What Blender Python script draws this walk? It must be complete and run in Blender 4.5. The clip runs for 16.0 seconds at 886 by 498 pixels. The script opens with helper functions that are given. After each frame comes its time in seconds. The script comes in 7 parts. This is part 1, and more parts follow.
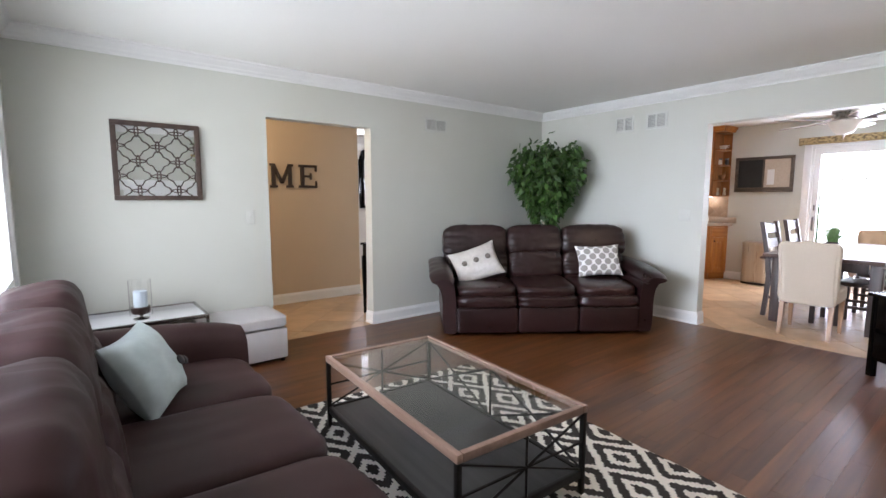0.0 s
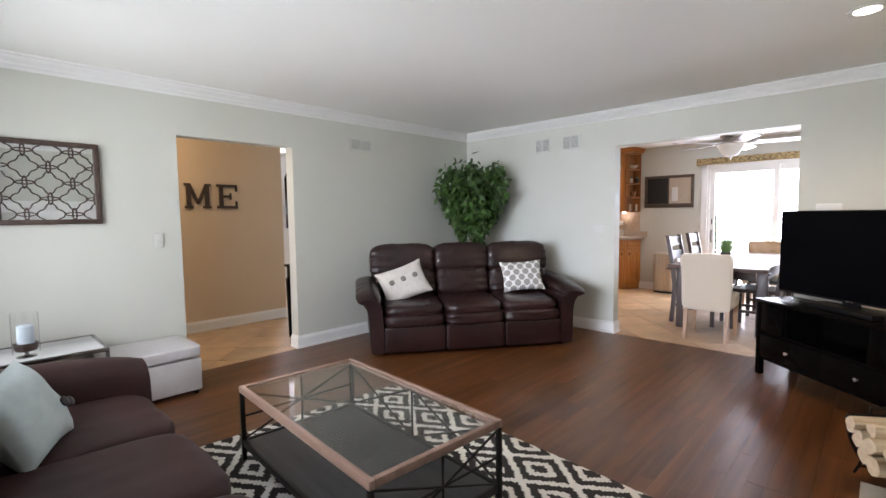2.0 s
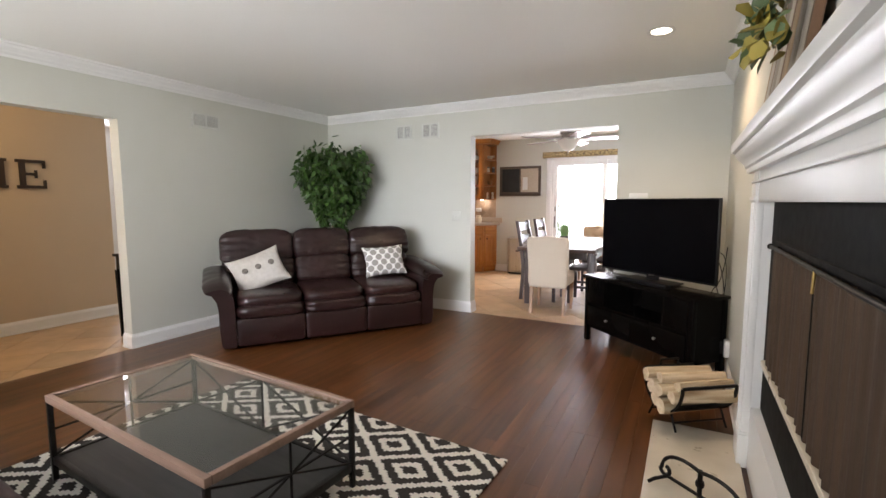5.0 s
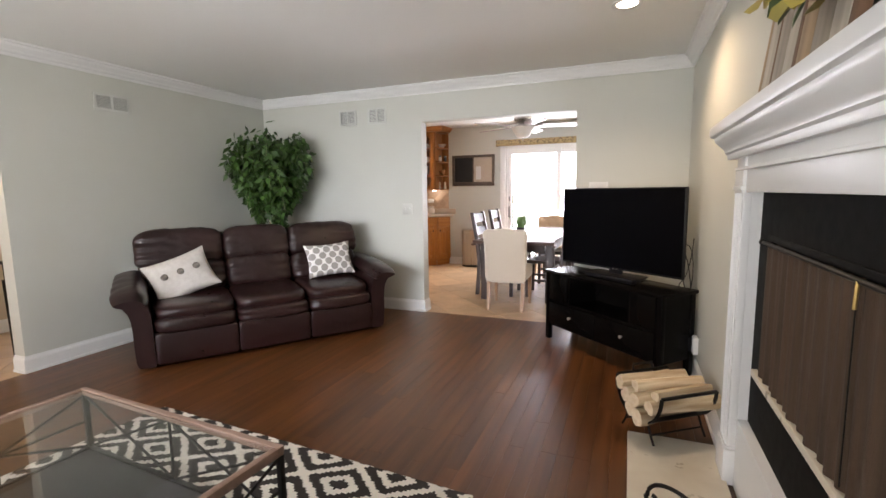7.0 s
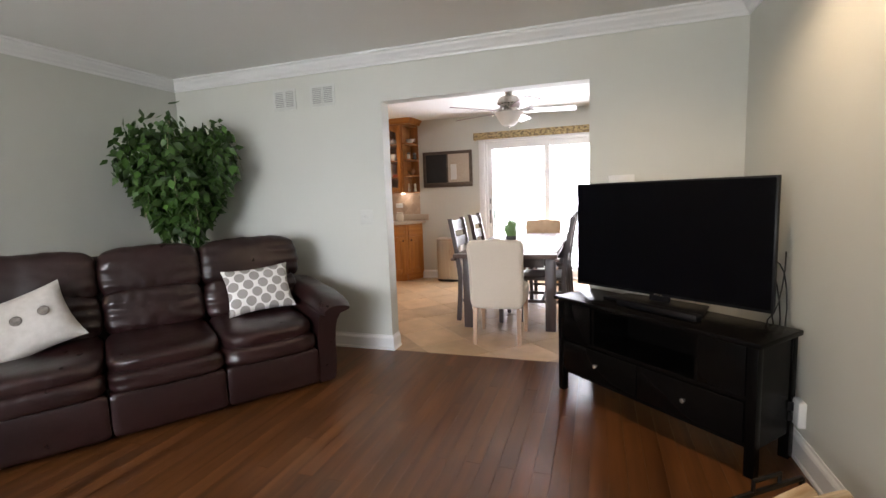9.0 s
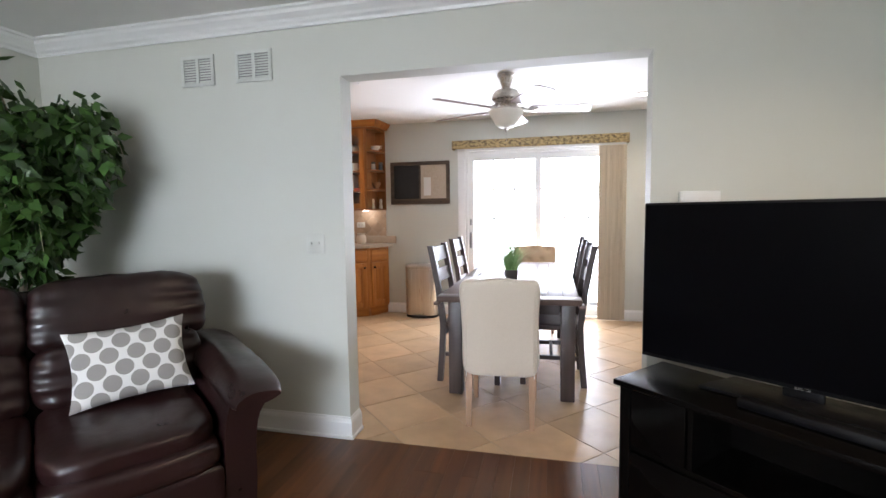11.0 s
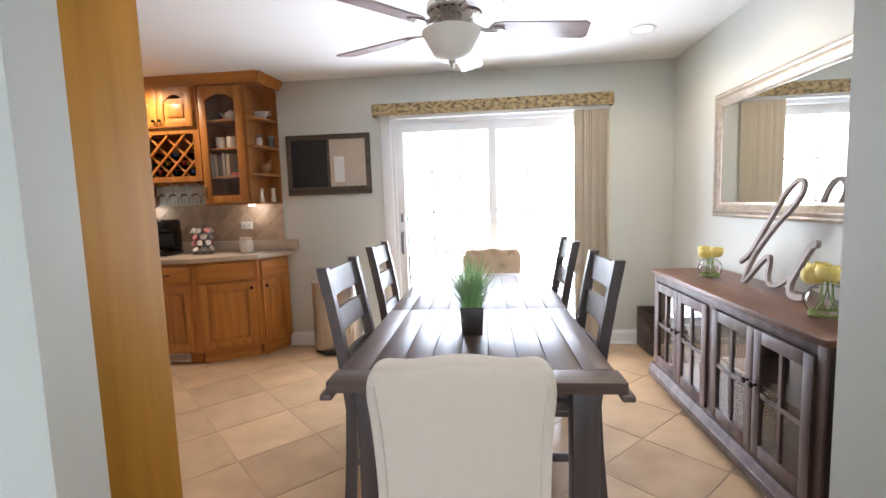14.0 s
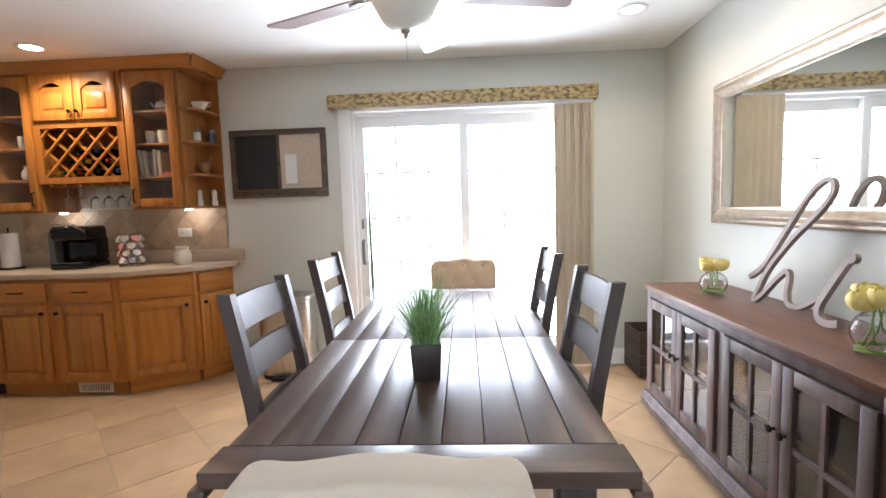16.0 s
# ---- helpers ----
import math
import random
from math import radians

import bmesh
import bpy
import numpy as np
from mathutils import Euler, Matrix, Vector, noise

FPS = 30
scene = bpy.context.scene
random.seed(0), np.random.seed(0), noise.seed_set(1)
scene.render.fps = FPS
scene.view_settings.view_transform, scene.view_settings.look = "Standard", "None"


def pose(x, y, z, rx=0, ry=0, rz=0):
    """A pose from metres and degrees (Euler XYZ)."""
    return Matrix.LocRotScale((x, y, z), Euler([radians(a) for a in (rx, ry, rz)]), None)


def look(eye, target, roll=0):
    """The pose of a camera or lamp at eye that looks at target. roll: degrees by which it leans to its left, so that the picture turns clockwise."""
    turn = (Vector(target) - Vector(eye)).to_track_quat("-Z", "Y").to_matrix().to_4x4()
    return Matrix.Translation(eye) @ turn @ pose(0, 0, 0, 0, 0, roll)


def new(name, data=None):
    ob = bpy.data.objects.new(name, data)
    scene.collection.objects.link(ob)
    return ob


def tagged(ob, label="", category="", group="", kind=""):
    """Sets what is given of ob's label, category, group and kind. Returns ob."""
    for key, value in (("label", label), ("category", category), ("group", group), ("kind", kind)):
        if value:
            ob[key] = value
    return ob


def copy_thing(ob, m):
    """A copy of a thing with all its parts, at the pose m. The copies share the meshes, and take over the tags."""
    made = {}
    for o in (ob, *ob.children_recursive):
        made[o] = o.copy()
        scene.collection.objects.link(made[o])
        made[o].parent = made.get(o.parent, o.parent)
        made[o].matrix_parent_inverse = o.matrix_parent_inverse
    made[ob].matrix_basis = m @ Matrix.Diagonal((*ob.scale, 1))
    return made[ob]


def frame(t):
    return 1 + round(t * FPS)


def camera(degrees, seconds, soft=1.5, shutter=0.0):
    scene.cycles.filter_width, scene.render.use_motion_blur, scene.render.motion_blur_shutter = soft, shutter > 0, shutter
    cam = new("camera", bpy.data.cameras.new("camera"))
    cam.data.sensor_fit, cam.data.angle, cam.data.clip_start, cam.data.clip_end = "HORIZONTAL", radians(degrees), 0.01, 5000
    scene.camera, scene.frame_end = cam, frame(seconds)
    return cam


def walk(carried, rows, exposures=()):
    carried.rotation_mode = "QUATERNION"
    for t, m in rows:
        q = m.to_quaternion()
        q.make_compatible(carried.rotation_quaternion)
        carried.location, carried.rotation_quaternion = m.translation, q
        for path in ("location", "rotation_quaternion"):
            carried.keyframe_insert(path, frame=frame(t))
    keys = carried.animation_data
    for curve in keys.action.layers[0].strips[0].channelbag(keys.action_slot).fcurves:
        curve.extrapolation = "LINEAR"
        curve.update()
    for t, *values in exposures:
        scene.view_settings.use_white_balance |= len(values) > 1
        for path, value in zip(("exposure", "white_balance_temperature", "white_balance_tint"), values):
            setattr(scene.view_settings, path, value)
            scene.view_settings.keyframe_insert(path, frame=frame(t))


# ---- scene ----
cam = camera(87.5, 16.0)
PATH = [
    (0, (0.197, 0.116, 1.313), (-1.361, 1.352, 1.096), -0.0),
    (0.5, (0.216, 0.145, 1.312), (-1.315, 1.417, 1.115), -0.3),
    (1, (0.233, 0.162, 1.318), (-1.257, 1.484, 1.141), -0.4),
    (1.5, (0.251, 0.17, 1.322), (-1.187, 1.55, 1.165), -0.5),
    (2, (0.277, 0.183, 1.331), (-1.102, 1.624, 1.186), -0.7),
    (2.5, (0.306, 0.19, 1.33), (-1.014, 1.686, 1.187), -0.8),
    (3, (0.333, 0.201, 1.33), (-0.916, 1.756, 1.18), -1.0),
    (3.5, (0.354, 0.214, 1.324), (-0.811, 1.831, 1.157), -0.9),
    (4, (0.367, 0.224, 1.319), (-0.713, 1.897, 1.131), -0.7),
    (4.5, (0.37, 0.235, 1.314), (-0.642, 1.948, 1.107), -0.4),
    (4.7, (0.371, 0.218, 1.306), (-0.606, 1.952, 1.107), -0.2),
    (7, (0.211, 0.563, 1.324), (-0.532, 2.403, 1.077), -0.8),
    (7.5, (0.145, 0.806, 1.316), (-0.587, 2.65, 1.062), -1.5),
    (8, (0.036, 1.075, 1.289), (-0.666, 2.931, 1.036), -1.9),
    (8.5, (-0.099, 1.381, 1.292), (-0.762, 3.252, 1.046), -1.9),
    (9, (-0.224, 1.663, 1.297), (-0.855, 3.547, 1.065), -2.1),
    (9.2, (-0.252, 1.745, 1.312), (-0.889, 3.626, 1.08), -2.4),
    (11.5, (-0.833, 3.041, 1.301), (-1.244, 4.993, 1.167), -0.7),
    (12, (-0.884, 3.316, 1.269), (-1.262, 5.276, 1.146), -1.0),
    (12.5, (-0.929, 3.568, 1.271), (-1.259, 5.537, 1.141), -1.0),
    (13, (-0.954, 3.817, 1.277), (-1.224, 5.793, 1.129), -1.3),
    (13.5, (-0.946, 4.072, 1.291), (-1.168, 6.052, 1.116), -1.7),
    (14, (-0.958, 4.317, 1.303), (-1.153, 6.297, 1.105), -1.9),
    (14.5, (-0.961, 4.524, 1.314), (-1.142, 6.504, 1.101), -1.9),
    (15, (-0.932, 4.65, 1.307), (-1.095, 6.633, 1.1), -2.0),
    (15.5, (-0.906, 4.735, 1.3), (-1.045, 6.72, 1.101), -1.8),
    (16, (-0.892, 4.786, 1.297), (-1.0, 6.775, 1.116), -1.8),
]
walk(cam, [(t, look(*p)) for t, *p in PATH],
     [(0, 0.24, 6020, 17), (3, 0.14, 6350, 16), (4.5, 0.14, 6580, 16), (8.0, 0.06, 6650, 17), (9.2, -0.07, 6500, 15), (11.3, -0.02, 6030, 13), (13, -0.08, 5950, 14), (14.5, 0, 5950, 10), (16, 0, 5950, 10)])

# ---- world, sun, large lights ----
world = bpy.data.worlds.new("world")
scene.world = world
world.use_nodes = True
_wn = world.node_tree.nodes
_sky = _wn.new("ShaderNodeTexSky")
_sky.sky_type = "NISHITA"
_sky.sun_disc = False
_sky.sun_elevation = radians(52)
_sky.sun_rotation = radians(90)
world.node_tree.links.new(_sky.outputs[0], _wn["Background"].inputs[0])
_wn["Background"].inputs[1].default_value = 0.15


def lamp(name, kind, m, energy, color, **more):
    data = bpy.data.lights.new(name, kind)
    data.energy, data.color = energy, color
    if "size" in more:
        data.shape, data.size, data.size_y = "RECTANGLE", more["size"][0], more["size"][1]
    if "radius" in more:
        data.shadow_soft_size = more["radius"]
    if "spot" in more:
        data.spot_size, data.spot_blend = radians(more["spot"]), 0.6
    if "spread" in more:
        data.spread = radians(more["spread"])
    if "angle" in more:
        data.angle = radians(more["angle"])
    ob = new(name, data)
    ob.matrix_world = m
    return ob


DAY = (0.90, 0.93, 1.0)
WARM = (1.0, 0.76, 0.50)
lamp("sun", "SUN", look((8, 2, 10), (0, 2, 0)), 2.5, (1.0, 0.95, 0.88), angle=0.6)
# daylight in the two glazed openings
lamp("window_daylight", "AREA", look((-1.95, -0.42, 1.38), (-1.95, 3.0, 1.10)), 46, (0.93, 0.95, 1.0), size=(3.15, 1.12), spread=150)
lamp("window_skylight", "AREA", look((-1.75, -0.41, 1.45), (-2.20, 5.0, 0.10)), 11, (0.78, 0.88, 1.0), size=(1.40, 1.00), spread=58)
lamp("window_lawn_light", "AREA", look((-1.95, -0.43, 1.38), (-1.95, 3.0, 2.00)), 18, (0.96, 1.0, 0.76), size=(3.15, 1.12), spread=160)
lamp("patio_daylight", "AREA", look((-0.87, 8.75, 1.1), (-0.87, 5.0, 0.9)), 140, DAY, size=(1.7, 1.9))

# ---- materials ----


def _tex(nt, scale, detail, coord, stretch):
    tc = nt.nodes.new("ShaderNodeTexCoord")
    mp = nt.nodes.new("ShaderNodeMapping")
    mp.inputs["Scale"].default_value = stretch
    nt.links.new(tc.outputs[coord], mp.inputs[0])
    nz = nt.nodes.new("ShaderNodeTexNoise")
    nz.inputs["Scale"].default_value = scale
    nz.inputs["Detail"].default_value = detail
    nt.links.new(mp.outputs[0], nz.inputs[0])
    return nz, mp


def mat(name, c1, c2=None, scale=6.0, rough=0.5, bump=0.0, bscale=120.0, metal=0.0, stretch=(1, 1, 1), rvar=0.08,
        coat=0.0, sheen=0.0, per_piece=0.0, coord="Object", detail=5.0, spec=0.5, low=0.3, high=0.7):
    """A plain surface: two tones in noise, uneven gloss, fine relief, and a tone of its own for each piece."""
    m = bpy.data.materials.new(name)
    m.use_nodes = True
    nt = m.node_tree
    b = nt.nodes["Principled BSDF"]
    b.inputs["Metallic"].default_value = metal
    b.inputs["Roughness"].default_value = rough
    b.inputs["Coat Weight"].default_value = coat
    b.inputs["Sheen Weight"].default_value = sheen
    b.inputs["Specular IOR Level"].default_value = spec
    c2 = c2 or tuple(v * 0.86 for v in c1)
    nz, mp = _tex(nt, scale, detail, coord, stretch)
    ramp = nt.nodes.new("ShaderNodeValToRGB")
    ramp.color_ramp.elements[0].position, ramp.color_ramp.elements[0].color = low, (*c1, 1)
    ramp.color_ramp.elements[1].position, ramp.color_ramp.elements[1].color = high, (*c2, 1)
    nt.links.new(nz.outputs[0], ramp.inputs[0])
    out = ramp.outputs[0]
    if per_piece:
        oi = nt.nodes.new("ShaderNodeObjectInfo")
        mr = nt.nodes.new("ShaderNodeMapRange")
        mr.inputs[3].default_value, mr.inputs[4].default_value = 1 - per_piece, 1 + per_piece
        nt.links.new(oi.outputs["Random"], mr.inputs[0])
        hv = nt.nodes.new("ShaderNodeHueSaturation")
        nt.links.new(mr.outputs[0], hv.inputs["Value"])
        nt.links.new(out, hv.inputs["Color"])
        out = hv.outputs[0]
        ad = nt.nodes.new("ShaderNodeVectorMath")
        ad.operation = "SCALE"
        cmb = nt.nodes.new("ShaderNodeCombineXYZ")
        for k in range(3):
            nt.links.new(oi.outputs["Random"], cmb.inputs[k])
        nt.links.new(cmb.outputs[0], ad.inputs[0])
        ad.inputs["Scale"].default_value = 37.0
        nt.links.new(ad.outputs[0], mp.inputs["Location"])
    nt.links.new(out, b.inputs["Base Color"])
    if rvar:
        rr = nt.nodes.new("ShaderNodeMapRange")
        rr.inputs[3].default_value, rr.inputs[4].default_value = max(0.02, rough - rvar), min(1, rough + rvar)
        n3, _ = _tex(nt, scale * 2.3, 3, coord, stretch)
        nt.links.new(n3.outputs[0], rr.inputs[0])
        nt.links.new(rr.outputs[0], b.inputs["Roughness"])
    if bump:
        n2, _ = _tex(nt, bscale, 4, coord, stretch)
        bp = nt.nodes.new("ShaderNodeBump")
        bp.inputs["Strength"].default_value = bump
        bp.inputs["Distance"].default_value = 0.004
        nt.links.new(n2.outputs[0], bp.inputs["Height"])
        nt.links.new(bp.outputs[0], b.inputs["Normal"])
    return m


def wood(name, c1, c2, along=0, grain=26.0, rough=0.4, per_piece=0.0, bump=0.12, coat=0.0, spec=0.5, rvar=0.06):
    """Grain drawn out along one axis."""
    st = [1.0, 1.0, 1.0]
    st[along] = 0.055
    return mat(name, c1, c2, scale=grain, rough=rough, bump=bump, bscale=grain * 5, stretch=tuple(st), per_piece=per_piece,
               coat=coat, detail=9.0, low=0.32, high=0.68, spec=spec, rvar=rvar)


def glass(name, color=(1, 1, 1), rough=0.0, ior=1.45):
    m = bpy.data.materials.new(name)
    m.use_nodes = True
    b = m.node_tree.nodes["Principled BSDF"]
    b.inputs["Base Color"].default_value = (*color, 1)
    b.inputs["Transmission Weight"].default_value = 1
    b.inputs["Roughness"].default_value = rough
    b.inputs["IOR"].default_value = ior
    return m


def glow(name, color, strength):
    m = bpy.data.materials.new(name)
    m.use_nodes = True
    b = m.node_tree.nodes["Principled BSDF"]
    b.inputs["Base Color"].default_value = (0.8, 0.8, 0.8, 1)
    b.inputs["Emission Color"].default_value = (*color, 1)
    b.inputs["Emission Strength"].default_value = strength
    return m


M_WALL = mat("wall_paint", (0.585, 0.592, 0.540), (0.57, 0.575, 0.520), scale=1.3, rough=0.62, bump=0.10, bscale=190, rvar=0.05)
M_HALL = mat("hall_paint", (0.62, 0.50, 0.36), (0.59, 0.475, 0.34), scale=1.3, rough=0.6, bump=0.08, bscale=190)
M_CEIL = mat("ceiling_paint", (0.86, 0.86, 0.83), (0.84, 0.84, 0.81), scale=0.9, rough=0.75, bump=0.06, bscale=160)
M_TRIM = mat("white_gloss_paint", (0.80, 0.80, 0.79), (0.77, 0.77, 0.76), scale=2.5, rough=0.32, bump=0.03, bscale=60)
M_FLOORBED = mat("dark_floor_joint", (0.012, 0.007, 0.004), rough=0.8)
M_PLANK = mat("dark_oak_plank", (0.130, 0.048, 0.0142), (0.056, 0.0190, 0.0057), scale=20, rough=0.285, rvar=0.0, stretch=(1.0, 0.06, 1.0), per_piece=0.20, detail=5.0, low=0.30, high=0.70)
M_GROUT = mat("tile_grout", (0.50, 0.42, 0.33), scale=20, rough=0.85)
M_TILE = mat("beige_floor_tile", (0.56, 0.390, 0.230), (0.43, 0.290, 0.168), scale=4.5, rough=0.34, bump=0.10, bscale=40, per_piece=0.13)
M_LEATHER = mat("dark_brown_leather", (0.024, 0.0090, 0.0085), (0.014, 0.0056, 0.0054), scale=3.5, rough=0.29, bump=0.32, bscale=22, rvar=0.04)
M_LEATHER2 = mat("lighter_brown_leather", (0.038, 0.0152, 0.0140), (0.027, 0.0108, 0.0098), scale=3.0, rough=0.52, bump=0.04, bscale=150, rvar=0.03, spec=0.24)
M_BLACKWOOD = mat("black_painted_wood", (0.005, 0.0045, 0.004), (0.0035, 0.003, 0.003), scale=3, spec=0.08, rough=0.26, rvar=0.01)
M_BLACKPL = mat("black_plastic", (0.006, 0.006, 0.007), scale=20, rough=0.4, spec=0.3)
M_SCREEN = mat("dark_screen", (0.003, 0.003, 0.004), (0.003, 0.003, 0.004), scale=2, rough=0.24, rvar=0.02, spec=0.03)
M_IRON = mat("dark_iron", (0.018, 0.015, 0.013), (0.010, 0.009, 0.008), scale=30, rough=0.45, metal=0.6, bump=0.1)
M_COPPER = wood("copper_brown_rail", (0.27, 0.175, 0.13), (0.19, 0.115, 0.082), along=0, grain=24, rough=0.38)
M_DARKSHELF = wood("charcoal_wood", (0.030, 0.028, 0.027), (0.014, 0.013, 0.013), along=0, grain=20, rough=0.5)
M_OAK = wood("honey_oak", (0.50, 0.205, 0.040), (0.36, 0.130, 0.022), along=2, grain=26, rough=0.36, per_piece=0.06)
M_OAKX = wood("honey_oak_cross", (0.50, 0.205, 0.040), (0.36, 0.130, 0.022), along=0, grain=26, rough=0.36, per_piece=0.06)
# Honey oak with shade put into its colour, for cabinet insides, shelves and filler.
M_OAKSHADE = wood("shaded_oak", (0.36, 0.15, 0.04), (0.27, 0.105, 0.026), along=2, grain=26, rough=0.42)
M_GREYWOOD = wood("grey_brown_table_wood", (0.118, 0.076, 0.062), (0.068, 0.043, 0.035), along=1, grain=20, rough=0.34, per_piece=0.10)
M_GREYWOODZ = wood("grey_brown_leg_wood", (0.082, 0.060, 0.055), (0.050, 0.036, 0.033), along=2, grain=20, rough=0.36, per_piece=0.08)
M_LINEN = mat("cream_linen", (0.66, 0.585, 0.49), (0.63, 0.555, 0.46), scale=120, rough=0.9, bump=0.3, bscale=420, sheen=0.2)
M_TANLINEN = mat("tan_linen", (0.52, 0.39, 0.26), (0.50, 0.365, 0.24), scale=120, rough=0.9, bump=0.3, bscale=420, sheen=0.2)
M_CHAIRLEG = wood("light_brown_leg", (0.40, 0.24, 0.14), (0.31, 0.18, 0.10), along=2, grain=24, rough=0.4)
M_COUNTER = mat("beige_laminate", (0.52, 0.43, 0.34), (0.42, 0.34, 0.26), scale=90, rough=0.35, bump=0.02, detail=8)
M_SIDEBODY = wood("weathered_grey_wood", (0.150, 0.095, 0.082), (0.060, 0.037, 0.033), along=2, grain=16, rough=0.5)
M_SIDETOP = wood("walnut_top", (0.17, 0.075, 0.042), (0.10, 0.042, 0.024), along=1, grain=18, rough=0.42)
M_NICKEL = mat("brushed_nickel", (0.56, 0.53, 0.48), (0.48, 0.45, 0.41), scale=60, rough=0.28, metal=1.0)
M_STEEL = mat("brushed_steel", (0.58, 0.55, 0.51), (0.50, 0.47, 0.43), scale=40, rough=0.30, metal=1.0, stretch=(1, 1, 0.03))
M_GLASS = glass("clear_glass")
M_TABLEGLASS = glass("tinted_table_glass", (0.95, 0.96, 0.94), ior=1.4)
M_MIRROR = mat("mirror_silver", (0.86, 0.88, 0.87), (0.86, 0.88, 0.87), rough=0.02, metal=1.0, rvar=0)
M_STONE = mat("cream_hearth_stone", (0.70, 0.64, 0.53), (0.58, 0.51, 0.41), scale=5, rough=0.3, bump=0.05, bscale=50)
M_SLATE = mat("black_slate", (0.008, 0.0075, 0.0075), (0.005, 0.005, 0.005), scale=9, spec=0.12, rough=0.7, bump=0.1)
M_WHITEPL = mat("white_plastic", (0.75, 0.75, 0.73), (0.72, 0.72, 0.70), scale=9, rough=0.35)
M_WHITELEATHER = mat("white_leatherette", (0.55, 0.53, 0.53), (0.51, 0.49, 0.49), scale=9, rough=0.42, bump=0.15, bscale=170)

# ---- mesh helpers ----


def link(name, bm, material, parent=None, label="", smooth=True):
    me = bpy.data.meshes.new(name)
    bmesh.ops.recalc_face_normals(bm, faces=bm.faces)
    bm.to_mesh(me)
    bm.free()
    me.materials.append(material)
    if smooth:
        me.polygons.foreach_set("use_smooth", [True] * len(me.polygons))
        me.set_sharp_from_angle(angle=radians(38))
    ob = new(name, me)
    if parent is not None:
        ob.parent = parent
    if label:
        ob["label"] = label
    return ob


def part(name, bm, material, parent, label=""):
    return link(name, bm, material, parent, label)


def thing(name, label, category, m=None, group=""):
    ob = new(name)
    ob.empty_display_size = 0.1
    if m is not None:
        ob.matrix_world = m
    return tagged(ob, label, category, group)


def solo(name, bm, material, label, category, m=None, group=""):
    """A thing that is one mesh."""
    ob = link(name, bm, material)
    if m is not None:
        ob.matrix_world = m
    return tagged(ob, label, category, group)


def setting(name, bm, material, label="", m=None):
    ob = link(name, bm, material, smooth=False)
    if m is not None:
        ob.matrix_world = m
    return tagged(ob, label or name.replace("_", " "), name.split("_")[0], "", "structure")


def box(lo, hi, bevel=0.0, bm=None, m=None, seg=2):
    bm = bm if bm is not None else bmesh.new()
    r = bmesh.ops.create_cube(bm, size=1)
    vs = r["verts"]
    for v in vs:
        v.co = Vector([(lo[k] + hi[k]) / 2 + v.co[k] * (hi[k] - lo[k]) for k in range(3)])
    if bevel:
        es = list({e for v in vs for e in v.link_edges})
        g = bmesh.ops.bevel(bm, geom=es, offset=bevel, segments=seg, profile=0.5, affect="EDGES")
        vs = list({v for f in g["faces"] for v in f.verts} | {v for v in vs if v.is_valid})
    if m is not None:
        bmesh.ops.transform(bm, matrix=m, verts=vs)
    return bm


def boxes(rows, bevel=0.0, bm=None):
    for lo, hi in rows:
        bm = box(lo, hi, bevel, bm)
    return bm


def tube(pts, r, n=8, bm=None, closed=False, taper=None):
    """A round bar along points."""
    bm = bm if bm is not None else bmesh.new()
    pts = [Vector(p) for p in pts]
    rings = []
    k = len(pts)
    ref = Vector((0.31, 0.17, 0.93))
    for i, p in enumerate(pts):
        a = pts[i - 1] if i > 0 or closed else p
        b = pts[(i + 1) % k] if i < k - 1 or closed else p
        d = (b - a).normalized()
        u = d.cross(ref).normalized()
        w = d.cross(u)
        rr = r if taper is None else r * (1 + (taper - 1) * i / max(1, k - 1))
        rings.append([bm.verts.new(p + rr * (math.cos(2 * math.pi * j / n) * u + math.sin(2 * math.pi * j / n) * w)) for j in range(n)])
    for i in range(k if closed else k - 1):
        a, b = rings[i], rings[(i + 1) % k]
        for j in range(n):
            bm.faces.new((a[j], a[(j + 1) % n], b[(j + 1) % n], b[j]))
    if not closed:
        bm.faces.new(rings[0])
        bm.faces.new(rings[-1])
    return bm


def lathe(profile, n=24, bm=None, at=(0, 0, 0), squash=1.0, hollow=False):
    """Turned shape from (radius, height) pairs; hollow: the outline is closed on itself round an open middle."""
    bm = bm if bm is not None else bmesh.new()
    rings = []
    for r, z in profile:
        rings.append([bm.verts.new((at[0] + r * math.cos(2 * math.pi * j / n), at[1] + squash * r * math.sin(2 * math.pi * j / n), at[2] + z)) for j in range(n)])
    if hollow:
        rings.append(rings[0])
    for a, b in zip(rings, rings[1:]):
        for j in range(n):
            bm.faces.new((a[j], a[(j + 1) % n], b[(j + 1) % n], b[j]))
    if not hollow:
        bm.faces.new(rings[0])
        bm.faces.new(rings[-1])
    bmesh.ops.remove_doubles(bm, verts=bm.verts, dist=1e-6)
    return bm


def prism(poly, z0, z1, bm=None, m=None, bevel=0.0):
    """A plan outline raised from z0 to z1."""
    bm = bm if bm is not None else bmesh.new()
    lo = [bm.verts.new((x, y, z0)) for x, y in poly]
    hi = [bm.verts.new((x, y, z1)) for x, y in poly]
    n = len(poly)
    fs = [bm.faces.new(lo[::-1]), bm.faces.new(hi)]
    for i in range(n):
        fs.append(bm.faces.new((lo[i], lo[(i + 1) % n], hi[(i + 1) % n], hi[i])))
    vs = lo + hi
    if bevel:
        es = list({e for f in fs for e in f.edges})
        g = bmesh.ops.bevel(bm, geom=es, offset=bevel, segments=2, profile=0.5, affect="EDGES")
        vs = list({v for f in g["faces"] for v in f.verts} | {v for v in vs if v.is_valid})
    if m is not None:
        bmesh.ops.transform(bm, matrix=m, verts=vs)
    return bm


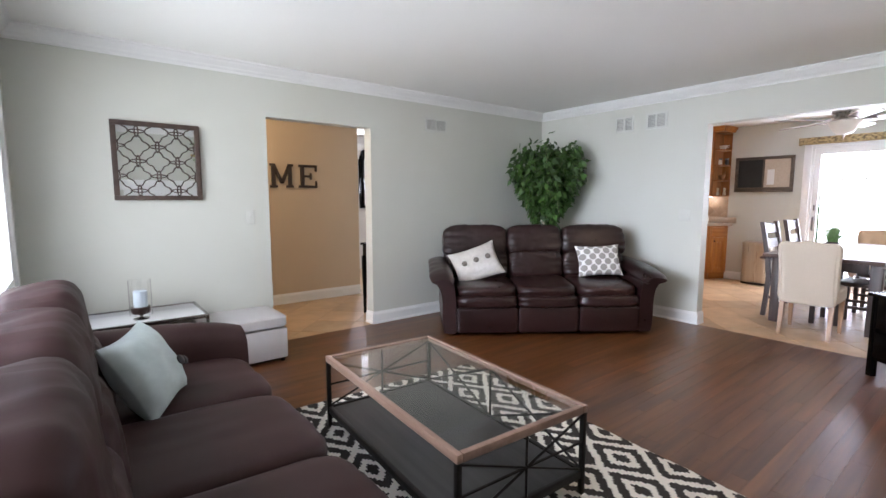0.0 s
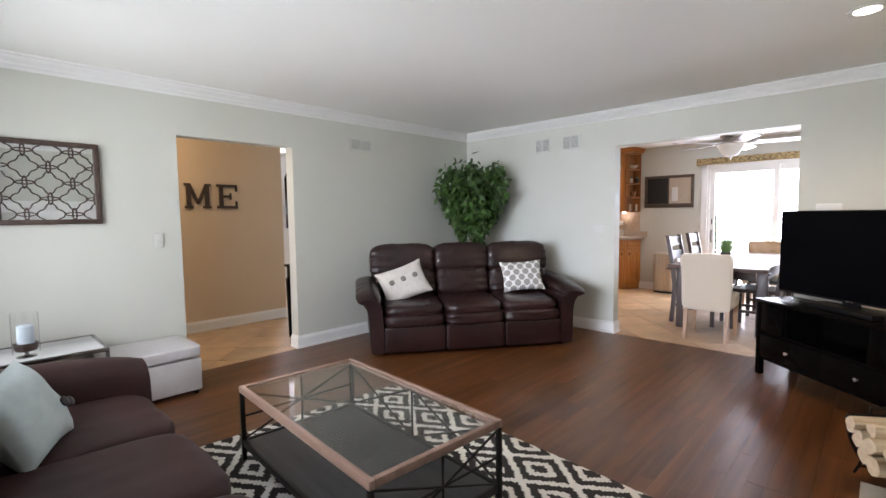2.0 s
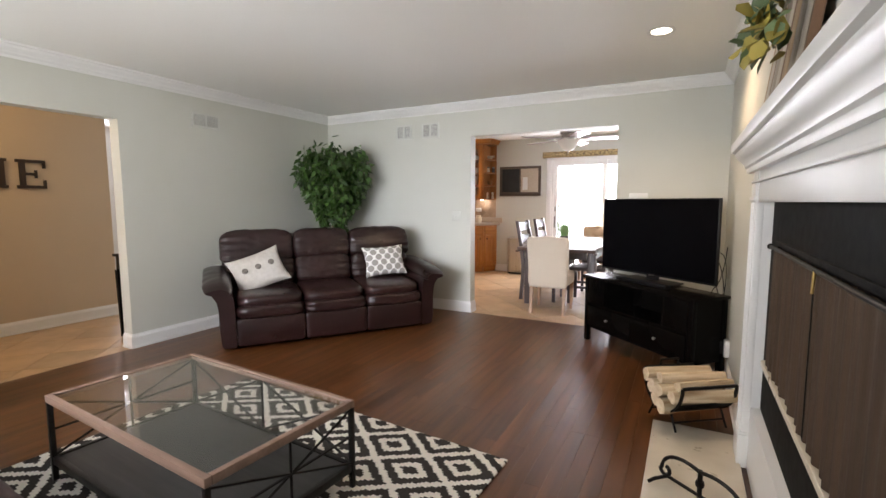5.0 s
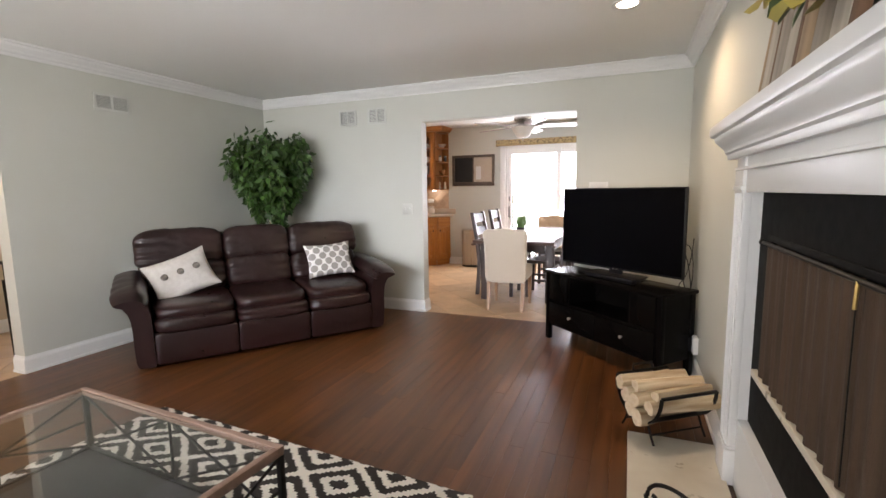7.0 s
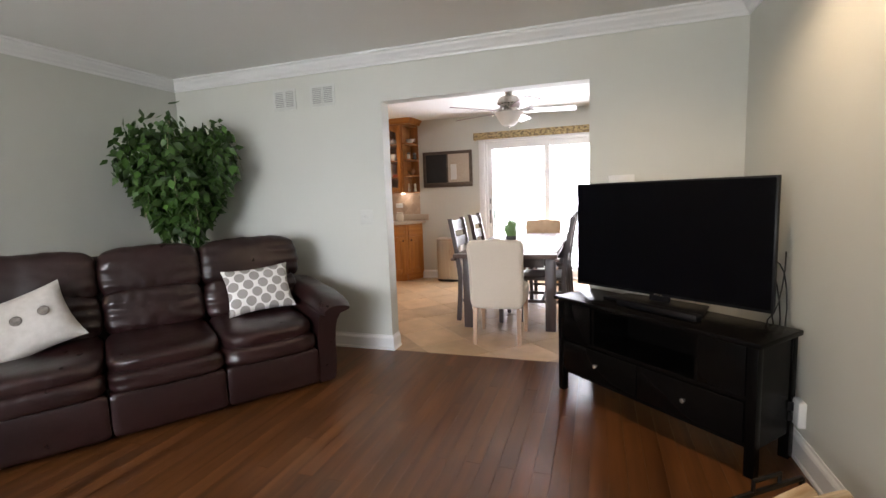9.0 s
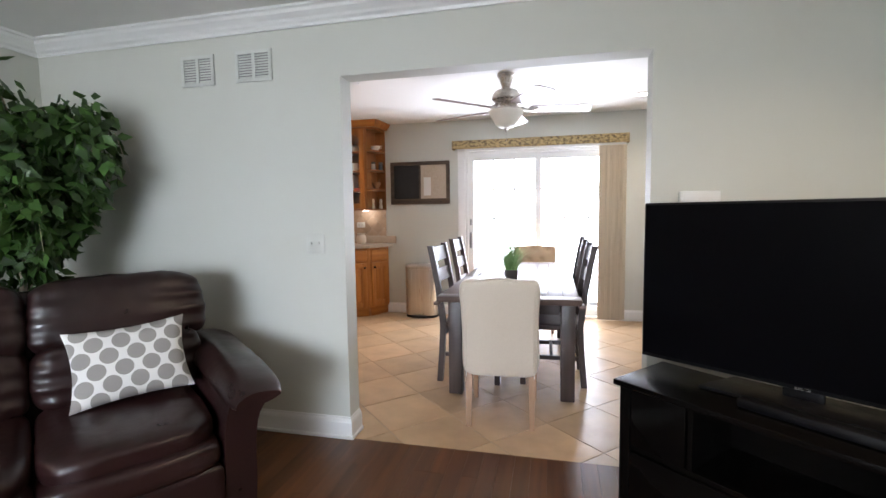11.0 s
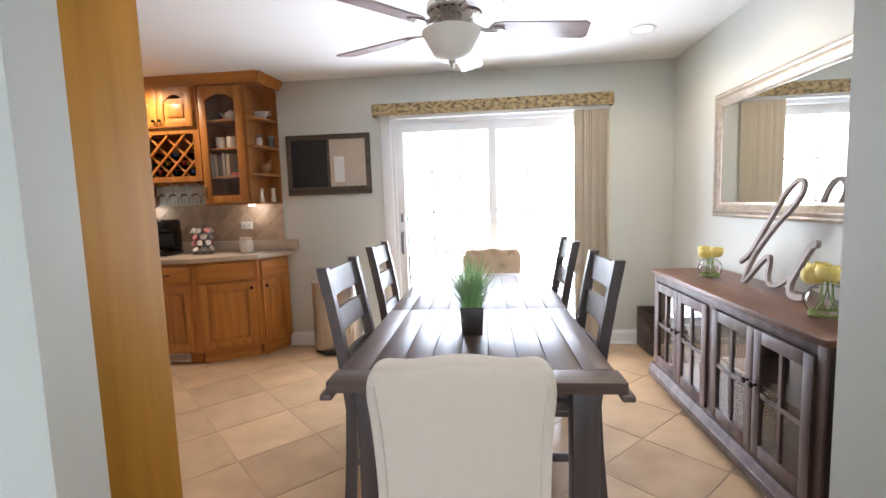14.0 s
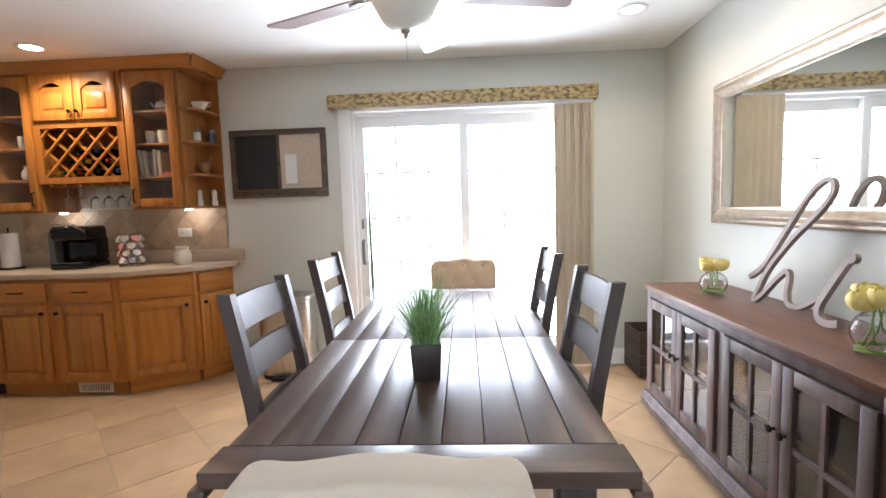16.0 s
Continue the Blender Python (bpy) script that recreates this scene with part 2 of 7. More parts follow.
def moulding(profile, a, b, inward, bm=None, mitre=(0, 0)):
    """A profile of (out, up) pairs run from a to b; out points along inward. mitre: how far each end is drawn back for each metre out."""
    bm = bm if bm is not None else bmesh.new()
    a, b, inward = Vector(a), Vector(b), Vector(inward)
    d = (b - a).normalized()
    ends = []
    for p, k in ((a, mitre[0]), (b, -mitre[1])):
        ends.append([bm.verts.new(p + inward * o + Vector((0, 0, u)) + d * (o * k)) for o, u in profile])
    n = len(profile)
    for i in range(n):
        bm.faces.new((ends[0][i], ends[0][(i + 1) % n], ends[1][(i + 1) % n], ends[1][i]))
    bm.faces.new(ends[0])
    bm.faces.new(ends[1][::-1])
    return bm


def soft(size, e=0.32, n=20, m=None, crease=0.0, seed=0.0, sag=0.0, fn=None):
    """A stuffed block: a box with swollen sides and soft edges, lightly creased."""
    bm = bmesh.new()
    bmesh.ops.create_cube(bm, size=2)
    bmesh.ops.subdivide_edges(bm, edges=bm.edges[:], cuts=n, use_grid_fill=True)
    own = list(bm.verts)
    p = 2.0 / e
    for v in own:
        c = v.co
        r = (abs(c.x) ** p + abs(c.y) ** p + abs(c.z) ** p) ** (1 / p)
        q = c / r
        q = Vector((q.x * size[0] / 2, q.y * size[1] / 2, q.z * size[2] / 2))
        if crease:
            w = noise.noise(Vector((q.x * 9 + seed, q.y * 9, q.z * 9))) * 0.6 + noise.noise(Vector((q.x * 26 + seed, q.y * 5, q.z * 22))) * 0.4
            q += q.normalized() * w * crease
        if sag:
            q.z -= sag * (1 - (2 * q.x / size[0]) ** 2) * (1 - (2 * q.y / size[1]) ** 2)
        if fn:
            q = fn(q)
        v.co = m @ q if m is not None else q
    return bm


def clip_cell(poly, lo, hi):
    """The part of a plan polygon inside a rectangle."""
    for ax in (0, 1):
        for lim, sign in ((lo[ax], 1), (hi[ax], -1)):
            res = []
            for i, p in enumerate(poly):
                q = poly[(i + 1) % len(poly)]
                dp, dq = sign * (p[ax] - lim), sign * (q[ax] - lim)
                if dp >= 0:
                    res.append(p)
                if dp * dq < 0:
                    k = dp / (dp - dq)
                    res.append((p[0] + k * (q[0] - p[0]), p[1] + k * (q[1] - p[1])))
            poly = res
            if len(poly) < 3:
                return []
    return poly


# ---- the house shell ----
XL, XR, YB, YF, ZC = -3.99, 0.68, -0.20, 5.15, 2.44
XD, YD0, YD = 0.63, 5.28, 8.48
T = 0.13
HALL_Y0, HALL_Y1, HALL_H = 1.47, 2.505, 2.02
OP_X0, OP_X1, OP_H = -1.872, -0.275, 2.06
WIN_X0, WIN_X1, WIN_Z0, WIN_Z1 = -3.60, -0.30, 0.78, 2.00
DR_X0, DR_X1, DR_H = -1.80, 0.06, 2.05
XK = -5.30

setting("wall_left", boxes([((XL - T, YB - T, 0), (XL, HALL_Y0, ZC)), ((XL - T, HALL_Y1, 0), (XL, YF + T, ZC)), ((XL - T, HALL_Y0, HALL_H), (XL, HALL_Y1, ZC))]), M_WALL, "pale greige painted wall with a wide doorway")
setting("wall_far", boxes([((XL, YF, 0), (OP_X0, YF + T, ZC)), ((OP_X1, YF, 0), (XR + T, YF + T, ZC)), ((OP_X0, YF, OP_H), (OP_X1, YF + T, ZC))]), M_WALL, "pale sage painted wall open to the dining room")
FY0, FY1, FPW, FZT = 0.74, 2.98, 0.15, 1.305
setting("wall_right", boxes([((XR, YB - T, 0), (XR + T, FY0 + FPW - 0.012, ZC)), ((XR, FY1 - FPW + 0.012, 0), (XR + T, YF, ZC)), ((XR, FY0 + FPW - 0.012, FZT + 0.012), (XR + T, FY1 - FPW + 0.012, ZC))]), M_WALL, "pale painted wall behind the fireplace")
setting("wall_back", boxes([((XL, YB - T, 0), (WIN_X0, YB, ZC)), ((WIN_X1, YB - T, 0), (XR, YB, ZC)), ((WIN_X0, YB - T, 0), (WIN_X1, YB, WIN_Z0)), ((WIN_X0, YB - T, WIN_Z1), (WIN_X1, YB, ZC))]), M_WALL, "pale painted wall with a wide window")
setting("ceiling_living", boxes([((XL - T, YB - T, ZC), (XR + T, YF + T, ZC + 0.1))]), M_CEIL, "smooth white living room ceiling")
setting("wall_dining_right", boxes([((XD, YD0, 0), (XD + T, YD + T, ZC))]), M_WALL, "pale sage wall behind the sideboard")
setting("wall_dining_far", boxes([((XK, YD, 0), (DR_X0, YD + T, ZC)), ((DR_X1, YD, 0), (XD, YD + T, ZC)), ((DR_X0, YD, DR_H), (DR_X1, YD + T, ZC))]), M_WALL, "pale sage wall with a sliding glass door")
setting("wall_kitchen_end", boxes([((XK - T, YD0, 0), (XK, YD + T, ZC))]), M_WALL, "plain kitchen end wall")
setting("wall_kitchen_near", boxes([((XK - T, YF, 0), (XL - T, YF + T, ZC))]), M_WALL, "plain kitchen wall")
setting("ceiling_dining", boxes([((XK - T, YF + T, ZC), (XD + T, YD + T, ZC + 0.1))]), M_CEIL, "smooth white dining room ceiling")
# hall beyond the doorway
HX = -5.50
setting("wall_hall", boxes([((HX - T, 0.2, 0), (HX, 3.16, ZC))]), M_HALL, "warm beige painted hall wall")
setting("wall_hall_near", boxes([((HX - T, 0.07, 0), (XL - T, 0.2, ZC))]), M_HALL, "warm beige hall end wall")
setting("wall_entry", boxes([((-7.63, 2.6, 0), (-7.5, 5.02, ZC))]), M_TRIM, "white entry wall")
setting("wall_entry_near", boxes([((-7.5, 3.03, 0), (HX - T, 3.16, ZC))]), M_HALL, "beige entry side wall")
setting("wall_entry_far", boxes([((-7.63, 5.02, 0), (XK - T, 5.15, ZC)), ((XK - T, 5.02, 0), (XL - T, YF, ZC))]), M_TRIM, "white entry end wall")
setting("ceiling_hall", boxes([((-7.63, 0.07, ZC), (XL - T, 5.15, ZC + 0.1))]), M_CEIL, "white hall ceiling")

# mouldings
CROWN = ((0, -0.100), (0.012, -0.100), (0.016, -0.085), (0.030, -0.072), (0.036, -0.060), (0.060, -0.036), (0.066, -0.020), (0.080, -0.014), (0.080, -0.001), (0, -0.001))
bm = moulding(CROWN, (XL, YB, ZC), (XL, YF, ZC), (1, 0, 0), mitre=(1, 1))
setting("trim_crown_left", bm, M_TRIM, "white crown moulding")
setting("trim_crown_far", moulding(CROWN, (XL, YF, ZC), (XR, YF, ZC), (0, -1, 0), mitre=(1, 1)), M_TRIM, "white crown moulding")
setting("trim_crown_right", moulding(CROWN, (XR, YF, ZC), (XR, YB, ZC), (-1, 0, 0), mitre=(1, 1)), M_TRIM, "white crown moulding")
setting("trim_crown_back", moulding(CROWN, (XR, YB, ZC), (XL, YB, ZC), (0, 1, 0), mitre=(1, 1)), M_TRIM, "white crown moulding")
BASE = ((0, 0.001), (0.024, 0.001), (0.024, 0.016), (0.017, 0.022), (0.016, 0.095), (0.012, 0.108), (0.006, 0.116), (0.004, 0.128), (0, 0.128))
for nm, a, b, w, mt in (
        ("left_a", (XL, YB, 0), (XL, HALL_Y0, 0), (1, 0, 0), (1, 0)), ("left_b", (XL, HALL_Y1, 0), (XL, YF, 0), (1, 0, 0), (-1, 1)),
        ("left_jamb", (XL - T, HALL_Y1, 0), (XL, HALL_Y1, 0), (0, -1, 0), (0, -1)),
        ("far_a", (XL, YF, 0), (OP_X0, YF, 0), (0, -1, 0), (1, -1)), ("far_b", (OP_X1, YF, 0), (XR, YF, 0), (0, -1, 0), (0, 1)),
        ("far_jamb", (OP_X0, YF, 0), (OP_X0, YF + T, 0), (1, 0, 0), (-1, 0)),
        ("right_a", (XR, YF, 0), (XR, 2.991, 0), (-1, 0, 0), (1, 0)), ("right_b", (XR, 0.729, 0), (XR, YB, 0), (-1, 0, 0), (0, 1)),
        ("back", (XR, YB, 0), (XL, YB, 0), (0, 1, 0), (1, 1)),
        ("hall", (HX, 0.2, 0), (HX, 3.16, 0), (1, 0, 0), (0, 0)),
        ("dining_a", (XD, YD0, 0), (XD, YD, 0), (-1, 0, 0), (0, 1)), ("dining_b", (0.07, YD, 0), (XD, YD, 0), (0, -1, 0), (0, 1)),
        ("dining_c", (-2.85, YD, 0), (-1.89, YD, 0), (0, -1, 0), (0, 0))):
    setting("baseboard_" + nm, moulding(BASE, a, b, w, mitre=mt), M_TRIM, "white painted baseboard")


def loft(rings, bm=None, caps=True):
    bm = bm if bm is not None else bmesh.new()
    vs = [[bm.verts.new(p) for p in r] for r in rings]
    n = len(rings[0])
    for a, b in zip(vs, vs[1:]):
        for j in range(n):
            bm.faces.new((a[j], a[(j + 1) % n], b[(j + 1) % n], b[j]))
    if caps:
        bm.faces.new(vs[0][::-1])
        bm.faces.new(vs[-1])
    return bm


def smooth_loop(pts, n=28):
    """A closed rounded outline through a few corner points."""
    k = len(pts)
    out = []
    for i in range(n):
        f = i * k / n
        j = int(f)
        t = f - j
        p0, p1, p2, p3 = (pts[(j + q) % k] for q in (-1, 0, 1, 2))
        out.append(tuple(0.5 * (2 * b + (c - a) * t + (2 * a - 5 * b + 4 * c - d) * t * t + (3 * b - a - 3 * c + d) * t ** 3) for a, b, c, d in zip(p0, p1, p2, p3)))
    return out


def pillow(w, h, t, seed=0.0):
    """A scatter cushion standing in the x-z plane, with pulled corners."""
    bm = bmesh.new()
    n = 22
    sides = []
    for s in (1, -1):
        grid = []
        for i in range(n + 1):
            row = []
            for j in range(n + 1):
                u, v = 2 * i / n - 1, 2 * j / n - 1
                pull = 1 - 0.10 * (1 - u * u) * abs(v) ** 2
                pull2 = 1 - 0.10 * (1 - v * v) * abs(u) ** 2
                th = max(0.0, (1 - abs(u) ** 3.2) * (1 - abs(v) ** 3.2)) ** 0.62
                wr = noise.noise(Vector((u * 2.2 + seed, v * 2.2, s * 3))) * 0.012 * th
                row.append(bm.verts.new((u * w / 2 * pull2, s * (t / 2 * th + 0.004) + wr, v * h / 2 * pull)))
            grid.append(row)
        for i in range(n):
            for j in range(n):
                bm.faces.new((grid[i][j], grid[i + 1][j], grid[i + 1][j + 1], grid[i][j + 1]))
        sides.append(grid)
    a, b = sides
    rim = [(i, 0) for i in range(n)] + [(n, j) for j in range(n)] + [(i, n) for i in range(n, 0, -1)] + [(0, j) for j in range(n, 0, -1)]
    for p, q in zip(rim, rim[1:] + rim[:1]):
        f = [a[p[0]][p[1]], a[q[0]][q[1]], b[q[0]][q[1]], b[p[0]][p[1]]]
        if len(set(f)) == 4:
            bm.faces.new(f)
    return bm


# ---- living room: reclining sofa across the corner ----
def arm_rings(sign, y0, y1, lift=0.0, prof=None, steps=14):
    rings = []
    for i in range(steps + 1):
        f = i / steps
        y = y0 + (y1 - y0) * f
        k = min(1.0, math.sin(min(1, f * 4.0 + 0.06) * math.pi / 2) ** 0.6, math.sin(min(1, (1 - f) * 5 + 0.10) * math.pi / 2) ** 0.6)
        dz = lift * f - 0.05 * (1 - f) ** 3
        pts = []
        cx = sum(p[0] for p in prof) / len(prof)
        cz = sum(p[1] for p in prof) / len(prof)
        for x, z in smooth_loop(prof, 30):
            zz = cz + (z - cz) * (0.90 + 0.10 * k)
            if z > 0.4:
                zz += dz
            pts.append((sign * (cx + (x - cx) * (0.86 + 0.14 * k)), y, max(0.035, zz)))
        rings.append(pts)
    return rings


SOFA = pose(-2.56, 3.598, 0, 0, 0, 54.2)


def wrap_arm(sign):
    """A rolled arm: an upright flank that sweeps out under an overhanging padded top, its front face curving back."""
    flank = ((0.885, 0.03), (0.995, 0.03), (1.020, 0.16), (1.022, 0.32), (1.040, 0.44), (1.085, 0.520), (1.030, 0.560), (0.930, 0.545), (0.890, 0.40), (0.884, 0.20))
    rings = []
    for i in range(15):
        f = i / 14
        y = 0.012 + 0.80 * f
        k = math.sin(min(1.0, f * 6 + 0.10) * math.pi / 2) ** 0.5
        rings.append([(sign * (0.955 + (x - 0.955) * (0.88 + 0.12 * k)), y, max(0.03, z)) for x, z in smooth_loop(flank, 34)])
    flank_bm = loft(rings)
    top = ((0.905, 0.545), (0.925, 0.600), (0.985, 0.640), (1.060, 0.635), (1.125, 0.612), (1.142, 0.588), (1.120, 0.566), (1.075, 0.545), (1.020, 0.535), (0.950, 0.528))
    rings = []
    for i in range(23):
        f = i / 22
        y = -0.040 + 0.86 * f
        k = max(0.0, math.sin(min(1.0, f * 5.5 + 0.06) * math.pi / 2)) ** 0.55 * math.sin(min(1.0, (1 - f) * 6 + 0.15) * math.pi / 2) ** 0.5
        lift = 0.050 * f - 0.050 * (1 - f) ** 4
        ring = []
        for x, z in smooth_loop(top, 34):
            px, pz = 1.020 + (x - 1.020) * (0.72 + 0.28 * k), 0.585 + (z - 0.585) * (0.35 + 0.65 * k) + lift
            w = 0.0045 * noise.noise(Vector((px * 6, y * 14, pz * 9 + sign * 3)))
            ring.append((sign * (px + w), y, pz + w))
        rings.append(ring)
    return flank_bm, loft(rings)


def corner_sofa():
    s = thing("reclining_sofa", "dark brown leather three-seat reclining sofa set across the corner", "sofa", SOFA)
    for sg in (1, -1):
        flank_bm, top_bm = wrap_arm(sg)
        arm = part("armrest", flank_bm, M_LEATHER, s)
        part("arm_pad", top_bm, M_LEATHER, arm, "padded leather arm top rolling outward")
    part("frame", boxes([((-0.93, 0.10, 0.035), (0.93, 0.84, 0.30))], 0.02), M_LEATHER, s)
    part("back_shell", soft((1.94, 0.20, 0.93), 0.30, 14, m=pose(0.0, 0.845, 0.505, -8, 0, 0)), M_LEATHER, s)
    w = 0.591

    def pad(q, seed, depth):
        """Puckers that run in from the seams of a stuffed panel."""
        edge = max(0.0, abs(2 * q.x / w) - 0.35) / 0.65
        top = max(0.0, abs(q.z) / depth - 0.25)
        pucker = 0.0065 * math.sin(q.x * 70 + seed + 3 * noise.noise(Vector((q.x * 5, q.z * 5, seed)))) * top + 0.005 * math.sin(q.z * 85 + seed * 2) * edge
        return Vector((q.x, q.y + (pucker if q.y < 0 else 0.0), q.z))

    def head(i):
        def shape(q):
            k = max(0.0, q.z / 0.165)
            x = q.x * (1 - 0.05 * k ** 4)
            if i:
                x += i * 0.105 * (i * q.x / w + 0.5) - i * 0.030 * k ** 3 * max(0.0, i * q.x / (w / 2))
            dip = 0.012 * (2 * q.x / w) ** 4 * k
            return pad(Vector((x, q.y + 0.03 * k ** 2, q.z - dip)), i * 4 + 6.0, 0.17)
        return shape

    for i in (-1, 0, 1):
        x = i * w
        part("footrest_panel", soft((w - 0.006, 0.12, 0.250), 0.14, 14, m=pose(x, 0.060, 0.160), crease=0.006, seed=i + 3.1, fn=lambda q: Vector((q.x, q.y - 0.010 * math.cos(q.z * 12), q.z))), M_LEATHER, s)
        part("seat_roll", soft((w - 0.006, 0.30, 0.128), 0.46, 20, m=pose(x, 0.115, 0.335), crease=0.010, seed=i * 7 + 1.0, fn=lambda q, i=i: pad(q, i * 2 + 1.0, 0.06)), M_LEATHER, s)
        part("seat_cushion", soft((w - 0.006, 0.66, 0.135), 0.44, 22, m=pose(x, 0.330, 0.430, 3, 0, 0), crease=0.012, seed=i * 5 + 2.0, fn=lambda q, i=i: pad(q, i * 3 + 2.0, 0.06)), M_LEATHER, s)
        part("lumbar_cushion", soft((w + (0.06 if i else -0.004), 0.24, 0.31), 0.42, 24, m=pose(x + i * 0.031, 0.640, 0.605, -9, 0, 0), crease=0.014, seed=i * 3 + 9.0, fn=lambda q, i=i: pad(q, i + 9.0, 0.15)), M_LEATHER, s)
        part("headrest_cushion", soft((w - 0.002, 0.25, 0.345), 0.34, 24, m=pose(x, 0.715, 0.858, -11, 0, 0), crease=0.013, seed=i * 4 + 6.0, fn=head(i)), M_LEATHER, s)
    return s


corner_sofa()


def dot_material():
    m = bpy.data.materials.new("dotted_cotton")
    m.use_nodes = True
    nt = m.node_tree
    b = nt.nodes["Principled BSDF"]
    b.inputs["Roughness"].default_value = 0.9

    def mth(op, a, c=None):
        nd = nt.nodes.new("ShaderNodeMath")
        nd.operation = op
        for k, v in ((0, a), (1, c)):
            if v is None:
                continue
            if isinstance(v, (int, float)):
                nd.inputs[k].default_value = v
            else:
                nt.links.new(v, nd.inputs[k])
        return nd.outputs[0]
    tc = nt.nodes.new("ShaderNodeTexCoord")
    sp = nt.nodes.new("ShaderNodeSeparateXYZ")
    nt.links.new(tc.outputs["Object"], sp.inputs[0])
    pu, pv = 0.098, 0.118
    best = None
    for off in (0.0, 0.5):
        fu = mth("SUBTRACT", mth("FRACT", mth("ADD", mth("DIVIDE", sp.outputs[0], pu), 20.25 + off)), 0.5)
        fv = mth("SUBTRACT", mth("FRACT", mth("ADD", mth("DIVIDE", sp.outputs[2], pv), 20.25 + off)), 0.5)
        du, dv = mth("MULTIPLY", fu, pu), mth("MULTIPLY", fv, pv)
        d = mth("SQRT", mth("ADD", mth("MULTIPLY", du, du), mth("MULTIPLY", dv, dv)))
        best = d if best is None else mth("MINIMUM", best, d)
    hit = mth("LESS_THAN", best, 0.034)
    mx = nt.nodes.new("ShaderNodeMix")
    mx.data_type = "RGBA"
    mx.inputs[6].default_value, mx.inputs[7].default_value = (0.74, 0.72, 0.70, 1), (0.30, 0.28, 0.26, 1)
    nt.links.new(hit, mx.inputs[0])
    nt.links.new(mx.outputs[2], b.inputs["Base Color"])
    return m


M_DOTS = dot_material()
M_PILLOW = mat("grey_linen", (0.56, 0.53, 0.49), (0.49, 0.46, 0.42), scale=30, rough=0.9, bump=0.35, bscale=380)
M_PILLOW2 = mat("pale_blue_grey_cotton", (0.47, 0.54, 0.52), (0.42, 0.48, 0.47), scale=24, rough=0.85, bump=0.25, bscale=380)
M_BUTTON = mat("grey_button", (0.22, 0.19, 0.16), (0.10, 0.09, 0.08), scale=40, rough=0.5)
M_DARKBTN = mat("dark_button", (0.012, 0.013, 0.014), rough=0.4)

p = solo("throw_pillow", pillow(0.46, 0.34, 0.13, 2.0), M_DOTS, "white cotton throw pillow with grey dots on the sofa", "pillow",
         SOFA @ pose(0.635, 0.45, 0.668, -24, -3, -4))
t2 = thing("throw_pillow", "pale grey linen throw pillow with three buttons on the sofa", "pillow", SOFA @ pose(-0.655, 0.40, 0.650, -26, -18, 6))
part("cover", pillow(0.50, 0.37, 0.14, 5.0), M_PILLOW, t2)
for k in (-0.125, 0.0, 0.125):
    part("button", lathe([(0.0, -0.004), (0.026, -0.004), (0.028, 0.001), (0.020, 0.006), (0.013, 0.004), (0.0, 0.004)], 18), M_BUTTON, t2).matrix_local = pose(k, -0.074, 0.02, 90, 0, 0)


# ---- couch along the window wall ----
def window_couch():
    s = thing("leather_couch", "lighter brown leather three-seat couch under the window", "sofa", pose(-1.55, -0.16, 0, 0, 0, 180))
    # local: front towards -y, so the room lies at -y
    prof = ((0.905, 0.04), (1.16, 0.04), (1.175, 0.30), (1.185, 0.50), (1.16, 0.60), (1.06, 0.645), (0.95, 0.61), (0.905, 0.50))
    for sg in (1, -1):
        part("armrest", loft(arm_rings(sg, -0.99, -0.10, 0.02, prof)), M_LEATHER2, s)
    part("frame", boxes([((-1.0, -0.86, 0.04), (1.0, -0.06, 0.30))], 0.03), M_LEATHER2, s)
    part("back_shell", soft((1.96, 0.16, 0.84), 0.3, 14, m=pose(0, -0.10, 0.48, -3, 0, 0)), M_LEATHER2, s)
    w = 0.612
    for i in (-1, 0, 1):
        x = i * w
        part("seat_cushion", soft((w - 0.004, 0.80, 0.21), 0.30, 18, m=pose(x, -0.55, 0.375, 2, 0, 0), crease=0.010, seed=i * 5 + 2.5), M_LEATHER2, s)
        part("front_panel", soft((w - 0.006, 0.10, 0.25), 0.2, 10, m=pose(x, -0.865, 0.175), crease=0.004, seed=i + 1.0), M_LEATHER2, s)
        part("lumbar_cushion", soft((w + 0.004, 0.26, 0.34), 0.5, 18, m=pose(x, -0.215, 0.56, -8, 0, 0), crease=0.018, seed=i * 3 + 4.0), M_LEATHER2, s)
        part("headrest_cushion", soft((w + 0.004, 0.28, 0.42), 0.50, 20, m=pose(x, -0.155, 0.76, -6, 0, 0), crease=0.020, seed=i * 4 + 7.0), M_LEATHER2, s)
    return s


window_couch()
t3 = thing("throw_pillow", "pale blue-grey pillow with dark buttons against the couch arm", "pillow", Matrix(((-0.507, -0.416, -0.755, -1.980), (0.635, -0.773, 0.000, 0.300), (-0.584, -0.479, 0.656, 0.620), (0, 0, 0, 1))) @ pose(0, 0, 0, 0, 45, 0))
part("cover", pillow(0.355, 0.355, 0.17, 8.0), M_PILLOW2, t3)
for bx, by, bz in ((0.045, -0.098, 0.075), (0.065, -0.078, 0.140)):
    part("button", lathe([(0.0, -0.006), (0.020, -0.006), (0.022, 0.0), (0.016, 0.005), (0.0, 0.006)], 16), M_DARKBTN, t3).matrix_local = pose(bx, by, bz, 90, 0, 0)


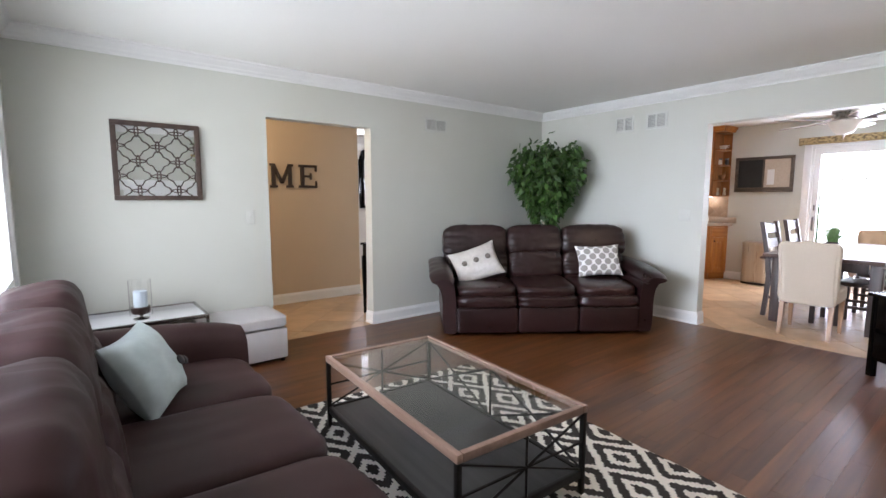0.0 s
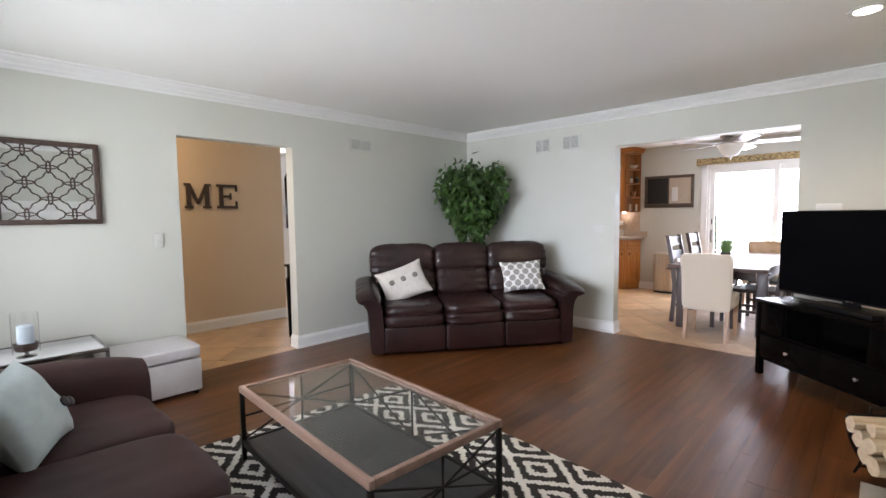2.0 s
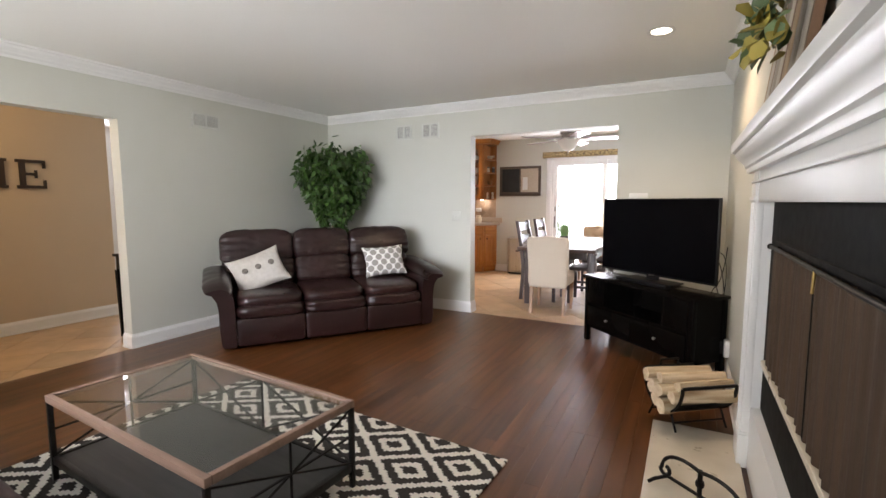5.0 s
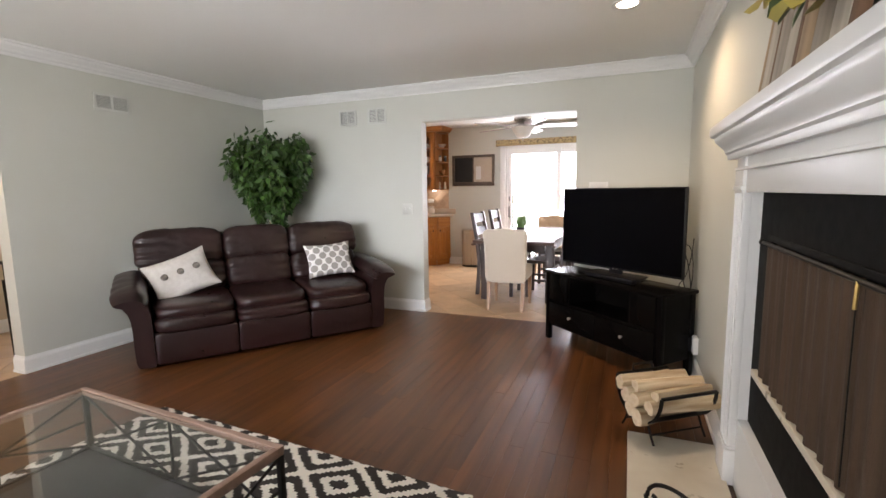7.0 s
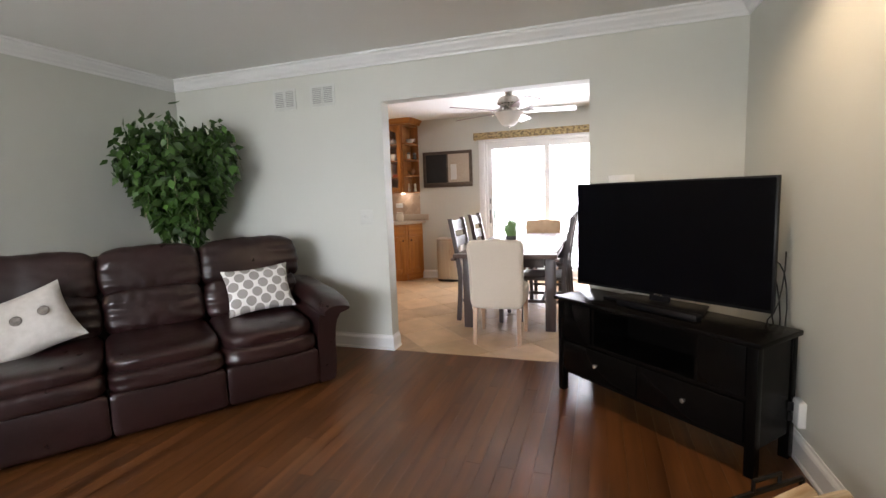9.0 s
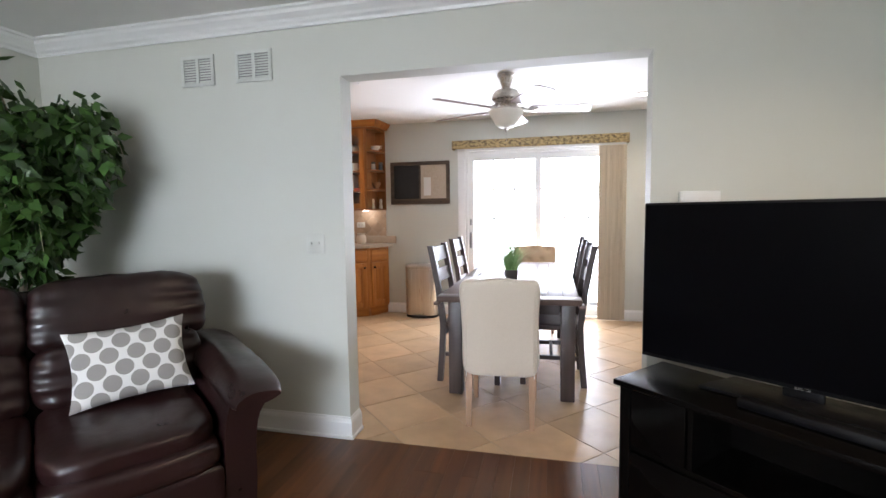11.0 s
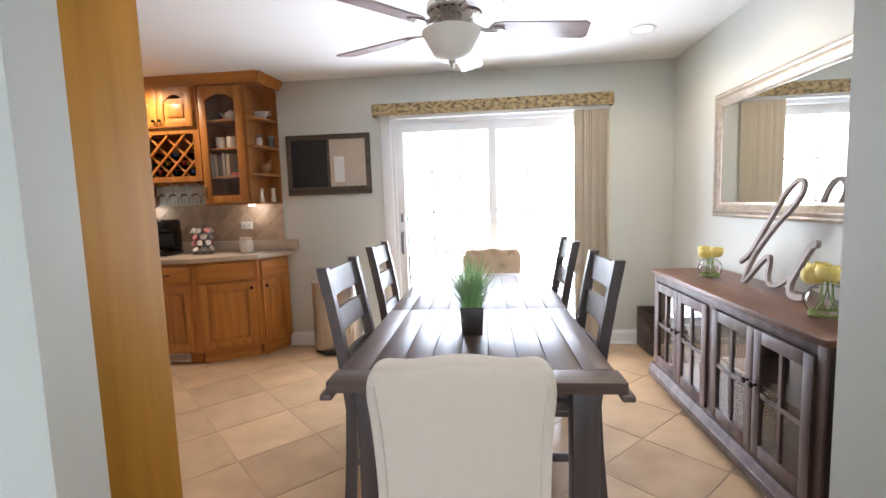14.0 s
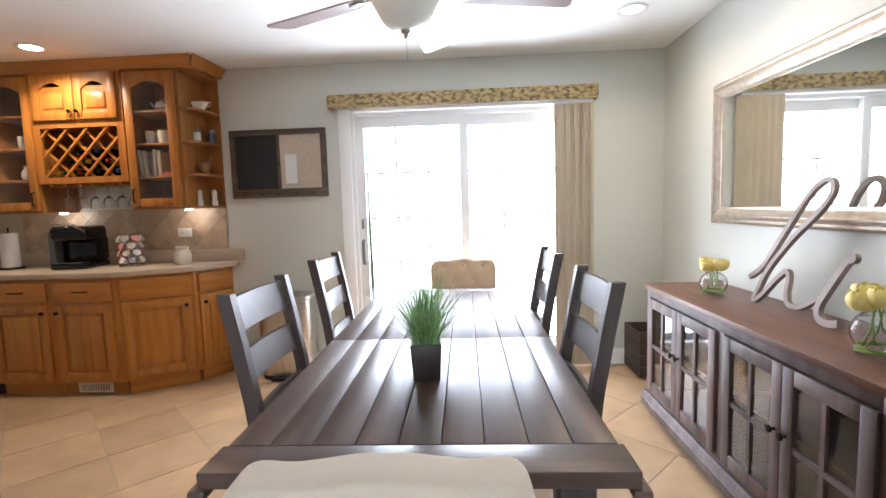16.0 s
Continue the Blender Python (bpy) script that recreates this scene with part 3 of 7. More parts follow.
# ---- coffee table ----
def coffee_table():
    c = thing("coffee_table", "glass-topped coffee table with copper-brown rim and iron frame", "table", pose(-1.570, 1.491, 0.012, 0, 0, -3.6))
    L, W, H, r = 0.630, 0.353, 0.411, 0.027
    for nm, lo, hi in (("long", (-L, -W, H - 0.035), (L, -W + r, H)), ("long", (-L, W - r, H - 0.035), (L, W, H)),
                       ("short", (-L, -W + r + 0.0005, H - 0.035), (-L + r, W - r - 0.0005, H)), ("short", (L - r, -W + r + 0.0005, H - 0.035), (L, W - r - 0.0005, H))):
        part("rim", box(lo, hi, 0.004), M_COPPER, c)
    g = part("glass_top", box((-L + r, -W + r, H - 0.014), (L - r, W - r, H - 0.006)), M_TABLEGLASS, c, "tinted clear glass")
    g.visible_shadow = False
    for sx in (-1, 1):
        for sy in (-1, 1):
            part("leg", box((sx * (L - 0.012) - 0.011, sy * (W - 0.012) - 0.011, 0), (sx * (L - 0.012) + 0.011, sy * (W - 0.012) + 0.011, H - 0.036), 0.002), M_IRON, c)
    part("shelf", box((-L + 0.03, -W + 0.03, 0.085), (L - 0.03, W - 0.03, 0.11), 0.003), M_DARKSHELF, c, "charcoal wooden lower shelf")
    part("shelf_frame", boxes([((-L + 0.024, -W + 0.004, 0.078), (L - 0.024, -W + 0.028, 0.114)), ((-L + 0.024, W - 0.028, 0.078), (L - 0.024, W - 0.004, 0.114)),
                               ((-L + 0.004, -W + 0.024, 0.078), (-L + 0.028, W - 0.024, 0.114)), ((L - 0.028, -W + 0.024, 0.078), (L - 0.004, W - 0.024, 0.114))], 0.002), M_IRON, c)
    z0, z1 = 0.116, H - 0.045
    for sx in (-1, 1):
        x = sx * (L - 0.012)
        part("brace", tube([(x, -W + 0.02, z0), (x, W - 0.02, z1)], 0.006, 6), M_IRON, c)
        part("brace", tube([(x, -W + 0.02, z1), (x, W - 0.02, z0)], 0.006, 6), M_IRON, c)
        part("brace", tube([(x, 0, z0), (x, 0, z1 + 0.01)], 0.006, 6), M_IRON, c)
        part("brace", tube([(x, -W + 0.02, (z0 + z1) / 2), (x, W - 0.02, (z0 + z1) / 2)], 0.006, 6), M_IRON, c)
    for sy in (-1, 1):
        y = sy * (W - 0.012)
        for a, b in ((-L + 0.02, -0.02), (0.02, L - 0.02)):
            if sy > 0:
                part("brace", tube([(a, y, z0), (b, y, z1)], 0.006, 6), M_IRON, c)
                part("brace", tube([(a, y, z1), (b, y, z0)], 0.006, 6), M_IRON, c)
        if sy > 0:
            part("brace", tube([(0, y, z0), (0, y, z1 + 0.01)], 0.006, 6), M_IRON, c)
    return c


coffee_table()


# ---- rug ----
def rug_material():
    m = bpy.data.materials.new("black_white_diamond_weave")
    m.use_nodes = True
    nt = m.node_tree
    b = nt.nodes["Principled BSDF"]
    b.inputs["Roughness"].default_value = 0.95

    def mth(op, a, c=None):
        nd = nt.nodes.new("ShaderNodeMath")
        nd.operation = op
        for k, v in ((0, a), (1, c)):
            if v is None:
                continue
            if isinstance(v, (int, float)):
                nd.inputs[k].default_value = v
            else:
                nt.links.new(v, nd.inputs[k])
        return nd.outputs[0]
    tc = nt.nodes.new("ShaderNodeTexCoord")
    wob = nt.nodes.new("ShaderNodeTexNoise")
    wob.inputs["Scale"].default_value = 9
    nt.links.new(tc.outputs["Object"], wob.inputs[0])
    sp = nt.nodes.new("ShaderNodeSeparateXYZ")
    nt.links.new(tc.outputs["Object"], sp.inputs[0])
    fs = []
    for ax, per in ((0, RUG_PX), (1, RUG_PY)):
        st = 0.0135
        w = mth("ADD", sp.outputs[ax], mth("MULTIPLY", mth("SUBTRACT", wob.outputs[0], 0.5), 0.012))
        q = mth("MULTIPLY", mth("FLOOR", mth("DIVIDE", w, st)), st)
        fs.append(mth("ABSOLUTE", mth("SUBTRACT", mth("FRACT", mth("ADD", mth("DIVIDE", q, per), 20.0 if ax == 0 else 19.775)), 0.5)))
    d = mth("ADD", fs[0], fs[1])
    dd = mth("MINIMUM", d, mth("SUBTRACT", 1.0, d))
    ramp = nt.nodes.new("ShaderNodeValToRGB")
    cr = ramp.color_ramp
    cr.interpolation = "CONSTANT"
    wht, blk = (0.86, 0.82, 0.74, 1), (0.030, 0.024, 0.020, 1)
    cr.elements[0].position, cr.elements[0].color = 0.0, blk
    cr.elements[1].position, cr.elements[1].color = 0.13, wht
    for pos, c in ((0.265, blk), (0.43, wht)):
        e = cr.elements.new(pos)
        e.color = c
    nt.links.new(dd, ramp.inputs[0])
    nz = nt.nodes.new("ShaderNodeTexNoise")
    nz.inputs["Scale"].default_value = 320
    nt.links.new(tc.outputs["Object"], nz.inputs[0])
    mx = nt.nodes.new("ShaderNodeMix")
    mx.data_type = "RGBA"
    mx.blend_type = "MULTIPLY"
    mx.inputs[0].default_value = 0.35
    nt.links.new(ramp.outputs[0], mx.inputs[6])
    nt.links.new(nz.outputs[1], mx.inputs[7])
    nt.links.new(mx.outputs[2], b.inputs["Base Color"])
    bp = nt.nodes.new("ShaderNodeBump")
    bp.inputs["Strength"].default_value = 0.5
    bp.inputs["Distance"].default_value = 0.006
    nt.links.new(nz.outputs[0], bp.inputs["Height"])
    nt.links.new(bp.outputs[0], b.inputs["Normal"])
    return m


RUG_PX, RUG_PY = 0.42, 0.306
bm = bmesh.new()
box((-1.07, -0.80, 0.0), (1.01, 0.87, 0.011), 0.004, bm)
solo("area_rug", bm, rug_material(), "black and white woven rug with stepped diamonds", "rug", pose(-1.44, 1.53, 0.001, 0, 0, -3.6))


# ---- television and its stand ----
def tv_stand():
    s = thing("tv_stand", "black wooden television stand with two drawers", "cabinet", pose(-0.462, 4.685, 0, 0, 0, -42.0))
    W, D, H = 1.20, 0.345, 0.625
    part("top", box((-0.02, -0.02, H - 0.025), (W + 0.02, D, H), 0.005), M_BLACKWOOD, s)
    for x in (0, W - 0.045):
        for y in (0, D - 0.045):
            part("leg", box((x, y, 0), (x + 0.045, y + 0.045, H - 0.026), 0.003), M_BLACKWOOD, s)
    part("side_panel", box((0.006, 0.046, 0.13), (0.028, D - 0.046, H - 0.026)), M_BLACKWOOD, s)
    part("side_panel", box((W - 0.028, 0.046, 0.13), (W - 0.006, D - 0.046, H - 0.026)), M_BLACKWOOD, s)
    part("back_panel", box((0.046, D - 0.03, 0.13), (W - 0.046, D - 0.02, H - 0.026)), M_BLACKWOOD, s)
    part("shelf", box((0.046, 0.01, 0.345), (W - 0.046, D - 0.031, 0.362)), M_BLACKWOOD, s)
    part("bottom_board", box((0.046, 0.01, 0.13), (W - 0.046, D - 0.031, 0.148)), M_BLACKWOOD, s)
    part("divider", box((0.27, 0.012, 0.363), (0.288, D - 0.031, H - 0.026)), M_BLACKWOOD, s)
    part("divider", box((W - 0.288, 0.012, 0.363), (W - 0.27, D - 0.031, H - 0.026)), M_BLACKWOOD, s)
    for x0, x1 in ((0.05, W / 2 - 0.004), (W / 2 + 0.004, W - 0.05)):
        d = part("drawer_front", box((x0, -0.004, 0.155), (x1, 0.012, 0.340), 0.003), M_BLACKWOOD, s)
        part("knob", lathe([(0.0, 0), (0.006, 0), (0.005, 0.010), (0.012, 0.016), (0.012, 0.022), (0.006, 0.026), (0.0, 0.026)], 12), M_NICKEL, d, "small nickel knob").matrix_local = pose((x0 + x1) / 2, -0.004, 0.25, 90, 0, 0)
    for x0, x1 in ((0.05, 0.266), (W - 0.266, W - 0.05)):
        part("door_front", box((x0, 0.0, 0.366), (x1, 0.011, H - 0.03), 0.003), M_BLACKWOOD, s)
    return s


tv_stand()


def television():
    t = thing("television", "large flat black television switched off", "television", pose(0.112, 4.54, 0.626, 0, 0, -36))
    w, z0, z1 = 0.572, 0.045, 0.708
    part("casing", box((-w, 0.004, z0), (w, 0.035, z1), 0.006), M_BLACKPL, t)
    part("rear_casing", box((-w + 0.14, 0.036, z0 + 0.05), (w - 0.14, 0.075, z1 - 0.16), 0.012), M_BLACKPL, t)
    part("screen", box((-w + 0.010, -0.001, z0 + 0.018), (w - 0.010, 0.003, z1 - 0.010)), M_SCREEN, t, "dark glossy screen")
    part("neck", box((-0.06, 0.010, 0.012), (0.06, 0.030, z0 + 0.02), 0.004), M_BLACKPL, t)
    part("base", prism([(-0.30, -0.10), (0.30, -0.10), (0.24, 0.10), (-0.24, 0.10)], 0.0, 0.013, bevel=0.003), M_BLACKPL, t)
    part("badge", box((-0.022, -0.003, z0 + 0.004), (0.022, 0.003, z0 + 0.012)), M_NICKEL, t, "small silver badge")
    return t


television()
solo("soundbar", box((-0.24, -0.03, 0), (0.24, 0.03, 0.035), 0.01), M_BLACKPL, "slim black set-top box on the stand", "electronics", pose(0.08, 4.33, 0.627, 0, 0, -42))
M_CABLE = mat("black_cable", (0.008, 0.008, 0.008), rough=0.5)
bm = bmesh.new()
rng = random.Random(5)
for k in range(4):
    pts = []
    for i in range(14):
        f = i / 13
        pts.append((0.60 + 0.045 * math.sin(f * 6 + k * 1.7), 4.24 + 0.05 * math.cos(f * 5 + k) + 0.02 * k, 0.92 - 0.68 * f + 0.05 * math.sin(f * 11 + k * 2)))
    tube(pts, 0.0035, 6, bm)
solo("cable_bundle", bm, M_CABLE, "loose black cables hanging behind the television", "cable")
o = thing("wall_outlet", "white outlet with black adapters plugged in", "outlet", pose(XR, 4.10, 0.24))
part("plate", box((-0.035, -0.045, -0.06), (-0.001, 0.045, 0.06), 0.006), M_WHITEPL, o)
part("adapter", box((-0.085, 0.005, -0.05), (-0.036, 0.06, -0.005), 0.004), M_BLACKPL, o)
part("adapter", box((-0.080, 0.0, 0.0), (-0.036, 0.05, 0.045), 0.004), M_BLACKPL, o)


# ---- fireplace ----
def fireplace():
    f = thing("fireplace", "white painted fireplace surround with black firebox and mesh curtain", "fireplace")
    fx = XR - 0.032
    zt, pw = FZT, FPW
    for y0, y1, out in ((FY1 - pw, FY1, 1), (FY0, FY0 + pw, -1)):
        lg = part("pilaster", box((fx, y0, 0.0), (XR, y1, 1.455), 0.003), M_TRIM, f)
        part("plinth", box((fx - 0.014, y0 - 0.010, 0.0), (XR, y1 + 0.010, 0.165), 0.004), M_TRIM, lg)
        part("plinth_cap", box((fx - 0.010, y0 - 0.006, 0.1655), (XR, y1 + 0.006, 0.180), 0.004), M_TRIM, lg)
        for a, b in ((0.014, 0.026), (0.050, 0.058), (pw - 0.058, pw - 0.050), (pw - 0.026, pw - 0.014)):
            part("panel_strip", box((fx - 0.007, y0 + a, 0.181), (fx, y0 + b, 1.299), 0.002), M_TRIM, lg)
        part("capital", box((fx - 0.012, y0 - 0.008, 1.312), (XR, y1 + 0.008, 1.330), 0.003), M_TRIM, lg)
        part("capital_bead", box((fx - 0.007, y0 - 0.004, 1.300), (XR, y1 + 0.004, 1.3115), 0.003), M_TRIM, lg)
        part("capital_block", box((fx - 0.006, y0 - 0.003, 1.3305), (XR, y1 + 0.003, 1.395), 0.003), M_TRIM, lg)
    part("frieze", box((fx + 0.008, FY0 + pw, zt), (XR, FY1 - pw, 1.455), 0.002), M_TRIM, f)
    part("frieze_bead", box((fx - 0.010, FY0 - 0.004, 1.3955), (fx + 0.006, FY1 + 0.004, 1.408), 0.003), M_TRIM, f)
    prof = [(o * 0.66, z) for o, z in ((0, 1.45), (0.075, 1.45), (0.082, 1.462), (0.082, 1.474), (0.096, 1.482), (0.100, 1.496), (0.122, 1.512), (0.150, 1.536), (0.158, 1.548), (0.158, 1.556), (0.180, 1.562), (0.186, 1.570), (0.186, 1.605), (0, 1.605))]
    part("mantel_shelf", moulding(prof, (XR, FY1 + 0.075, 0), (XR, FY0 - 0.075, 0), (-1, 0, 0), mitre=(-1, -1)), M_TRIM, f)
    XS = XR + 0.055
    part("base_panel", box((XR, FY0 + pw, 0.0), (XR + T, FY1 - pw, 0.312)), M_TRIM, f)
    for ya, yb in ((FY0 + pw - 0.012, FY0 + pw), (FY1 - pw, FY1 - pw + 0.012)):
        part("reveal", box((XR, ya, 0.0), (XR + T, yb, zt)), M_TRIM, f)
    part("reveal", box((XR, FY0 + pw - 0.012, zt), (XR + T, FY1 - pw + 0.012, zt + 0.012)), M_TRIM, f)
    part("firebox_back", box((XS, FY0 + pw, 0.312), (XR + T, FY1 - pw, zt)), M_SLATE, f)
    y0, y1 = FY0 + pw, FY1 - pw
    zb, zk, side = 0.555, 1.130, 0.17
    # slate frame round the firebox
    part("slate_surround", boxes([((XS - 0.016, y0, 0.312), (XS - 0.001, y1, zb)), ((XS - 0.016, y0, zk), (XS - 0.001, y1, zt)),
                                  ((XS - 0.016, y0, zb), (XS - 0.001, y0 + side, zk)), ((XS - 0.016, y1 - side, zb), (XS - 0.001, y1, zk))]), M_SLATE, f, "black slate surround")
    part("lintel_trim", box((XS - 0.026, y0 + side - 0.02, zk - 0.012), (XS - 0.017, y1 - side + 0.02, zk + 0.010), 0.003), M_SLATE, f)
    part("ledge", box((XS - 0.040, y0 + 0.10, zb), (XS - 0.017, y1 - 0.10, zb + 0.028), 0.003), M_STONE, f, "pale ledge under the curtain")
    # pleated mesh curtain in two halves
    mid = (y0 + y1) / 2
    for a, b in ((y0 + side, mid - 0.004), (mid + 0.004, y1 - side)):
        bm = bmesh.new()
        n = 90
        cols = []
        for i in range(n + 1):
            u = i / n
            y = a + (b - a) * u
            d = 0.006 * math.sin(u * 74 + 2 * math.sin(u * 9)) + 0.004 * math.sin(u * 31 + 1)
            cols.append([bm.verts.new((XS - 0.028 + d * (0.5 + 0.5 * k), y, zb + 0.030 + (zk - 0.015 - zb - 0.030) * (1 - k))) for k in (0, 0.5, 1)])
        for p, q in zip(cols, cols[1:]):
            for k in range(2):
                bm.faces.new((p[k], q[k], q[k + 1], p[k + 1]))
        part("mesh_curtain", bm, M_MESH, f, "brown metal mesh curtain")
    part("curtain_pull", tube([(XS - 0.042, mid, zk - 0.02), (XS - 0.044, mid, zk - 0.085)], 0.0045, 8), M_BRASS, f, "brass pull")
    part("curtain_chain", tube([(XS - 0.042, mid, zk - 0.085), (XS - 0.042, mid - 0.004, zb + 0.06)], 0.0022, 5), M_IRON, f)
    part("curtain_rod", tube([(XS - 0.038, y0 + side - 0.03, zk - 0.020), (XS - 0.038, y1 - side + 0.03, zk - 0.020)], 0.007, 8), M_IRON, f)
    for y in (y0 + side - 0.035, y1 - side + 0.035):
        bm = bmesh.new()
        bmesh.ops.create_uvsphere(bm, u_segments=12, v_segments=8, radius=0.013)
        part("rod_finial", bm, M_IRON, f).matrix_local = pose(XS - 0.038, y, zk - 0.020)
    return f


M_MESH = mat("brown_metal_mesh", (0.085, 0.050, 0.028), (0.045, 0.026, 0.015), scale=30, rough=0.7, metal=0.0, bump=0.5, bscale=500, stretch=(1, 1, 0.06))
M_BRASS = mat("aged_brass", (0.55, 0.38, 0.14), rough=0.3, metal=1.0)
fireplace()
solo("hearth_slab", box((0.24, 0.52, 0.0), (XR - 0.026, 3.14, 0.018), 0.004), M_STONE, "cream polished stone hearth slab on the floor", "hearth")


# ---- log holder ----
RACK = pose(0.415, 3.20, 0.019, 0, 0, 127)


def log_rack():
    r = thing("log_holder", "black curved steel log holder filled with split firewood", "log holder", RACK)
    hw, zt, dp, ln = 0.180, 0.275, 0.195, 0.165

    def arc(k, a0, a1, n):
        return [(hw * k * math.cos(radians(a0 + (a1 - a0) * i / n)), zt + dp * k * math.sin(radians(a0 + (a1 - a0) * i / n))) for i in range(n + 1)]
    bm = bmesh.new()
    rows = [[bm.verts.new((x, y, z)) for x, z in arc(0.985, 212, 328, 16)] for y in (-ln, ln)]
    for i in range(16):
        bm.faces.new((rows[0][i], rows[0][i + 1], rows[1][i + 1], rows[1][i]))
    bmesh.ops.solidify(bm, geom=bm.faces[:], thickness=0.003)
    part("cradle", bm, M_IRON, r, "curved black steel sheet")
    for y in (-ln, ln):
        bm = bmesh.new()
        outer, inner = arc(1.0, 180, 360, 20), arc(0.945, 180, 360, 20)
        vs = [[bm.verts.new((x, y + dy, z)) for (x, z), dy in ((o, -0.008), (o, 0.008), (q, 0.008), (q, -0.008))] for o, q in zip(outer, inner)]
        for p, q in zip(vs, vs[1:]):
            for k in range(4):
                bm.faces.new((p[k], p[(k + 1) % 4], q[(k + 1) % 4], q[k]))
        bm.faces.new(vs[0])
        bm.faces.new(vs[-1][::-1])
        bmesh.ops.recalc_face_normals(bm, faces=bm.faces[:])
        part("rim_bar", bm, M_IRON, r)
        for sx in (-1, 1):
            part("leg", tube([(sx * 0.125, y * 0.96, 0.006), (sx * 0.10, y * 0.96, 0.05), (sx * 0.075, y * 0.96, 0.104)], 0.0065, 8), M_IRON, r)
    for x in (-hw + 0.005, hw - 0.005):
        part("top_bar", box((x - 0.006, -ln, zt - 0.007), (x + 0.006, ln, zt + 0.009), 0.002), M_IRON, r)
    for x in (-0.10, 0.10):
        part("stretcher", tube([(x, -ln * 0.96, 0.05), (x, ln * 0.96, 0.05)], 0.005, 8), M_IRON, r)
    for sx in (-1, 1):
        hx = sx * (hw - 0.004)
        if sx > 0:
            part("handle", tube([(hx, -0.06, zt), (hx, -0.06, zt + 0.042), (hx, 0.06, zt + 0.042), (hx, 0.06, zt)], 0.008, 8), M_IRON, r, "square carrying handle")
    return r


log_rack()
M_BARK = mat("split_log_wood", (0.66, 0.53, 0.36), (0.36, 0.23, 0.12), scale=26, rough=0.85, bump=0.6, bscale=60, stretch=(1, 1, 0.10), per_piece=0.22, low=0.40, high=0.72)
M_ENDGRAIN = mat("log_end_grain", (0.78, 0.64, 0.46), (0.64, 0.48, 0.31), scale=30, rough=0.85, bump=0.3, bscale=90)
rng = random.Random(11)
# rows of place across the cradle, height, radius, shift along the axis
LOGS = ((-0.055, 0.137, 0.046, 0.01), (0.050, 0.135, 0.046, 0.0), (-0.115, 0.205, 0.040, -0.02), (-0.028, 0.214, 0.044, 0.02), (0.062, 0.212, 0.046, 0.0),
        (0.128, 0.250, 0.032, 0.02), (-0.105, 0.268, 0.030, -0.02), (-0.025, 0.285, 0.034, 0.0), (0.060, 0.290, 0.036, 0.03))
for k, (lx, lz, lr, sh) in enumerate(LOGS):
    n = 14
    flat = rng.uniform(0, 6.28)
    flat2 = flat + rng.uniform(1.6, 2.4)
    lump = [rng.uniform(0.92, 1.08) for _ in range(n)]
    out = []
    for i in range(n):
        a = 2 * math.pi * i / n
        r = lr * 0.98 * lump[i] * min(1.0, 0.66 / max(math.cos(a - flat), 0.01), 0.78 / max(math.cos(a - flat2), 0.01) if k % 3 else 1.0)
        out.append((r * math.cos(a), r * math.sin(a)))
    ln = rng.uniform(0.33, 0.40)
    lg = thing("firewood_log", "pale split firewood log in the steel holder", "log",
               RACK @ pose(lx, sh, lz - 0.004, 90, rng.uniform(-2, 2), rng.uniform(-4, 4) - (6 if k > 6 else 0)), "logs in the holder")
    rings = []
    for q in range(11):
        f = q / 10
        bend = 0.006 * math.sin(f * 3.1 + k)
        rings.append([(x * (1 + 0.10 * noise.noise(Vector((x * 30, y * 30, f * 5 + k)))) + bend, y * (1 + 0.10 * noise.noise(Vector((y * 30, x * 30, f * 5 + k * 2)))), -ln / 2 + ln * f) for x, y in out])
    part("bark", loft(rings), M_BARK, lg)
    for s0, s1, ring in ((-ln / 2 - 0.002, -ln / 2 + 0.002, rings[0]), (ln / 2 - 0.002, ln / 2 + 0.002, rings[-1])):
        part("cut_end", prism([(x * 0.97, y * 0.97) for x, y, _ in ring], s0, s1), M_ENDGRAIN, lg, "pale cut end")


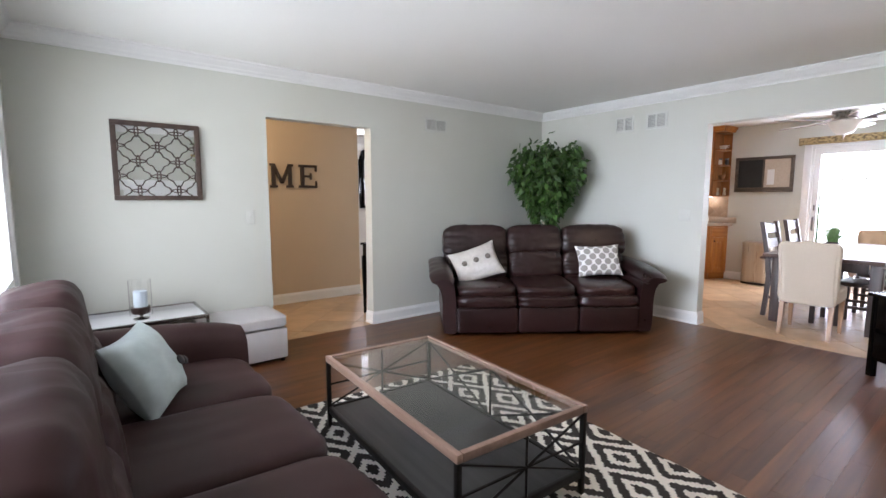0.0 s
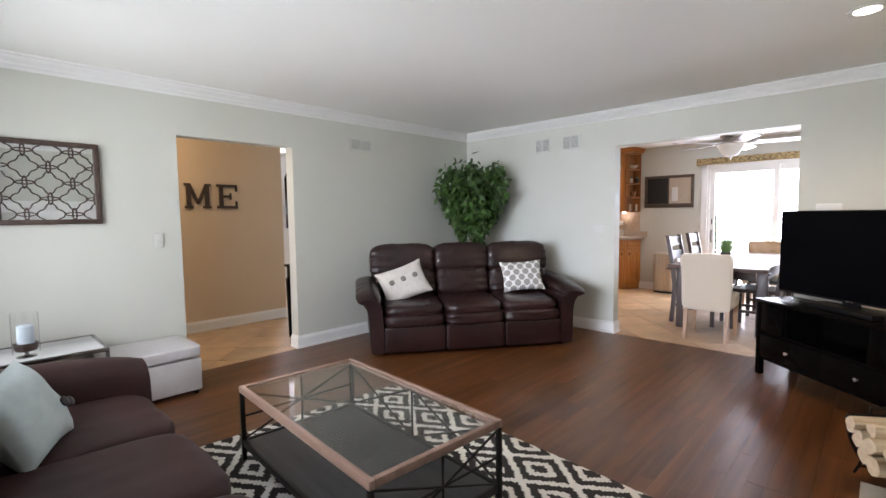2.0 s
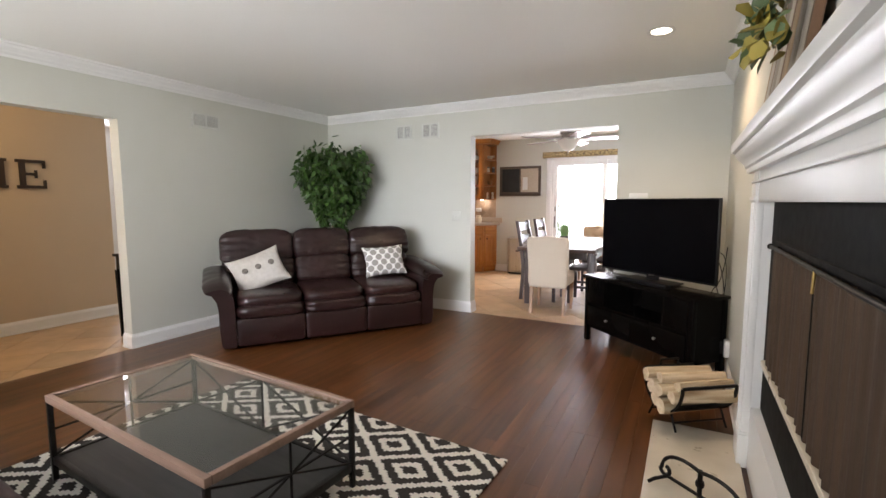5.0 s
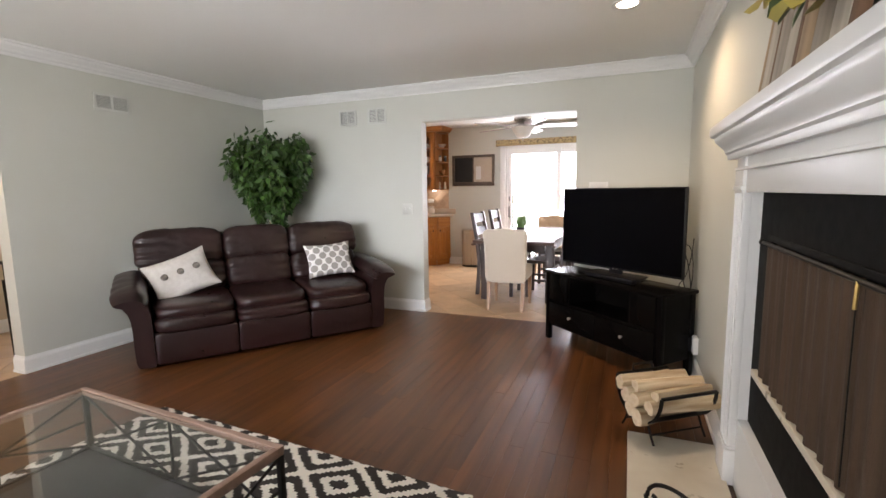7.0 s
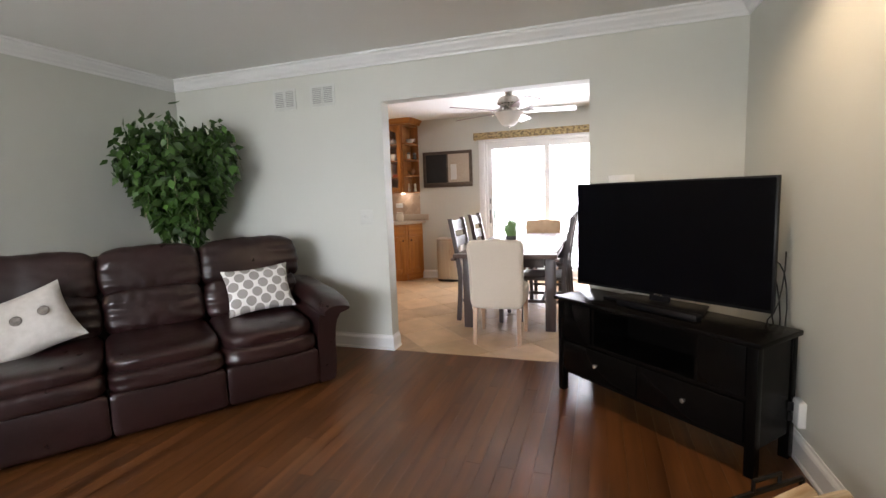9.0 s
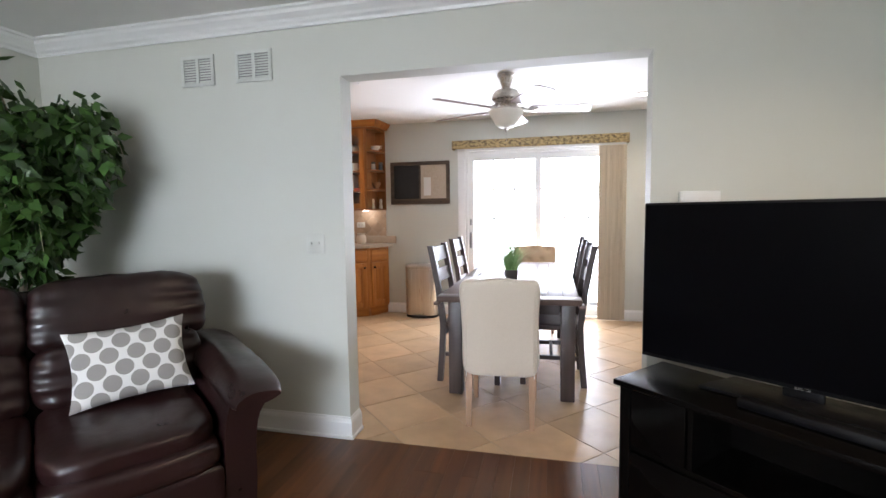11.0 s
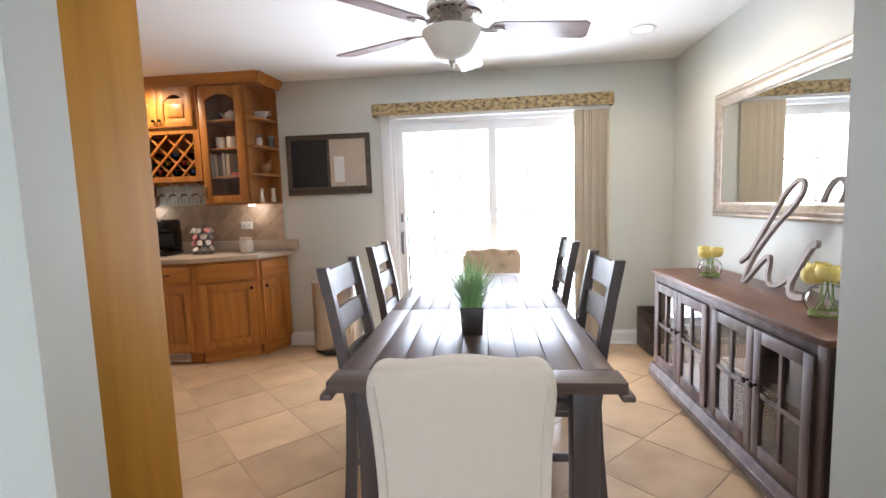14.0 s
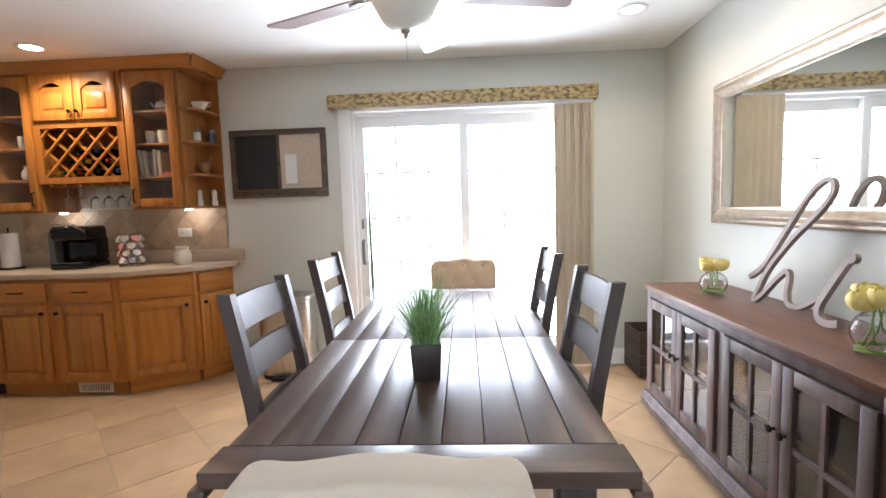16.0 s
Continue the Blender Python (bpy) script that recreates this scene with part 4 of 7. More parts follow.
# ---- dining room: sliding door, valance, blinds ----
def sliding_door():
    d = tagged(thing("door_1", "white sliding glass patio door with muntin grid", "door"), kind="structure")
    y0 = YD - 0.02
    zc = DR_H
    part("casing", box((DR_X0 - 0.09, y0, 0), (DR_X0, YD + 0.0, zc + 0.075), 0.004), M_TRIM, d)
    part("casing", box((DR_X1, y0, 0), (DR_X1 + 0.012, YD, zc + 0.075), 0.004), M_TRIM, d)
    part("casing", box((DR_X0, y0, zc), (DR_X1, YD, zc + 0.075), 0.004), M_TRIM, d)
    part("jamb", box((DR_X0, YD, 0), (DR_X0 + 0.03, YD + T, zc)), M_TRIM, d)
    part("jamb", box((DR_X1 - 0.03, YD, 0), (DR_X1, YD + T, zc)), M_TRIM, d)
    part("head", box((DR_X0 + 0.03, YD, zc - 0.03), (DR_X1 - 0.03, YD + T, zc)), M_TRIM, d)
    part("track", box((DR_X0 + 0.03, YD, -0.002), (DR_X1 - 0.03, YD + T, 0.03)), M_TRIM, d)
    mid = -0.905
    for k, (a, b, yy) in enumerate(((DR_X0 + 0.03, mid + 0.035, YD + 0.025), (mid - 0.035, DR_X1 - 0.03, YD + 0.075))):
        f = part("sash", boxes([((a, yy, 0.03), (a + 0.07, yy + 0.04, zc - 0.03)), ((b - 0.07, yy, 0.03), (b, yy + 0.04, zc - 0.03)),
                                ((a + 0.07, yy, 0.03), (b - 0.07, yy + 0.04, 0.14)), ((a + 0.07, yy, zc - 0.11), (b - 0.07, yy + 0.04, zc - 0.03))]), M_TRIM, d)
        g = part("pane", box((a + 0.07, yy + 0.017, 0.14), (b - 0.07, yy + 0.023, zc - 0.11)), M_GLASS, f)
        g.visible_shadow = False
        n, r = 3, 5
        for i in range(1, n):
            x = a + 0.07 + (b - a - 0.14) * i / n
            part("muntin", box((x - 0.008, yy + 0.008, 0.14), (x + 0.008, yy + 0.015, zc - 0.11)), M_TRIM, f)
        for j in range(1, r):
            z = 0.14 + (zc - 0.25) * j / r
            part("muntin", box((a + 0.07, yy + 0.009, z - 0.008), (b - 0.07, yy + 0.014, z + 0.008)), M_TRIM, f)
        if k == 0:
            h = part("handle", loft([[(a + 0.035 + 0.013 * math.cos(q), yy - 0.001 - dy, 0.95 + hz + 0.013 * math.sin(q) * 0.3) for q in [i * math.pi / 4 for i in range(8)]]
                                     for dy, hz in ((0, -0.10), (0.03, -0.085), (0.035, 0), (0.03, 0.085), (0, 0.10))]), M_HANDLE, f, "grey pull handle")
            part("lock", box((a + 0.025, yy - 0.012, 1.14), (a + 0.045, yy - 0.001, 1.22), 0.003), M_HANDLE, f)
    return d


M_HANDLE = mat("grey_metal_handle", (0.22, 0.23, 0.23), rough=0.4, metal=0.7)
sliding_door()
M_VALANCE = mat("mottled_gold_fabric", (0.46, 0.34, 0.16), (0.13, 0.095, 0.05), scale=34, rough=0.8, bump=0.3, bscale=90, low=0.42, high=0.62, stretch=(0.8, 1, 1.2))
v = thing("window_valance", "gold and brown mottled fabric valance box over the door", "valance")
part("front", box((-1.94, 8.355, 2.070), (0.105, 8.37, 2.172), 0.004), M_VALANCE, v)
part("return", box((-1.94, 8.371, 2.070), (-1.926, YD - 0.001, 2.172), 0.002), M_VALANCE, v)
part("return", box((0.091, 8.371, 2.070), (0.105, YD - 0.001, 2.172), 0.002), M_VALANCE, v)
part("top_board", box((-1.925, 8.371, 2.160), (0.090, YD - 0.001, 2.171)), M_TRIM, v)
M_BLIND = mat("cream_vinyl_slat", (0.66, 0.58, 0.46), (0.62, 0.54, 0.42), scale=6, rough=0.5, per_piece=0.05)
vb = thing("vertical_blind", "cream vertical blind slats stacked beside the glass door", "blind")
part("headrail", box((-1.75, 8.395, 2.045), (0.08, 8.435, 2.068), 0.003), M_TRIM, vb)
for i in range(17):
    x = -0.195 + i * 0.0165
    part("slat", box((-0.001, -0.040, 0), (0.001, 0.040, 2.02)), M_BLIND, vb).matrix_local = pose(x, 8.408, 0.025, 0, 0, -38 + 9 * math.sin(i * 1.7))


# ---- outdoors ----
M_GRASS = mat("lawn", (0.10, 0.16, 0.045), (0.07, 0.12, 0.03), scale=3, rough=0.9, bump=0.5, bscale=60)
M_PATIO = mat("pale_concrete", (0.55, 0.53, 0.49), (0.48, 0.46, 0.42), scale=3, rough=0.8, bump=0.2, bscale=80)
M_HEDGE = mat("hedge_leaf", (0.06, 0.12, 0.03), (0.10, 0.18, 0.05), scale=3, rough=0.6)
tagged(solo("ground_lawn", boxes([((-400, -400, -0.5), (400, 400, -0.25))]), M_GRASS, "green lawn round the house", "ground"), kind="structure")
tagged(solo("pavement_patio", boxes([((-4.5, YD + T + 0.005, -0.25), (2.6, 12.6, -0.06))]), M_PATIO, "pale concrete patio outside the glass door", "pavement"), kind="structure")
bm = bmesh.new()
rng = random.Random(21)
for i in range(2600):
    a = rng.uniform(-16, 15)
    z = rng.uniform(-0.25, 1.5 + 0.5 * math.sin(a * 0.7))
    c = Vector((a, 17 + rng.uniform(-0.5, 0.7), z))
    u = Vector((rng.uniform(-1, 1), rng.uniform(-1, 1), rng.uniform(-1, 1))).normalized() * rng.uniform(0.10, 0.22)
    w = u.cross(Vector((rng.uniform(-1, 1), rng.uniform(-1, 1), rng.uniform(-1, 1)))).normalized() * 0.10
    bm.faces.new([bm.verts.new(c + q) for q in (-u, w * 0.8, u, -w * 0.8)])
tagged(solo("hedge_leaves", bm, M_HEDGE, "dense green hedge beyond the patio", "hedge"), kind="stuff")


# ---- oak kitchen ----
def raised_door(name, w, h, parent, m, arch=False, knob=None, material=None):
    """A framed cabinet door, lower left corner at the origin of m, facing -y."""
    mt = material or M_OAK
    st = 0.058
    bm = bmesh.new()
    box((0, -0.020, 0), (st, 0, h), 0.003, bm)
    box((w - st, -0.020, 0), (w, 0, h), 0.003, bm)
    box((st, -0.019, 0), (w - st, 0, st), 0.002, bm)
    if arch:
        n = 12
        pts = [(st, h)] + [(w - st, h)]
        arc = [(w - st - (w - 2 * st) * i / n, h - st - 0.055 + 0.055 * math.sin(math.pi * i / n)) for i in range(n + 1)]
        prism([(x, z) for x, z in pts + arc], -0.019, 0.0, bm, Matrix(((1, 0, 0, 0), (0, 0, 1, 0), (0, 1, 0, 0), (0, 0, 0, 1))))
    else:
        box((st, -0.019, h - st), (w - st, 0, h), 0.002, bm)
    d = part(name, bm, mt, parent)
    d.matrix_local = m
    bm = bmesh.new()
    hh = h - st - (0.03 if arch else 0)
    box((st - 0.004, -0.009, st - 0.004), (w - st + 0.004, -0.003, hh if arch else h - st + 0.004), 0, bm)
    box((st + 0.022, -0.017, st + 0.022), (w - st - 0.022, -0.009, hh - 0.045 if arch else h - st - 0.022), 0.006, bm)
    part("panel", bm, M_OAK, d)
    if knob:
        part("knob", lathe([(0.0, 0), (0.006, 0), (0.005, 0.012), (0.014, 0.018), (0.013, 0.026), (0.0, 0.028)], 12), M_BRONZE, d, "dark bronze knob").matrix_local = pose(knob[0], -0.020, knob[1], 90, 0, 0)
    return d


M_BRONZE = mat("dark_bronze", (0.020, 0.014, 0.010), rough=0.35, metal=0.8)
FB = 7.92
BZ0, BZ1 = 0.10, 0.87
# straight base cabinets
for i, (a, b) in enumerate(((-4.375, -3.895), (-3.893, -3.415))):
    w = b - a
    c = thing("base_cabinet", "honey oak base cabinet with one drawer under the counter", "cabinet", pose(a, FB, 0), "oak base cabinets")
    part("body", box((0.0, 0.0, BZ0), (w, 0.555, BZ1), 0.002), M_OAK, c)
    part("toe_kick", box((0.0, 0.05, 0.0), (w, 0.555, BZ0 - 0.0005)), M_OAKX, c)
    raised_door("door", w - 0.05, 0.555, c, pose(0.025, -0.0005, 0.125), knob=((w - 0.05 - 0.03, 0.50) if i == 0 else (0.03, 0.50)))
    dr = part("drawer_front", box((0.025, -0.020, 0.705), (w - 0.025, -0.0005, 0.845), 0.004), M_OAKX, c)
    part("pull", tube([(w / 2 - 0.05, -0.022, 0.775), (w / 2 - 0.045, -0.042, 0.775), (w / 2 + 0.045, -0.042, 0.775), (w / 2 + 0.05, -0.022, 0.775)], 0.005, 8), M_BRONZE, dr, "dark bronze pull")
# two angled end cabinets
ANG = ((-3.413, FB), (-2.985, 8.175), (-2.835, YD - 0.002))
for k in range(2):
    (ax, ay), (bx, by) = ANG[k], ANG[k + 1]
    w = math.hypot(bx - ax, by - ay)
    rz = math.degrees(math.atan2(by - ay, bx - ax))
    c = thing("base_cabinet", "honey oak angled end cabinet with one drawer", "cabinet", pose(ax, ay, 0, 0, 0, rz), "oak base cabinets")
    inv = pose(ax, ay, 0, 0, 0, rz).inverted()
    foot = [(ax, ay), (bx, by), (bx, YD - 0.002), (ax, YD - 0.002)] if k == 0 else [(ax + 0.001, ay), (bx, by), (ax + 0.001, YD - 0.002)]
    loc = [tuple((inv @ Vector((x, y, 0)))[:2]) for x, y in foot]
    part("body", prism(loc, BZ0, BZ1), M_OAK, c)
    cen = (sum(p[0] for p in loc) / len(loc), sum(p[1] for p in loc) / len(loc))
    part("toe_kick", prism([(cen[0] + (x - cen[0]) * 0.9, cen[1] + (y - cen[1]) * 0.9) for x, y in loc], 0.0, BZ0 - 0.0005), M_OAKX, c)
    raised_door("door", w - 0.06, 0.555, c, pose(0.03, -0.0005, 0.125), knob=((w - 0.09, 0.50) if k == 0 else (0.03, 0.50)))
    part("drawer_front", box((0.03, -0.020, 0.705), (w - 0.03, -0.0005, 0.845), 0.004), M_OAKX, c)
reg = thing("floor_register", "white slotted vent grille in the cabinet toe kick", "vent", pose(-3.66, FB + 0.045, 0.05))
part("frame", boxes([((-0.13, -0.008, -0.036), (0.13, 0.004, -0.026)), ((-0.13, -0.008, 0.026), (0.13, 0.004, 0.036)), ((-0.13, -0.008, -0.026), (-0.12, 0.004, 0.026)), ((0.12, -0.008, -0.026), (0.13, 0.004, 0.026))]), M_WHITEPL, reg)
for i in range(12):
    part("slat", box((-0.112 + i * 0.0195, -0.006, -0.026), (-0.106 + i * 0.0195, 0.003, 0.026)), M_WHITEPL, reg)
# dishwasher at the end of the run
dw = thing("dishwasher", "stainless dishwasher with black control strip", "dishwasher", pose(-4.98, FB, 0))
part("body", box((0.0, 0.02, 0.10), (0.60, 0.55, 0.868)), M_BLACKPL, dw)
part("door", box((0.004, -0.012, 0.12), (0.596, 0.019, 0.74), 0.005), M_STEEL, dw)
part("control_strip", box((0.004, -0.012, 0.745), (0.596, 0.019, 0.865), 0.005), M_BLACKPL, dw)
part("toe_kick", box((0.0, 0.06, 0.0), (0.60, 0.5, 0.099)), M_BLACKPL, dw)
# counter
out = [(XK + 0.002, FB - 0.03), (-3.42, FB - 0.03), (-2.955, 8.145), (-2.77, YD - 0.002), (XK + 0.002, YD - 0.002)]
cn = thing("countertop", "beige speckled laminate counter with short backsplash", "countertop")
part("slab", prism(out, BZ1 + 0.001, 0.911, bevel=0.005), M_COUNTER, cn)
part("upstand", box((XK + 0.002, YD - 0.024, 0.912), (-2.72, YD - 0.0015, 1.01), 0.004), M_COUNTER, cn)

# backsplash tiles on the diagonal
M_SPLASH = mat("tan_backsplash_tile", (0.46, 0.34, 0.24), (0.35, 0.25, 0.17), scale=9, rough=0.42, bump=0.1, bscale=60, per_piece=0.16)
bs = thing("backsplash", "tan stone tiles set diagonally above the counter", "backsplash")
part("mortar", box((XK + 0.002, YD - 0.006, 1.011), (-2.855, YD - 0.0015, 1.36)), M_GROUT, bs)


# ---- upper cabinets ----
UZ0, UZ1, UY = 1.345, 2.36, 8.14


def shelf_stack(parent, x0, x1, y0, y1, zs):
    for z in zs:
        part("shelf", box((x0, y0, z), (x1, y1, z + 0.016), 0.002), M_OAKSHADE, parent)


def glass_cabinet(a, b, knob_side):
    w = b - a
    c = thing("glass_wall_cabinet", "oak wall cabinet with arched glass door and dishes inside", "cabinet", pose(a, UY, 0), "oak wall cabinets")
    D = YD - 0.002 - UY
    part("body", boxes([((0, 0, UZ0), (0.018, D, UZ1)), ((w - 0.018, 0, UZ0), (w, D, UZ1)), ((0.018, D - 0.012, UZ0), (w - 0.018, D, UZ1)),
                        ((0.018, 0, UZ0), (w - 0.018, D - 0.012, UZ0 + 0.018)), ((0.018, 0, UZ1 - 0.018), (w - 0.018, D - 0.012, UZ1))]), M_OAKSHADE, c)
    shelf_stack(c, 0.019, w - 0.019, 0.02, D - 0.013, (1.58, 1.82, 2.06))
    h = UZ1 - UZ0 - 0.04
    st = 0.062
    bm = bmesh.new()
    dw_, x0 = w - 0.02, 0.01
    box((x0, -0.021, UZ0 + 0.02), (x0 + st, -0.001, UZ1 - 0.02), 0.003, bm)
    box((x0 + dw_ - st, -0.021, UZ0 + 0.02), (x0 + dw_, -0.001, UZ1 - 0.02), 0.003, bm)
    box((x0 + st, -0.020, UZ0 + 0.02), (x0 + dw_ - st, -0.001, UZ0 + 0.02 + st), 0.002, bm)
    n = 12
    zt = UZ1 - 0.02
    arc = [(x0 + dw_ - st - (dw_ - 2 * st) * i / n, zt - st - 0.05 + 0.05 * math.sin(math.pi * i / n)) for i in range(n + 1)]
    prism([(x0 + st, zt), (x0 + dw_ - st, zt)] + arc, -0.020, -0.001, bm, Matrix(((1, 0, 0, 0), (0, 0, 1, 0), (0, 1, 0, 0), (0, 0, 0, 1))))
    d = part("door", bm, M_OAK, c)
    g = part("pane", box((x0 + st - 0.005, -0.012, UZ0 + 0.02 + st - 0.005), (x0 + dw_ - st + 0.005, -0.009, zt - st)), M_GLASS, d)
    g.visible_shadow = False
    kx = x0 + 0.03 if knob_side < 0 else x0 + dw_ - 0.03
    part("pull", tube([(kx, -0.022, 1.40), (kx, -0.042, 1.405), (kx, -0.042, 1.495), (kx, -0.022, 1.50)], 0.005, 8), M_BRONZE, d, "dark bronze pull")
    return c


glass_cabinet(-3.385, -2.985, -1)
glass_cabinet(-4.50, -4.092, 1)


def wine_cabinet():
    a, b = -4.09, -3.387
    w = b - a
    D = YD - 0.002 - UY
    c = thing("wine_rack_cabinet", "oak cabinet with arched doors over a lattice wine rack", "cabinet", pose(a, UY, 0), "oak wall cabinets")
    z0 = 1.56
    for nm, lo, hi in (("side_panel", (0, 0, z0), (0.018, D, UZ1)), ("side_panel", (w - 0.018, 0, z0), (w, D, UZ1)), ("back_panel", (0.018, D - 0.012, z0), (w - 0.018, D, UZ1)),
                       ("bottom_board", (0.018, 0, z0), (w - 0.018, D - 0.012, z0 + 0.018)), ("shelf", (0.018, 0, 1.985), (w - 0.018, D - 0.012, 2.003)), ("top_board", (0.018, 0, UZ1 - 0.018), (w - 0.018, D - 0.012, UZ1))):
        part(nm, box(lo, hi), M_OAKSHADE, c)
    part("face_frame", boxes([((0, -0.018, z0), (0.055, -0.0005, UZ1)), ((w - 0.055, -0.018, z0), (w, -0.0005, UZ1)), ((0.055, -0.018, z0), (w - 0.055, -0.0005, z0 + 0.045)),
                              ((0.055, -0.018, 1.965), (w - 0.055, -0.0005, 2.03)), ((0.055, -0.018, UZ1 - 0.04), (w - 0.055, -0.0005, UZ1))]), M_OAK, c)
    dw_ = (w - 0.06) / 2
    for i in range(2):
        raised_door("door", dw_ - 0.006, 0.325, c, pose(0.03 + i * dw_ + 0.003, -0.019, 2.02), arch=True, knob=((dw_ - 0.03, 0.055) if i == 0 else (0.025, 0.055)))
    # lattice
    x0, x1, za, zb = 0.055, w - 0.055, z0 + 0.045, 1.965
    pitch = 0.152
    for s in (1, -1):
        for k in range(-6, 12):
            xs = x0 + k * pitch
            pts = []
            for q in range(81):
                x = x0 + (x1 - x0) * q / 80
                z = za + (x - xs) if s > 0 else zb - (x - xs)
                if za <= z <= zb:
                    pts.append((x, z))
            if len(pts) > 4:
                (xa, zz0), (xb, zz1) = pts[0], pts[-1]
                ln = math.hypot(xb - xa, zz1 - zz0)
                part("lattice_slat", box((0, 0.0, -0.007), (ln, 0.02, 0.007)), M_OAK, c).matrix_local = pose(xa, -0.012 + (0.0 if s > 0 else 0.021), zz0, 0, -math.degrees(math.atan2(zz1 - zz0, xb - xa)), 0)
    # stemware rails
    for i in range(6):
        part("stemware_rail", box((0.07 + i * 0.108, 0.0, z0 - 0.022), (0.095 + i * 0.108, D - 0.02, z0 - 0.001)), M_OAK, c)
    return c


wine_cabinet()
# cornice along the uppers
CORN = ((0, UZ1 + 0.001), (0.022, UZ1 + 0.001), (0.026, UZ1 + 0.02), (0.055, UZ1 + 0.055), (0.060, ZC - 0.001), (0, ZC - 0.001))
co = thing("cabinet_cornice", "oak crown strip joining the wall cabinets to the ceiling", "cornice")
part("front_run", moulding(CORN, (-4.50, UY - 0.001, 0), (-2.86, UY - 0.001, 0), (0, -1, 0), mitre=(0, -0.6)), M_OAKX, co)
part("side_run", moulding(CORN, (-2.86, UY - 0.001, 0), (-2.835, YD - 0.002, 0), (1, 0, 0), mitre=(-1, 0)), M_OAK, co)
part("filler", box((-4.50, UY, UZ1 + 0.001), (-2.862, YD - 0.002, ZC - 0.001)), M_OAKSHADE, co)
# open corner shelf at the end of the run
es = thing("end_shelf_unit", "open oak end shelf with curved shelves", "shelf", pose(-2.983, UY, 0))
part("back_panel", box((0.0, YD - 0.002 - UY - 0.012, UZ0), (0.135, YD - 0.002 - UY, UZ1)), M_OAKSHADE, es)
part("side_panel", box((0.0, 0.0, UZ0), (0.012, YD - 0.002 - UY - 0.013, UZ1)), M_OAKSHADE, es)
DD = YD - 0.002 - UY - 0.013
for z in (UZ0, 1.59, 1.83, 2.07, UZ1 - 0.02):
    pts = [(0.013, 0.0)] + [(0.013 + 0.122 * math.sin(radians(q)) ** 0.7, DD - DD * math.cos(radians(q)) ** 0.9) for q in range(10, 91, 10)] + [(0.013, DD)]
    part("shelf", prism(pts, z, z + 0.018), M_OAKSHADE, es)

# tall oak panel and cupboard beside the opening
M_PANEL = wood("golden_oak_panel", (0.36, 0.165, 0.014), (0.28, 0.122, 0.010), along=2, grain=16, rough=0.6, spec=0.10)
tc = thing("tall_oak_cabinet", "tall oak pantry side panel beside the opening", "cabinet")
part("side_panel", box((-2.17, YD0 + 0.002, 0.0), (-2.15, 5.89, ZC - 0.002), 0.002), M_PANEL, tc)
part("cornice", box((-2.149, YD0 + 0.002, 2.235), (-2.10, 5.95, 2.30), 0.006), M_TRIM, tc, "white moulded cornice")
part("body", box((-3.05, YD0 + 0.002, 0.10), (-2.171, 5.86, ZC - 0.002)), M_OAK, tc)
part("toe_kick", box((-3.05, YD0 + 0.002, 0.0), (-2.171, 5.81, 0.099)), M_OAKX, tc)
raised_door("door", 0.43, 2.2, tc, pose(-2.175, 5.8605, 0.13, 0, 0, 180))
raised_door("door", 0.43, 2.2, tc, pose(-2.61, 5.8605, 0.13, 0, 0, 180))


# ---- dining table ----
def dining_table():
    t = thing("dining_table", "dark grey-brown plank dining table with breadboard ends", "table", pose(-1.022, 6.78, 0, 0, 0, 0.3))
    X, Y, z0, z1 = 0.455, 1.085, 0.712, 0.750
    part("breadboard_end", box((-X - 0.012, -Y, z0), (X + 0.012, -Y + 0.115, z1), 0.004), M_TABLEX, t)
    part("breadboard_end", box((-X - 0.012, Y - 0.115, z0), (X + 0.012, Y, z1), 0.004), M_TABLEX, t)
    n = 9
    seam = -0.10
    for a, b in ((-Y + 0.1165, seam - 0.0012), (seam + 0.0012, Y - 0.1165)):
        for i in range(n):
            w = 2 * X / n
            part("plank", box((-X + i * w + 0.0012, a, z0 + 0.002), (-X + (i + 1) * w - 0.0012, b, z1 - 0.0005), 0.0012), M_GREYWOOD, t)
    for sx in (-1, 1):
        part("corner_cap", box((sx * X - 0.02 + sx * 0.012, -Y - 0.008, z0 - 0.022), (sx * X + 0.02 + sx * 0.012, -Y + 0.10, z0 - 0.0005), 0.006), M_TABLEX, t)
        part("apron", box((sx * (X - 0.06) - 0.011, -Y + 0.28, 0.60), (sx * (X - 0.06) + 0.011, Y - 0.28, z0 - 0.0005)), M_GREYWOODZ, t)
        for sy in (-1, 1):
            part("leg", box((sx * (X - 0.065) - 0.048, sy * (Y - 0.27) - 0.048, 0), (sx * (X - 0.065) + 0.048, sy * (Y - 0.27) + 0.048, z0 - 0.001), 0.006), M_GREYWOODZ, t)
    for sy in (-1, 1):
        part("apron", box((-X + 0.125, sy * (Y - 0.25) - 0.011, 0.60), (X - 0.125, sy * (Y - 0.25) + 0.011, z0 - 0.0005)), M_GREYWOODZ, t)
    return t


M_TABLEX = wood("grey_brown_end_wood", (0.118, 0.076, 0.062), (0.070, 0.045, 0.037), along=0, grain=20, rough=0.34)
dining_table()


